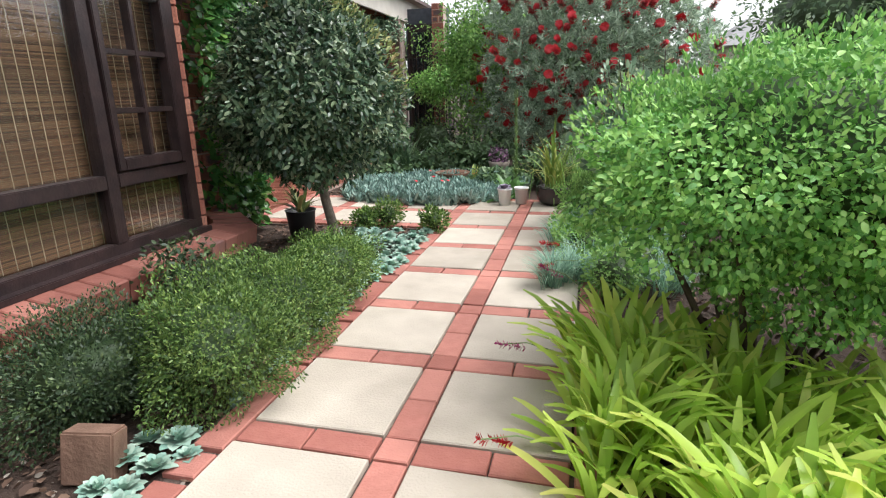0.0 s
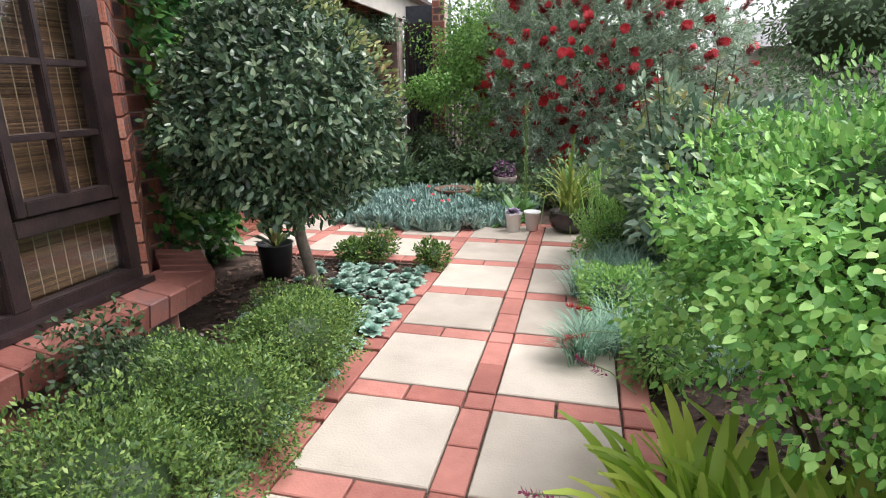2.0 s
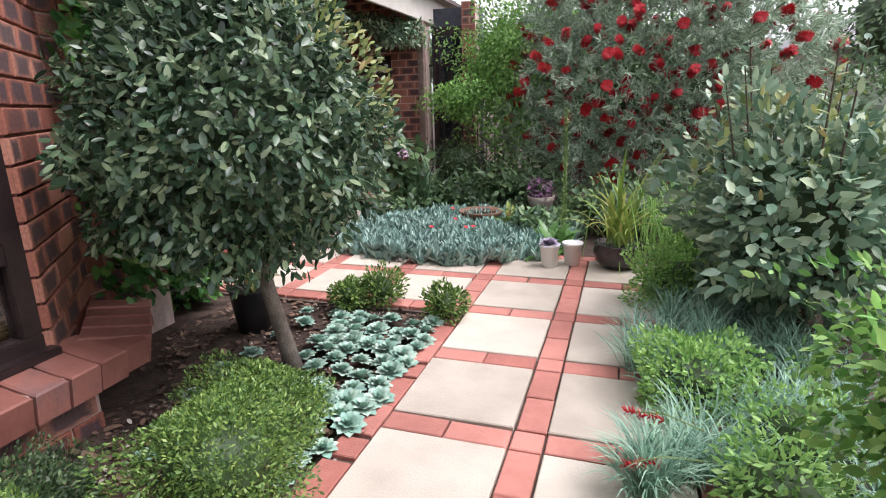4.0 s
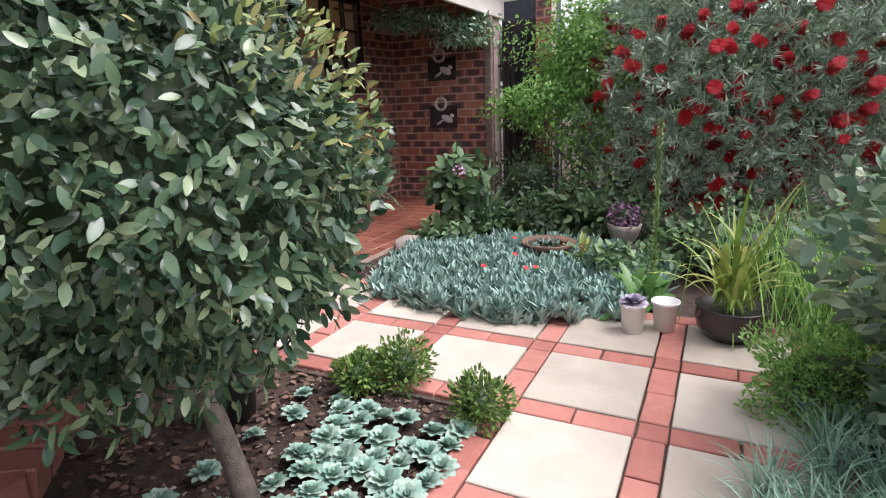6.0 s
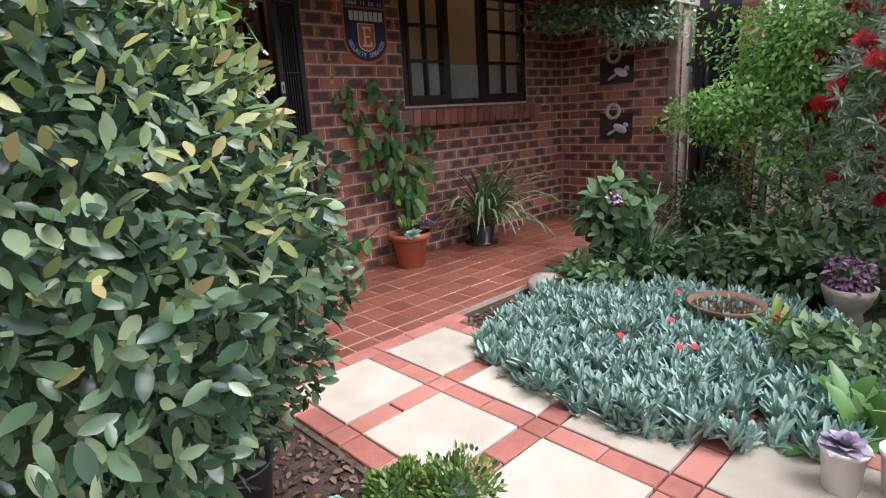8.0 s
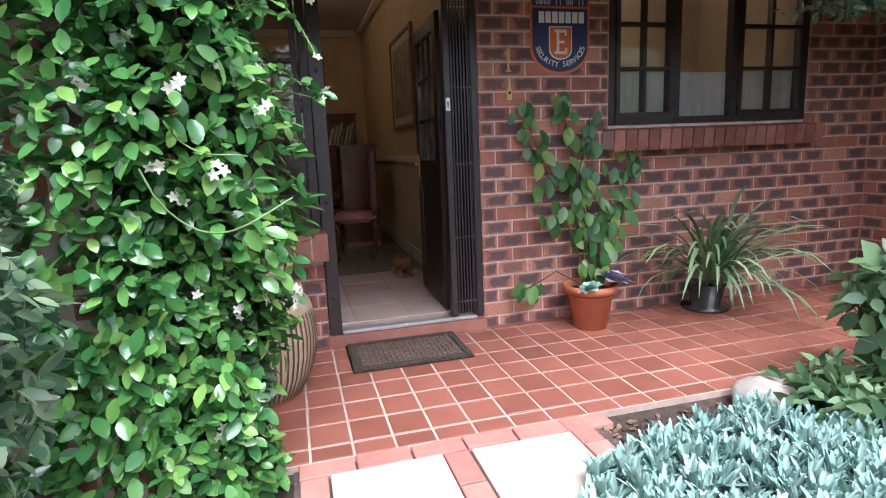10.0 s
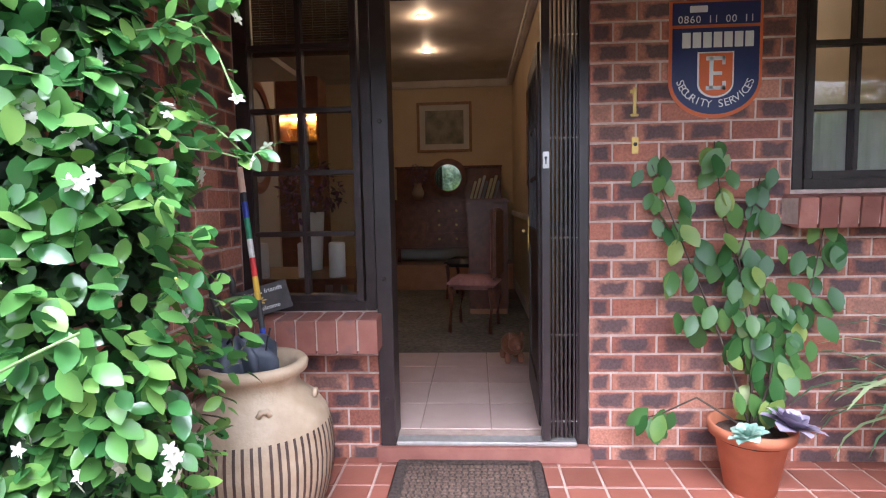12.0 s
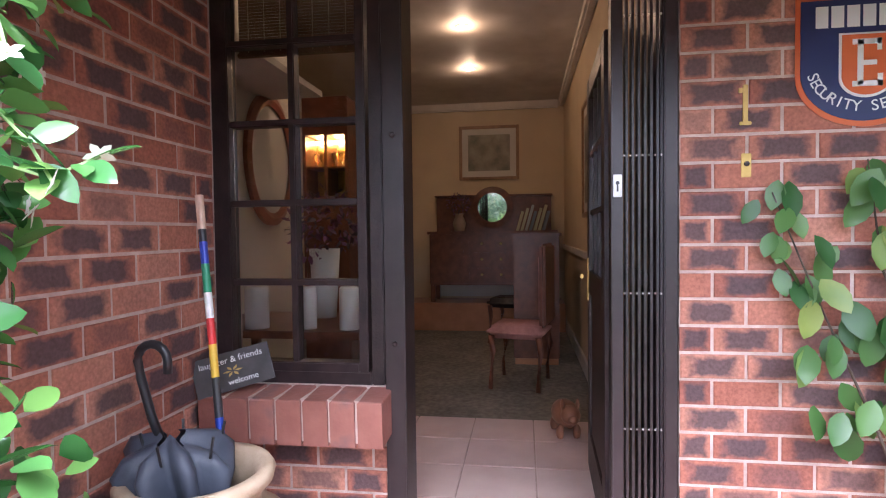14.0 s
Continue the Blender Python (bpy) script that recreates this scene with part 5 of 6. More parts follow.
for i in range(6):
    gl = part("glassware", lathe([(0.022, 0), (0.006, 0.01), (0.006, 0.06), (0.028, 0.09), (0.03, 0.14)], 14), BRASS if i % 2 else GLASS, lc, smooth=True)
    gl.matrix_basis = pose(-0.05 + 0.04 * (i % 2), -0.17 + 0.062 * i, 1.875)


# ---- garden ----
rng = np.random.default_rng(21)
top = thing("topiary_tree", "round clipped standard tree with leathery dark leaves on a bare trunk", "tree")
TC, TR = (-1.71, 3.38, 1.05), (0.585, 0.585, 0.59)
part("trunk", tube([(-1.60, 3.46, -0.04), (-1.635, 3.45, 0.15), (-1.67, 3.43, 0.35), (-1.70, 3.40, 0.62), (-1.71, 3.38, 0.95)], [0.042, 0.034, 0.031, 0.03, 0.02], 12), BARK, top, smooth=True)
for k in range(7):
    a = k * 0.9
    part("limb", tube([(-1.70, 3.40, 0.62), (-1.71 + 0.2 * math.cos(a), 3.38 + 0.2 * math.sin(a), 0.82), (-1.71 + 0.42 * math.cos(a), 3.38 + 0.42 * math.sin(a), 1.1)], [0.016, 0.011, 0.006], 6), BARK, top)
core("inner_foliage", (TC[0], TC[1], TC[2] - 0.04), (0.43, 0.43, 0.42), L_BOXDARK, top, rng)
crown("crown", TC, TR, 22000, 0.043, L_TOPIARY, top, rng, small="fine", depth=0.40, lump=0.14, k=70, tight=50.0, tumble=0.6, out=0.5, aspect=0.46, droop=0.2, taper=0.17)
crown("new_growth", (TC[0] + 0.02, TC[1], TC[2] + 0.02), TR, 4600, 0.034, L_YOUNG, top, rng, small="fine", depth=0.12, lump=0.07, k=26, out=0.8, aspect=0.42, droop=-0.2, taper=0.17, label="yellow bronze young shoots", keep=lambda d: (d[:, 2] * 0.6 + d[:, 0] * 0.55 + d[:, 1] * 0.35) > 0.45 + 0.35 * np.random.default_rng(3).random(len(d)))


def shrub(name, label, centre, radii, n, size, material, rng, small=False, twigs=True, dark=0.74, **kw):
    """A dense low shrub: short stems, a dark core painted as inner shade and a skin of leaves."""
    s = thing(name, label, "shrub", (centre[0], centre[1], 0.0), group=kw.pop("group", ""))
    c = (0, 0, centre[2])
    for k in range(5 if twigs else 0):
        a = k * 1.3
        part("stem", tube([(0.03 * math.cos(a), 0.03 * math.sin(a), -0.04), (0.25 * radii[0] * math.cos(a), 0.25 * radii[1] * math.sin(a), centre[2] * 0.6), (0.5 * radii[0] * math.cos(a), 0.5 * radii[1] * math.sin(a), centre[2])], [0.012, 0.009, 0.005], 6), TWIG, s)
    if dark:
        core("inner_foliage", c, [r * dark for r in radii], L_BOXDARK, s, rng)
    crown("foliage", c, radii, n, size, material, s, rng, small=small, **kw)
    return s


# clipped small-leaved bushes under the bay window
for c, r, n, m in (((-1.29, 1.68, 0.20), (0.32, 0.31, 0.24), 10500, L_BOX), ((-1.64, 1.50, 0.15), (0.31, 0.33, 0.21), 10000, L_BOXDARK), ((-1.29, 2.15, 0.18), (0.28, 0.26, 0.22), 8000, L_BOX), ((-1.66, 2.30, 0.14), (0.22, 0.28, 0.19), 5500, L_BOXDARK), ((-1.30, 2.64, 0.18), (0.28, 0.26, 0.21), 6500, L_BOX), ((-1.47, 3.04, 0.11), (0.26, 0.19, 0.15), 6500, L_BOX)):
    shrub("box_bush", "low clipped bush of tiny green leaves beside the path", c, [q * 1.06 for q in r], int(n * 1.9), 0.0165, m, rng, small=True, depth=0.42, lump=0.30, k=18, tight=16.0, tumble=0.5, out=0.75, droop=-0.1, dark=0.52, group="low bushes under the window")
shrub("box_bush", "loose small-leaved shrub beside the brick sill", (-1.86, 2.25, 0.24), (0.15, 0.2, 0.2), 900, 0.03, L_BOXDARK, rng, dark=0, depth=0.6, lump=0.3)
for c, r in (((-1.58, 4.33, 0.08), 0.125), ((-1.15, 4.18, 0.08), 0.11), ((-1.74, 4.22, 0.07), 0.09)):
    shrub("dwarf_shrub", "small round feathery dwarf shrub among the succulents", c, (r, r, r * 0.95), 1100, 0.03, L_BOX, rng, small=True, depth=0.45, lump=0.35, k=26, out=1.2, droop=-0.5, dark=0.6, group="dwarf shrubs by the path")

# rosette succulents
ELEAF = leaf_mesh("leaf", np.zeros((1, 3)), np.array([(1.0, 0, 0)]), np.array([(0, 0, 1.0)]), 0.064, 0.047, "fine")
ELEAF.materials.append(L_ECHEV)
ELEAF.polygons.foreach_set("use_smooth", [True] * len(ELEAF.polygons))
def echeveria(x, y, s):
    o = thing("echeveria", "powdery blue green rosette succulent in the bed", "succulent", (x, y, 0), "rosette succulents in the bed")
    o.matrix_basis = pose(x, y, -0.03 + 0.012 * rng.random(), rng.normal() * 8, rng.normal() * 8, rng.uniform(0, 360)) @ Matrix.Scale(s, 4)
    for w in range(4):
        u = w / 3
        for k in range((9, 8, 6, 4)[w]):
            c = place("leaf", ELEAF, None, o)
            c.matrix_basis = pose(0, 0, 0.02 + 0.008 * u, 0, -(14 + 60 * u + rng.normal() * 4), k * 360 / (9, 8, 6, 4)[w] + w * 27 + rng.normal() * 4) @ Matrix.Scale(1.0 - 0.5 * u, 4)
spots = []
def patch(inside, lo, hi, n, gap, s0, s1):
    tries = 0
    k = 0
    while k < n and tries < 6000:
        tries += 1
        x, y = rng.uniform(lo[0], hi[0]), rng.uniform(lo[1], hi[1])
        if inside(x, y) and all((x - a) ** 2 + (y - b) ** 2 > gap * gap for a, b in spots):
            spots.append((x, y))
            echeveria(x, y, rng.uniform(s0, s1))
            k += 1
patch(lambda x, y: x < -1.14 and x > -1.5 - 0.25 * (y - 3.1) and y < 4.1 + 0.0 * x, (-1.75, 2.95), (-1.02, 4.15), 74, 0.084, 0.85, 1.15)
patch(lambda x, y: True, (-2.0, 3.3), (-1.6, 4.2), 9, 0.16, 0.7, 1.1)
patch(lambda x, y: True, (-1.32, 1.10), (-1.15, 1.42), 9, 0.085, 0.75, 1.05)
patch(lambda x, y: True, (-1.25, 1.45), (-1.17, 2.95), 18, 0.07, 0.45, 0.75)
patch(lambda x, y: True, (-1.9, 2.75), (-1.75, 3.3), 4, 0.12, 0.6, 0.9)
lb = boxpart("loose_brick", (-0.075, -0.04, 0.0), (0.075, 0.04, 0.155), mat("old brown brick", (0.13, 0.075, 0.05), (0.22, 0.13, 0.09), 14, 0.9, 0.4), bevel=0.006)
lb.matrix_basis = pose(-1.375, 1.22, -0.035, -12, 3, 14)
tagged(lb, "old brown brick standing on end in the soil", "brick")
bp_ = thing("planter", "black plastic planter behind the tree trunk", "pot", (-2.10, 3.86, -0.03))
part("body", lathe([(0.085, 0), (0.11, 0.22), (0.118, 0.23), (0.105, 0.23), (0.10, 0.2)], 24), BLACKPLASTIC, bp_, smooth=True)
cg = thing("croton", "small potted plant with yellow and orange leaves", "plant", (-2.10, 3.86, 0.18))
place("leaves", blades("leaves", rng.normal(size=(24, 3)) * 0.01, rng.uniform(0, 6.3, 24), rng.uniform(0.2, 1.0, 24), rng.uniform(0.12, 0.24, 24), 0.035, rng.uniform(0.2, 1.2, 24), 5), L_YOUNG, cg, smooth=True)

# leaf litter and stone chips
def chips(name, label, inside, lo, hi, n, size, material):
    q = scatter(n, inside, lo, hi, rng)
    p = np.column_stack([q, -0.03 + 0.012 * rng.random(n)])
    al = rng.normal(size=(n, 3)) * (1, 1, 0.25)
    up = rng.normal(size=(n, 3)) * 0.35 + (0, 0, 1)
    s = size * rng.uniform(0.5, 1.4, n)
    ob = place(name, leaf_mesh(name, p, al, up, s, s * 0.6), material)
    return tagged(ob, label, "ground cover", kind="stuff")
bed = lambda x, y: not (-2.55 < x < -2.1 and y < 3.3)
chips("leaf_litter", "brown dry leaves lying on the bed", bed, (-2.5, 0.9), (-1.05, 4.3), 3800, 0.034, LITTER)
chips("stone_chips", "pale stone chips scattered on the bed", bed, (-2.0, 0.9), (-1.05, 4.3), 900, 0.02, PEBBLE)
chips("leaf_litter", "brown dry leaves at the edge of the porch", lambda x, y: True, (-2.8, 5.55), (-2.1, 7.2), 1100, 0.034, LITTER)

chips("leaf_litter", "brown dry leaves under the green bush", lambda x, y: True, (0.06, 0.9), (1.5, 3.3), 1800, 0.034, LITTER)

# chalk-stick carpet
def carpet_in(x, y):
    e = ((x + 1.62) / 0.98) ** 2 + ((y - 5.92) / 0.88) ** 2
    return e < 1.0 + 0.10 * math.sin(7 * math.atan2(y - 5.92, x + 1.62)) and y > 5.10
cs = thing("chalk_stick_carpet", "dense carpet of chalky blue finger-leaved succulent", "succulent", kind="stuff")
q = scatter(1250, carpet_in, (-2.7, 5.0), (-0.6, 6.8), rng)
rep = 15
b = np.repeat(np.column_stack([q, rng.uniform(-0.03, 0.045, len(q))]), rep, axis=0) + rng.normal(size=(len(q) * rep, 3)) * 0.008
m = len(b)
place("leaves", blades("leaves", b, rng.uniform(0, 6.3, m), rng.uniform(0.15, 1.05, m), rng.uniform(0.06, 0.115, m), rng.uniform(0.016, 0.028, m), rng.uniform(-0.5, 0.1, m), 4, fold=0.8, tip=0.35), L_SENECIO, cs, smooth=True)
pf = flower_mesh("flower", 0.022, 7)
pf.materials.append(RED)
for x, y in ((-1.72, 5.62), (-1.45, 5.66), (-1.40, 5.7), (-1.62, 5.95), (-1.05, 6.35), (-1.78, 6.4)):
    o = place("red_flower", pf, None)
    o.matrix_basis = pose(x, y, 0.15, 20, 10, 30)
    tagged(o, "small coral red flower among blue succulents", "flower", "coral flowers")
    part("stalk", tube([(0, 0, -0.12), (0, 0, 0)], 0.002, 5), SPIRE, o)

# pots by the carpet
for x, y, tilt in ((-0.745, 5.24, 4), (-0.60, 5.32, -6)):
    wp = thing("white_pot", "small tapered white plastic flower pot on the slab", "pot", (x, y, 0.0), group="white pots")
    part("body", lathe([(0.05, 0), (0.063, 0.14), (0.069, 0.14), (0.071, 0.156), (0.065, 0.156), (0.06, 0.13), (0.0005, 0.12)], 28), WHITEPOT, wp, smooth=True)
rosette("succulent", "mauve rosette succulent filling a white pot", (-0.745, 5.235, 0.135), 0.08, L_MAUVE, rng)
bw = thing("bowl_pot", "round dark glazed bowl planter", "pot", (-0.30, 5.33, 0.0))
part("body", lathe([(0.10, 0), (0.15, 0.05), (0.165, 0.11), (0.155, 0.15), (0.165, 0.165), (0.15, 0.17), (0.135, 0.145), (0.0005, 0.135)], 36), DARKGLAZE, bw, smooth=True)
lily = thing("strap_lily", "yellow green strap-leaved lily in the dark bowl", "plant", (-0.30, 5.33, 0.16))
strap_clump(lily, 70, 0.05, (0.08, 0.8), (0.34, 0.66), (0.013, 0.023), (0.3, 1.8), L_STRAP, rng, 7)
hs = thing("broad_leaf_plant", "low plant with broad pointed green leaves", "plant", (-0.75, 5.62, 0.0))
strap_clump(hs, 30, 0.05, (0.3, 1.2), (0.17, 0.30), (0.05, 0.08), (0.3, 1.0), L_VINE, rng, 6)
fx = thing("foxtail_spike", "tall narrow pale green bristly spike", "plant", (-0.72, 5.86, 0.0))
part("stem", tube([(0, 0, -0.03), (0.01, 0, 0.5), (-0.02, 0, 1.02)], [0.008, 0.007, 0.004], 6), SPIRE, fx)
m = 520
zz = rng.uniform(0.12, 1.03, m)
place("bristles", blades("bristles", np.column_stack([rng.normal(size=(m, 2)) * 0.006, zz]), rng.uniform(0, 6.3, m), rng.uniform(0.4, 1.0, m), rng.uniform(0.03, 0.055, m) * (1.15 - 0.5 * zz), 0.008, 0.2, 2), SPIRE, fx)
bb = thing("bird_bath", "shallow brown terracotta bird bath dish with water", "bird bath", (-1.52, 6.42, 0.0))
part("dish", lathe([(0.10, -0.03), (0.11, 0.06), (0.17, 0.09), (0.205, 0.135), (0.195, 0.14), (0.17, 0.11), (0.0005, 0.10)], 36), mat("brown clay", (0.16, 0.085, 0.055), (0.25, 0.14, 0.09), 9, 0.7, 0.3), bb, smooth=True)
part("water", lathe([(0.178, 0.118), (0.0005, 0.119)], 30), GLASS, bb)
up_ = thing("urn", "low pale stone planter bowl", "pot", (-1.03, 6.80, 0.0))
part("body", lathe([(0.09, -0.03), (0.07, 0.08), (0.10, 0.12), (0.12, 0.18), (0.13, 0.22), (0.115, 0.22), (0.0005, 0.19)], 30), STONE, up_, smooth=True)
shrub("bedding_plant", "purple and pink bedding plant in the stone planter", (-1.03, 6.80, 0.28), (0.115, 0.115, 0.11), 420, 0.04, L_PURPLE, rng, twigs=False, dark=0.6)
stn = bmesh.new()
bmesh.ops.create_icosphere(stn, subdivisions=3, radius=1)
for v in stn.verts:
    v.co *= 1 + 0.18 * noise.noise(v.co * 1.7)
bmesh.ops.transform(stn, matrix=Matrix.Translation((-2.73, 6.42, 0.02)) @ Matrix.Diagonal((0.12, 0.15, 0.085, 1)), verts=stn.verts)
tagged(part("stone", stn, STONE, smooth=True), "rounded pale field stone at the porch edge", "stone")
hy = shrub("hydrangea", "leafy shrub with large soft leaves and a pale pink flower head", (-2.55, 7.0, 0.48), (0.3, 0.32, 0.3), 300, 0.13, L_HEDGE, rng, dark=0, depth=0.7, lump=0.3, aspect=0.62)
crown("flower_head", (0.16, -0.24, 0.62), (0.055, 0.055, 0.04), 110, 0.024, PINKPETAL, hy, rng, label="pale pink flower cluster")
ag = thing("agapanthus", "arching strap-leaved clump beside the porch", "plant", (-2.25, 6.95, 0.0))
strap_clump(ag, 70, 0.06, (0.1, 0.7), (0.4, 0.7), (0.02, 0.03), (0.5, 1.9), L_SPIDER, rng, 6)
for c, r, n, s_, mt in (((-2.45, 6.6, 0.10), (0.3, 0.25, 0.14), 420, 0.09, L_HEDGE), ((-1.95, 7.05, 0.15), (0.5, 0.3, 0.22), 800, 0.08, L_HEDGE), ((-0.95, 6.1, 0.1), (0.35, 0.3, 0.14), 600, 0.07, L_HEDGE), ((-2.1, 7.75, 0.4), (0.45, 0.35, 0.36), 1800, 0.04, L_BOXDARK), ((-1.3, 7.2, 0.25), (0.6, 0.4, 0.3), 1200, 0.08, L_HEDGE), ((-0.3, 6.5, 0.2), (0.6, 0.5, 0.28), 1400, 0.06, L_HEDGE), ((0.5, 6.0, 0.3), (0.6, 0.6, 0.4), 1500, 0.06, L_HEDGE)):
    shrub("underplanting", "low leafy green underplanting in the bed", c, r, n, s_, mt, rng, depth=0.5, lump=0.3, dark=0.6, group="bed underplanting")
gp = thing("glazed_pot", "yellow green glazed garden pot with a hoop handle", "pot", (-1.66, 7.42, -0.03))
YGLAZE = mat("yellow green glaze", (0.22, 0.24, 0.05), (0.36, 0.37, 0.10), 7, 0.3, 0.06)
part("body", lathe([(0.075, 0), (0.115, 0.08), (0.125, 0.2), (0.10, 0.31), (0.07, 0.36), (0.08, 0.38), (0.07, 0.38), (0.06, 0.35)], 28), YGLAZE, gp, smooth=True)
part("handle", tube([(0.08 * math.cos(a), 0, 0.37 + 0.12 * math.sin(a)) for a in (math.pi * k / 10 for k in range(11))], 0.006, 6), STEEL, gp, smooth=True)
fb_ = thing("potted_bromeliad", "small yellow green bromeliad with an orange red centre", "bromeliad", (-1.24, 6.30, 0.0))
strap_clump(fb_, 14, 0.015, (0.2, 0.9), (0.16, 0.26), (0.03, 0.045), (0.2, 0.9), L_STRAP, rng, 5)
for k in range(3):
    o = place("flower", pf, None, fb_)
    o.matrix_basis = pose(0.01 * k, 0, 0.13 + 0.02 * k, 10 * k, 20, 40 * k) @ Matrix.Scale(1.2, 4)
gr = thing("tall_grass", "clump of fine upright green grass", "grass", (0.25, 5.6, 0.0), kind="stuff")
m = 700
place("blades", blades("blades", rng.normal(size=(m, 3)) * (0.25, 0.3, 0.0), rng.uniform(0, 6.3, m), rng.uniform(0.05, 0.5, m), rng.uniform(0.3, 0.65, m), 0.007, rng.uniform(0.1, 1.0, m), 5), L_FEATHER, gr)

# right-hand side of the path
gb = thing("green_bush", "big rounded bush of soft bright green leaves overhanging the path", "shrub", (0.0, 0.0, 0.0))
GC, GR = (0.70, 2.20, 0.71), (0.79, 0.70, 0.44)
for k in range(18):
    a = k * 0.7
    part("stem", tube([(0.6 + 0.1 * math.cos(a), 2.2 + 0.1 * math.sin(a), -0.04), (0.6 + 0.3 * math.cos(a), 2.2 + 0.3 * math.sin(a), 0.35), (0.6 + 0.5 * math.cos(a), 2.2 + 0.5 * math.sin(a), 0.7)], [0.011, 0.008, 0.004], 6), TWIG, gb)
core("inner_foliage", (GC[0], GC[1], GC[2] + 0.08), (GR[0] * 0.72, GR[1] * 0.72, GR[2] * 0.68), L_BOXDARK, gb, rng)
crown("foliage", GC, GR, 52000, 0.0245, L_BRIGHT, gb, rng, depth=0.40, lump=0.17, k=70, tight=45.0, tumble=0.5, out=0.6, aspect=0.62, droop=0.2, lo=-0.95, keep=lambda d: (d[:, 2] > -0.42) | (d[:, 0] > -0.5))
crown("new_growth", (GC[0], GC[1], GC[2] + 0.03), GR, 9000, 0.023, L_BRIGHT, gb, rng, depth=0.06, lump=0.24, k=60, tight=60.0, tumble=0.6, out=1.0, aspect=0.45, droop=-0.5, lo=0.1)

lf = [blades("leaf", np.zeros((1, 3)), 0.0, t, l, w, bd, 7, fold=0.22, tip=0.3) for t, l, w, bd in ((0.25, 0.40, 0.034, 0.7), (0.5, 0.44, 0.038, 0.9), (0.75, 0.36, 0.036, 1.0), (0.15, 0.34, 0.03, 0.4), (0.95, 0.38, 0.04, 0.7), (0.4, 0.48, 0.036, 1.3))]
for q in lf:
    q.materials.append(L_BROM)
    q.polygons.foreach_set("use_smooth", [True] * len(q.polygons))
def bromeliad(x, y, s):
    b_ = thing("bromeliad", "clump of glossy yellow green strap-leaved bromeliad", "bromeliad", (x, y, -0.035), group="bromeliads along the path")
    for i in range(15):
        o = place("leaf", lf[int(rng.integers(6))], None, b_)
        a = rng.uniform(0, 360)
        o.matrix_basis = pose(0.02 * math.cos(radians(a)), 0.02 * math.sin(radians(a)), 0, 0, 0, a) @ Matrix.Scale(s * rng.uniform(0.7, 1.15), 4)
for x, y in scatter(118, lambda x, y: x > 0.0 + 0.2 * max(0.0, 1.5 - y) and y < 2.12 - 0.2 * x, (-0.05, 0.95), (1.6, 2.12), rng):
    bromeliad(x, y, rng.uniform(0.68, 0.98))
for x, y in ((0.02, 1.98), (0.12, 2.08), (0.2, 1.92), (0.05, 1.78), (0.3, 2.05), (0.0, 1.6), (0.16, 1.68), (0.32, 1.8), (0.45, 1.95), (0.5, 1.7), (0.7, 1.8), (0.62, 2.0), (0.85, 1.95), (1.05, 1.85), (1.2, 1.7), (0.9, 1.7), (1.3, 1.95)):
    bromeliad(x, y, rng.uniform(0.75, 1.0))
def spike(loc, rot, material, label):
    s = thing("flower_spike", label, "flower", loc)
    part("stalk", tube([(0, 0, 0), (0.10, 0, 0.02), (0.2, 0, 0.0)], 0.0022, 5), SPIRE, s)
    m = 60
    u = rng.uniform(0.10, 0.21, m)
    a = rng.uniform(0, 6.3, m)
    al = np.column_stack([0.5 + 0 * a, np.cos(a), np.sin(a)])
    place("petals", leaf_mesh("petals", np.column_stack([u, 0 * u, 0 * u]), al, np.tile((1.0, 0, 0.2), (m, 1)), 0.022, 0.007), material, s)
    s.matrix_basis = pose(*loc, *rot)
spike((-0.12, 2.02, 0.11), (0, 0, 175), MAGENTA, "magenta bromeliad flower spike leaning over the path")
spike((-0.05, 3.05, 0.22), (0, 0, 165), RED, "red bromeliad flower spike leaning over the path")
spike((-0.05, 3.0, 0.16), (0, 10, 185), RED, "red bromeliad flower spike leaning over the path")
spike((-0.1, 1.5, 0.08), (0, -10, 200), RED, "red bromeliad flower spike leaning over the path")
spike((-0.02, 2.45, 0.2), (0, -20, 160), MAGENTA, "dull magenta bromeliad flower spike")

gs = shrub("grey_shrub", "tall grey green shrub with yellow young tips", (0.48, 4.40, 0.58), (0.56, 0.55, 0.54), 4600, 0.072, L_GREY, rng, depth=0.5, lump=0.32, k=34, tight=20.0, tumble=0.6, out=0.8, droop=-0.1, dark=0.58)
crown("new_growth", (0, 0, 0.57), (0.58, 0.55, 0.55), 340, 0.055, L_YOUNG, gs, rng, depth=0.1, lump=0.28, droop=-0.9, lo=0.25, label="yellow young tips")
for k in range(14):
    a, r_ = rng.uniform(0, 6.3), rng.uniform(0.1, 0.45)
    x, y = r_ * math.cos(a), r_ * math.sin(a)
    hgt = rng.uniform(1.0, 1.32)
    part("shoot", tube([(x * 0.7, y * 0.7, 0.6), (x, y, hgt)], [0.006, 0.003], 5), TWIG, gs)
    m = 26
    zq = rng.uniform(0.75, hgt, m)
    al = np.column_stack([rng.normal(size=(m, 2)), rng.uniform(0.1, 0.9, m)])
    place("shoot_foliage", leaf_mesh("shoot_foliage", np.column_stack([np.full(m, x), np.full(m, y), zq]), al, np.tile((0, 0, 1.0), (m, 1)), rng.uniform(0.05, 0.075, m), 0.026), L_GREY if k % 3 else L_YOUNG, gs, smooth=True)
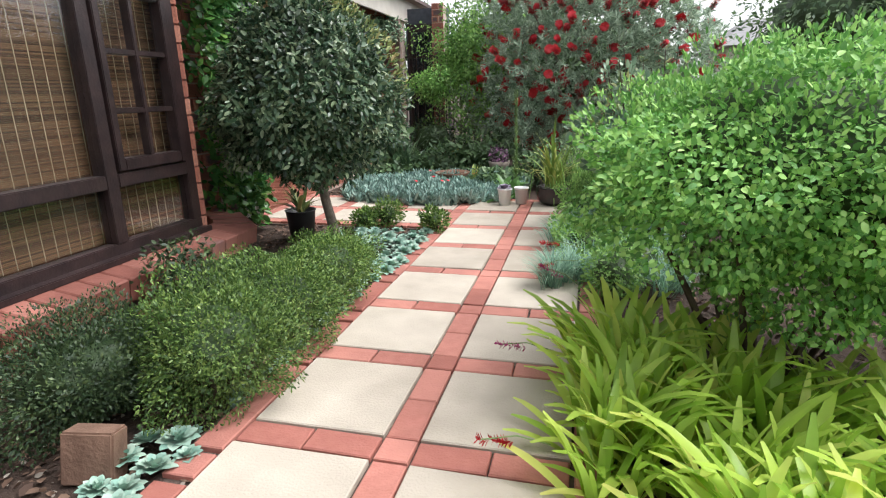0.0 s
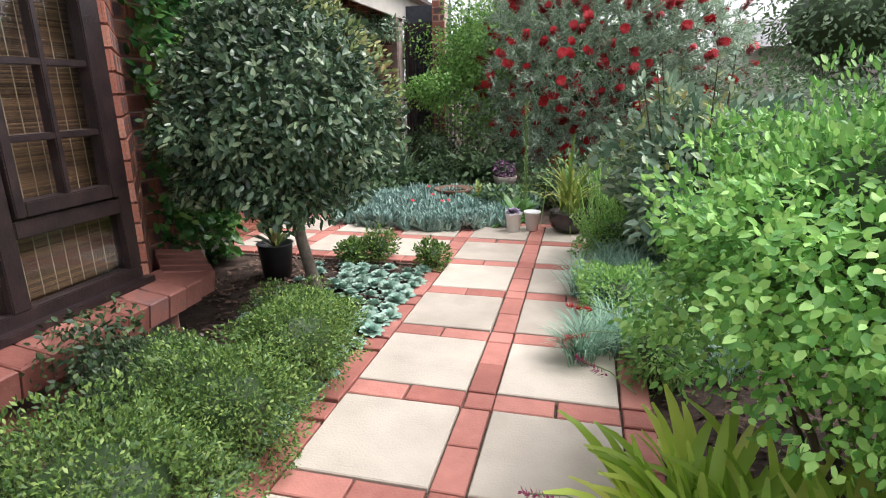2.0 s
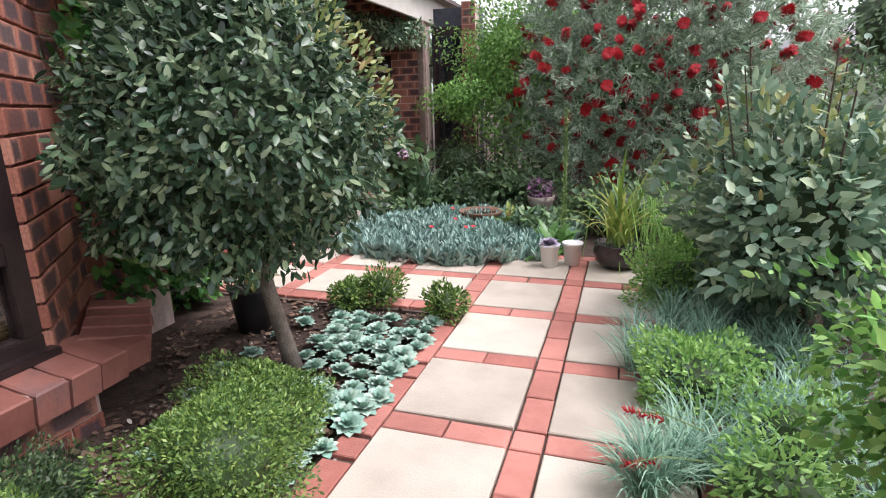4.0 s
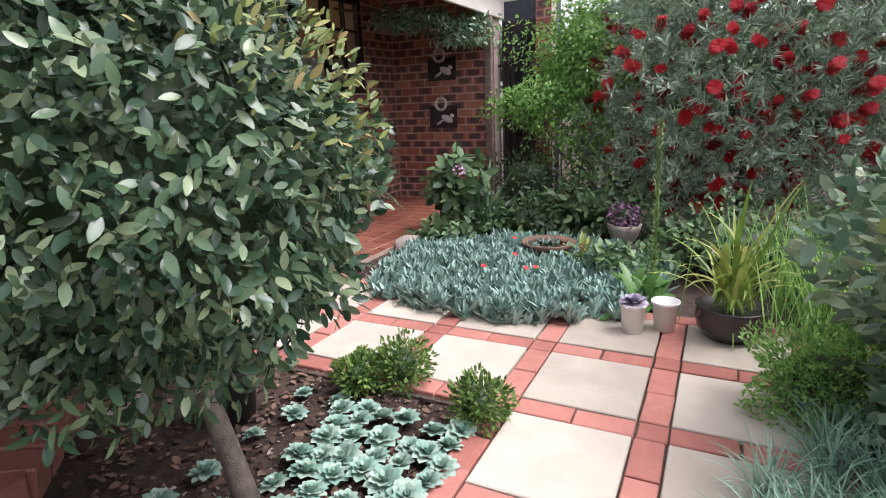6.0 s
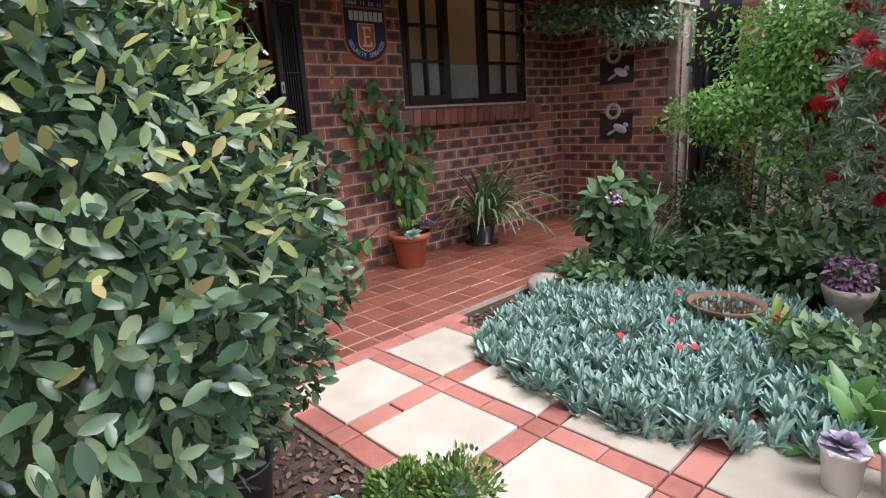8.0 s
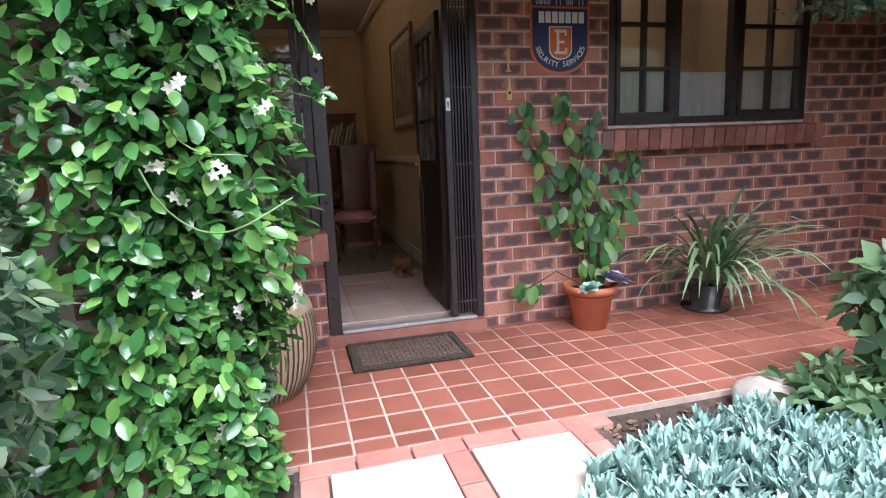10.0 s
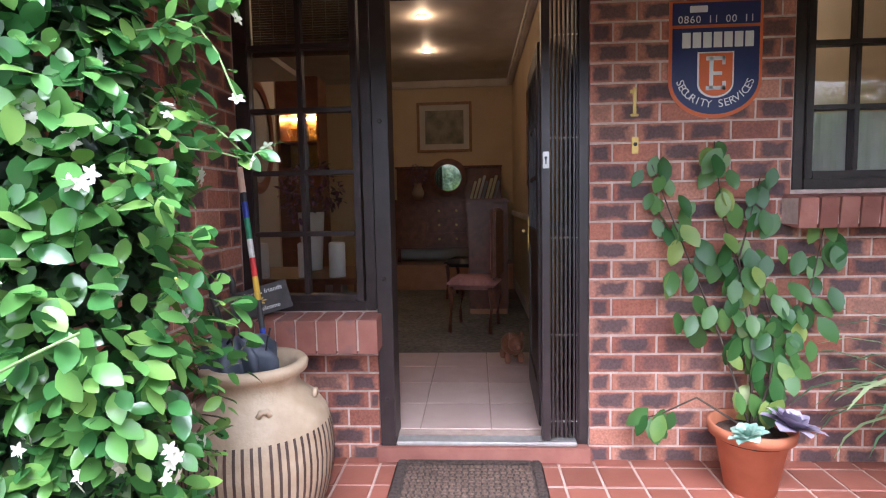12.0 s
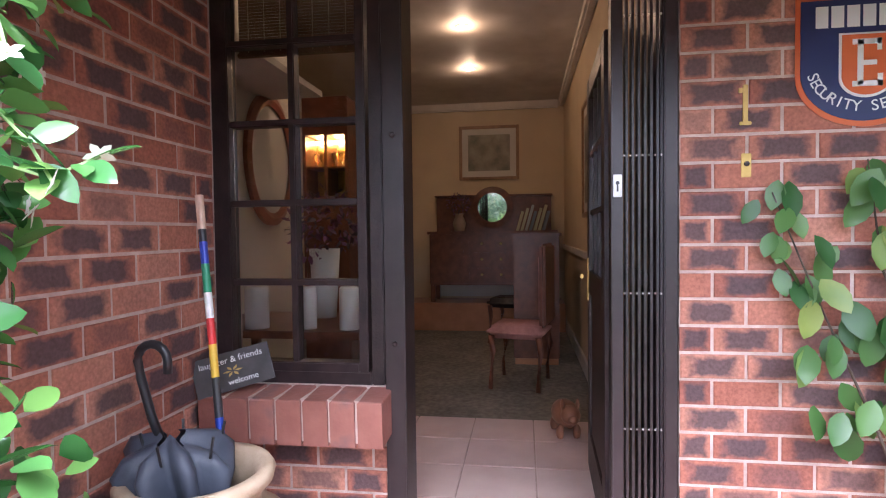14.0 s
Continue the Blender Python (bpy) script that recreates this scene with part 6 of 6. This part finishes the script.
for c, r, n in (((-0.02, 3.60, 0.10), (0.24, 0.24, 0.19), 3800), ((0.05, 4.70, 0.14), (0.33, 0.28, 0.20), 7000), ((0.25, 3.25, 0.12), (0.25, 0.25, 0.2), 1200)):
    shrub("low_shrub", "loose low shrub of small yellow green leaves spilling over the slabs", c, r, n, 0.023, L_FEATHER, rng, depth=0.45, lump=0.35, out=1.0, droop=-0.2, dark=0.5, group="low shrubs by the path")
mo = thing("mondo_grass", "mounds of fine blue green mondo grass edging the path", "grass", kind="stuff")
q = scatter(60, lambda x, y: x > -0.16 + 0.08 * math.sin(6 * y), (-0.22, 3.0), (0.5, 4.7), rng)
rep = 70
b = np.repeat(np.column_stack([q, np.full(len(q), -0.03)]), rep, axis=0) + rng.normal(size=(len(q) * rep, 3)) * (0.02, 0.02, 0)
m = len(b)
place("blades", blades("blades", b, rng.uniform(0, 6.3, m), rng.uniform(0.05, 0.6, m), rng.uniform(0.16, 0.30, m), 0.005, rng.uniform(0.8, 2.2, m), 5), L_MONDO, mo)
shrub("fern_clump", "soft feathery green clump by the path", (0.12, 2.95, 0.12), (0.16, 0.2, 0.16), 1500, 0.03, L_FEATHER, rng, small=True, depth=0.5, lump=0.3, out=1.0, dark=0.6)

# bottlebrush tree and the shrubs behind the bed
bt = thing("bottlebrush_tree", "bottlebrush tree with grey green needles and crimson flower brushes", "tree")
BC, BR = np.array((-0.10, 7.8, 1.36)), np.array((1.55, 0.95, 1.36))
part("trunk", tube([(-0.25, 8.0, -0.04), (-0.2, 7.95, 0.5), (-0.1, 7.9, 1.2)], [0.07, 0.055, 0.03], 10), BARK, bt, smooth=True)
for k in range(11):
    a = k * 0.57 + 0.2
    e_ = BC + BR * np.array((math.cos(a), math.sin(a), 0.6 * math.sin(k * 2.1))) * 0.75
    part("limb", tube([(-0.2, 7.95, 0.4 + 0.05 * k), tuple((np.array((-0.2, 7.95, 0.8)) + e_) / 2 + (0, 0, 0.1)), tuple(e_)], [0.025, 0.016, 0.007], 6), BARK, bt)
d = sphere_dirs(3400, rng)
d = d[(d[:, 1] < 0.6) & (d[:, 2] > -0.95)]
tips = BC + d * BR * (lumps(d, rng, 26, 0.24) * (1 - 0.5 * rng.random(len(d)) ** 1.6))[:, None]
rep = 24
ax = unit(d + rng.normal(size=d.shape) * 0.4 + (0, 0, 0.3))
b = np.repeat(tips, rep, 0) - np.repeat(ax, rep, 0) * (rng.random(len(tips) * rep) * 0.09)[:, None]
al = unit(np.repeat(ax, rep, 0) * 0.75 + unit(rng.normal(size=b.shape)) * 0.9)
place("needles", leaf_mesh("needles", b, al, rng.normal(size=b.shape), rng.uniform(0.06, 0.095, len(b)), 0.017, small=True), L_BBRUSH, bt)
m = 260
u, a = rng.uniform(-0.045, 0.045, m), rng.uniform(0, 6.3, m)
fb = leaf_mesh("flower", np.column_stack([0 * u, 0 * u, u]), np.column_stack([np.cos(a), np.sin(a), 0.25 + 0 * a]), np.tile((0, 0, 1.0), (m, 1)), 0.042, 0.010, small=True)
fb.materials.append(RED)
sel = rng.choice(np.flatnonzero(d[:, 1] < 0.1), 330, replace=False)
for i in sel:
    o = place("flower", fb, None, bt)
    o.matrix_basis = Matrix.Translation(Vector(tips[i] + ax[i] * 0.02)) @ Vector(ax[i]).to_track_quat("Z", "Y").to_matrix().to_4x4() @ Matrix.Scale(float(rng.uniform(0.85, 1.4)), 4)
wt = thing("feathery_tree", "airy shrub tree with fresh green fine leaflets", "tree", (-1.60, 8.15, 0))
part("trunk", tube([(0.1, 0, -0.04), (0.0, -0.05, 0.6), (-0.2, -0.15, 1.3), (-0.1, -0.1, 2.0)], [0.03, 0.022, 0.015, 0.008], 8), BARK, wt, smooth=True)
part("limb", tube([(0.05, -0.02, 0.4), (-0.35, -0.25, 0.75), (-0.75, -0.4, 1.0)], [0.018, 0.012, 0.006], 6), BARK, wt)
crown("foliage", (-0.05, -0.1, 1.45), (0.78, 0.55, 1.05), 11500, 0.05, L_FEATHER, wt, rng, depth=0.8, lump=0.55, k=26, tight=20.0, tumble=0.6, out=0.4, aspect=0.5)
crown("foliage", (-0.55, -0.35, 1.15), (0.42, 0.28, 0.28), 1800, 0.05, L_FEATHER, wt, rng, depth=0.8, lump=0.4, k=8, out=0.4, aspect=0.5)
for c, r, n, s_ in (((-1.2, 9.4, 1.1), (1.0, 0.5, 1.3), 5500, 0.07), ((0.2, 9.7, 1.2), (1.3, 0.8, 1.3), 6000, 0.08), ((2.2, 8.6, 0.6), (1.1, 1.0, 0.75), 5000, 0.07), ((3.0, 6.3, 0.7), (1.0, 1.1, 0.8), 5000, 0.07), ((1.7, 5.4, 0.5), (0.8, 0.8, 0.65), 4000, 0.06), ((2.6, 3.6, 0.5), (1.0, 1.2, 0.7), 4000, 0.06), ((2.4, 1.2, 0.4), (0.8, 1.2, 0.6), 4000, 0.06), ((2.0, -1.2, 0.5), (0.9, 1.2, 0.7), 3000, 0.07)):
    shrub("hedge_shrub", "dense green shrub in the back of the garden", c, r, n, s_, L_HEDGE, rng, depth=0.4, lump=0.3, k=24, dark=0.7, group="background shrubs")

# distance
fh = thing("far_house", "distant house with low grey roof behind the trees", "house", (9.0, 26.0, 0))
boxpart("wall", (-4, -3, -0.5), (4, 3, 2.4), WHITEWALL, fh)
bm = bmesh.new()
vs = [bm.verts.new(q) for q in ((-4.6, -3.6, 2.4), (4.6, -3.6, 2.4), (4.6, 3.6, 2.4), (-4.6, 3.6, 2.4), (-3.0, 0, 3.6), (3.0, 0, 3.6))]
for q in ((0, 1, 5, 4), (2, 3, 4, 5), (1, 2, 5), (3, 0, 4), (3, 2, 1, 0)):
    bm.faces.new([vs[i] for i in q])
part("roof", bm, FARROOF, fh)
for x, y, h, r in ((6.6, 19, 3.9, 2.3), (9.5, 17, 3.8, 2.6), (13, 15, 3.0, 2.8), (-2, 19, 3.4, 3.0), (-7, 16, 3.2, 3.0), (16, 9, 3.2, 3.0), (15, 2, 3.2, 3.0), (11, -8, 3.2, 3.0), (2, -11, 3.2, 3.2), (-5, -10, 3.0, 3.0)):
    ft = thing("far_tree", "distant leafy green garden tree", "tree", (x, y, 0), group="distant trees")
    part("trunk", tube([(0, 0, -0.1), (0.1, 0, h * 0.5), (0, 0, h)], [0.2, 0.15, 0.06], 8), BARK, ft)
    for k in range(4):
        a = k * 1.6
        part("limb", tube([(0.05, 0, h * 0.45), (r * 0.5 * math.cos(a), r * 0.5 * math.sin(a), h * 0.8)], [0.08, 0.03], 6), BARK, ft)
    core("inner_foliage", (0, 0, h * 0.72), (r * 0.7, r * 0.7, h * 0.32), L_BOXDARK, ft, rng)
    crown("crown", (0, 0, h * 0.75), (r, r, h * 0.5), 4200, 0.2, L_HEDGE, ft, rng, small=True, depth=0.4, lump=0.3, k=24)


# ---- pieces: sills, bricks, slabs, pavers, tiles ----
def chamfered(name, sx, sy, sz, c):
    """A block with its top edges eased; base at z=0, centred in x and y."""
    v, f = [], []
    for x, y, z in ((-1, -1, 0), (1, -1, 0), (1, 1, 0), (-1, 1, 0)):
        v.append((x * sx / 2, y * sy / 2, 0))
    for x, y in ((-1, -1), (1, -1), (1, 1), (-1, 1)):
        v.append((x * sx / 2, y * sy / 2, sz - c))
    for x, y in ((-1, -1), (1, -1), (1, 1), (-1, 1)):
        v.append((x * (sx / 2 - c), y * (sy / 2 - c), sz))
    f = [(8, 9, 10, 11)]
    for i in range(4):
        j = (i + 1) % 4
        f += [(i, j, 4 + j, 4 + i), (4 + i, 4 + j, 8 + j, 8 + i)]
    me = bpy.data.meshes.new(name)
    me.from_pydata(v, [], f)
    return me


def brick_mesh(sx, sz, d=0.014, c=0.003):
    """A brick's face: x along the wall, y out of it, z up, with a face coordinate map."""
    v = [(-sx / 2, -0.05, -sz / 2), (sx / 2, -0.05, -sz / 2), (sx / 2, -0.05, sz / 2), (-sx / 2, -0.05, sz / 2)]
    v += [(a, d - c, b) for a, _, b in v[:4]]
    v += [(a * (1 - 2 * c / sx), d, b * (1 - 2 * c / sz)) for a, _, b in v[:4]]
    f = [(8, 9, 10, 11)]
    for i in range(4):
        j = (i + 1) % 4
        f += [(i, j, 4 + j, 4 + i), (4 + i, 4 + j, 8 + j, 8 + i)]
    return v, [tuple(reversed(q)) for q in f]


def brick_face(name, verts, faces, uvs):
    me = bpy.data.meshes.new(name)
    me.from_pydata(verts, [], faces)
    lay = me.uv_layers.new(name="face")
    for p in me.polygons:
        for li in p.loop_indices:
            lay.data[li].uv = uvs[me.loops[li].vertex_index]
    me.materials.append(BRICK)
    return me


COURSE, BOND = 0.0935, 0.22
BV, BF = brick_mesh(0.209, 0.0825)
BUV = [(x / 0.1045, z / 0.04125) for x, y, z in BV]
BRICK_ME = brick_face("brick", BV, BF, BUV)


def brickwork(wall, m, u0, u1, z0, z1, holes, near, origin=None):
    """Lays running bond on a wall. m places x along the wall, y out of it; near(u, z) says which are objects of their own."""
    rv, rf, ru = [], [], []
    rowz = z0
    origin = u0 if origin is None else origin
    row = 0
    count = 0
    while rowz + 0.04 < z1:
        zc = rowz + 0.0415
        cuts = sorted((max(u0, h[0]), min(u1, h[1])) for h in holes if h[2] < zc < h[3] and h[1] > u0 and h[0] < u1)
        spans, at = [], u0
        for a, b in cuts:
            if a > at:
                spans.append((at, a))
            at = max(at, b)
        if at < u1:
            spans.append((at, u1))
        for a, b in spans:
            k = math.floor((a - origin) / BOND) - 1
            while True:
                s = origin + k * BOND + (0 if row % 2 else BOND / 2)
                k += 1
                if s >= b:
                    break
                l, r = max(s, a), min(s + 0.211, b)
                if r - l < 0.03:
                    continue
                sc = (r - l) / 0.211
                jit = rng.normal() * 0.0012
                if near((l + r) / 2, zc) and count < 300:
                    count += 1
                    o = bpy.data.objects.new("brick", BRICK_ME)
                    scene.collection.objects.link(o)
                    o.parent = wall
                    o.matrix_basis = m @ Matrix.Translation(((l + r) / 2, jit, zc)) @ Matrix.Rotation(rng.normal() * 0.004, 4, "Y") @ Matrix.Diagonal((sc, 1, 1, 1))
                else:
                    base = len(rv)
                    for q, (x, y, z) in enumerate(BV):
                        rv.append(tuple(m @ Vector((x * sc + (l + r) / 2, y + jit, z + zc))))
                        ru.append(BUV[q])
                    rf += [tuple(i + base for i in f) for f in BF]
        rowz += COURSE
        row += 1
    if rv:
        o = place("bricks", brick_face("bricks", rv, rf, ru), None, wall)
        o["kind"] = "stuff"


face_x = lambda x: Matrix(((0, 1, 0, x), (1, 0, 0, 0), (0, 0, 1, 0), (0, 0, 0, 1)))
brickwork(wall_door, face_x(DOOR_X - 0.014), WING_Y, END_Y, -0.016, 2.55, [(3.82, 4.515, 0.585, 2.47), (4.51, 5.56, -0.1, HEAD), (6.497, 8.193, 1.16, HEAD)], lambda u, z: 3.8 < u < 6.6, 5.562)
brickwork(wall_wing, Matrix(((1, 0, 0, 0), (0, 1, 0, WING_Y - 0.014), (0, 0, 1, 0), (0, 0, 0, 1))), DOOR_X, -2.6, -0.016, 2.5, [], lambda u, z: True)
brickwork(wall_end, Matrix(((1, 0, 0, 0), (0, -1, 0, END_Y + 0.014), (0, 0, 1, 0), (0, 0, 0, 1))), DOOR_X, -2.87, -0.016, 2.5, [], lambda u, z: False)
brickwork(wall_wing_face, face_x(-2.614), 2.93, WING_Y, 0.005, 2.3, [], lambda u, z: False)
brickwork(cheek, Matrix.Translation((-2.16, 2.85, 0)) @ Matrix.Rotation(radians(130.6), 4, "Z") @ Matrix.Diagonal((1, -1, 1, 1)) @ Matrix.Translation((0, -0.002, 0)), 0.0, 0.69, 0.005, 2.3, [], lambda u, z: True)
brickwork(low, face_x(-2.092), -0.6, 2.93, -0.06, 0.17, [], lambda u, z: u > 1.0)
pier = bpy.data.objects["wall_pier"]
brickwork(pier, Matrix(((1, 0, 0, 0), (0, -1, 0, 8.902), (0, 0, 1, 0), (0, 0, 0, 1))), -2.38, -2.2, 0.005, 2.3, [], lambda u, z: False)


def piece(name, me, material, parent, m):
    if not me.materials:
        me.materials.append(material)
    o = bpy.data.objects.new(name, me)
    scene.collection.objects.link(o)
    o.parent = parent
    o.matrix_basis = m
    return o


# brick sills
sill_bay = tagged(new("sill_bay"), "sloping red brick window sill under the bay window", "sill", kind="structure")
boxpart("mortar_bed", (-2.2, -0.6, 0.165), (-2.0, 2.96, 0.255), MORTAR, sill_bay, bevel=0)
SB = chamfered("brick", 0.24, 0.108, 0.11, 0.006)
for i in range(31):
    y = -0.55 + i * 0.116
    piece("brick", SB, SILLBRICK, sill_bay, pose(-2.105 + rng.normal() * 0.002, y, 0.17, 0, 9, rng.normal() * 0.6))
for i in range(4):
    u = 0.05 + i * 0.116
    piece("brick", SB, SILLBRICK, sill_bay, pose(-2.09 - u * 0.75, 3.02 + u * 0.75, 0.17, 0, 9, 46 + rng.normal()))
bed = boxpart("mortar_bed", (-0.1, -0.22, 0.0), (0.09, 0.17, 0.098), SILLBRICK, sill_bay, bevel=0)
bed.matrix_basis = pose(-2.258, 3.188, 0.168, 0, 9, 46)
wedge = bmesh.new()
ring = [(-1.988, 2.986), (-1.988, 3.082), (-2.02, 3.104), (-2.165, 2.975)]
lower_ring = [wedge.verts.new((x, y, 0.165)) for x, y in ring]
upper_ring = [wedge.verts.new((x, y, 0.277 - 0.158 * (x + 2.105))) for x, y in ring]
wedge.faces.new(lower_ring[::-1])
wedge.faces.new(upper_ring)
for i in range(4):
    j = (i + 1) % 4
    wedge.faces.new((lower_ring[i], lower_ring[j], upper_ring[j], upper_ring[i]))
part("cut_brick", wedge, SILLBRICK, sill_bay)
sill_1 = tagged(new("sill_side_window"), "projecting red and dark brick-on-edge window sill", "sill", kind="structure")
boxpart("mortar_bed", (-4.26, 3.85, 0.60), (-4.094, 4.525, 0.752), MORTAR, sill_1, bevel=0)
S1 = chamfered("brick", 0.20, 0.089, 0.165, 0.005)
for i in range(7):
    piece("brick", S1, SILLBRICK, sill_1, pose(-4.185, 3.891 + i * 0.1, 0.592, 0, 3, rng.normal() * 0.5))
sill_2 = tagged(new("sill_casement_window"), "projecting red brick sill under the casement window", "sill", kind="structure")
boxpart("mortar_bed", (-4.26, 6.46, 1.172), (-4.108, 8.22, 1.29), MORTAR, sill_2, bevel=0)
S2 = chamfered("brick", 0.20, 0.078, 0.14, 0.005)
for i in range(20):
    piece("brick", S2, SILLBRICK, sill_2, pose(-4.20, 6.50 + i * 0.0885, 1.165, 0, 6, rng.normal() * 0.5))

# path: slabs and clay pavers
X0, Y0, P, S = -0.61, 2.01, 0.57, 0.115
SLAB_ME = chamfered("slab", 0.447, 0.447, 0.05, 0.004)
PAV = chamfered("paver", 0.219, 0.104, 0.05, 0.004)
PAVS = chamfered("paver", 0.106, 0.104, 0.05, 0.004)
def paver(x, y, along_y=False, short=False):
    piece("paver", PAVS if short else PAV, PAVER, slab_bed, pose(x + rng.normal() * 0.0015, y + rng.normal() * 0.0015, -0.0525 + rng.normal() * 0.0012, rng.normal() * 0.35, rng.normal() * 0.35, (90 if along_y else 0) + rng.normal() * 0.5))
def cell(col, row):
    """Slab of a column (0 is beside the strip on its left, -1 on its right) and a row, with the paver strips before it and to its right."""
    x = X0 - (col + 1) * P + S
    y = Y0 + (row - 1) * P + S
    piece("slab", SLAB_ME, SLAB, slab_bed, pose(x + 0.2275, y + 0.2275, -0.05 + rng.normal() * 0.001, rng.normal() * 0.12, rng.normal() * 0.12, rng.normal() * 0.25))
    for k in range(2):
        paver(x + 0.114 + k * 0.2275, y - S / 2)
    for k in range(2):
        paver(x + 0.4555 + S / 2, y + 0.057 + k * 0.2275 + 0.057, True)
    paver(x + 0.4555 + S / 2, y - S / 2, True, True)
cells = [(c, r) for c in (0, -1) for r in range(-4, 7)] + [(c, r) for c in (1, 2, 3) for r in (5, 6)]
for c, r in cells:
    cell(c, r)
for r in range(-4, 5):
    y = Y0 + (r - 1) * P
    for k in range(3):
        paver(X0 - P + S / 2, y + 0.06 + k * 0.19, True, k == 2)
for k in range(6):
    paver(X0 - 4 * P + S / 2 - 0.002, Y0 + 4 * P + 0.11 + k * 0.2275, True)
for k in range(14):
    paver(X0 - 3.9 * P + k * 0.2275 + 0.05, Y0 + 6 * P + S / 2)

# porch tiles
TX, TY = 0.195, 0.1775
TILE_ME = chamfered("tile", TX - 0.012, TY - 0.012, 0.02, 0.003)
for i in range(7):
    for j in range(29):
        x, y = -3.0875 - i * TX, 3.805 + j * TY + TY / 2
        if y > END_Y:
            continue
        w = 1.0
        if x < DOOR_X + 0.09:
            w, x = 0.4, DOOR_X + 0.035
        piece("tile", TILE_ME, TILE, porch_floor, pose(x, y, -0.019 + rng.normal() * 0.0007, rng.normal() * 0.15, rng.normal() * 0.15, rng.normal() * 0.2) @ Matrix.Diagonal((w, 1, 1, 1)))
for j in range(29):
    y = 3.805 + j * TY + TY / 2
    if y < END_Y:
        piece("tile", TILE_ME, TILE, porch_floor, pose(-2.934, y, -0.019) @ Matrix.Diagonal((0.5, 1, 1, 1)))
IN_ME = chamfered("tile", 0.367, 0.372, 0.012, 0.002)
for i in range(5):
    for j in range(6):
        y = 3.37 + j * 0.38
        if y < 5.4:
            piece("tile", IN_ME, INTILE, tf, pose(-4.567 - i * 0.375, y, 0.087, 0, 0, rng.normal() * 0.1) if i < 4 else pose(-5.80, y, 0.0865) @ Matrix.Diagonal((0.2, 1, 1, 1)))
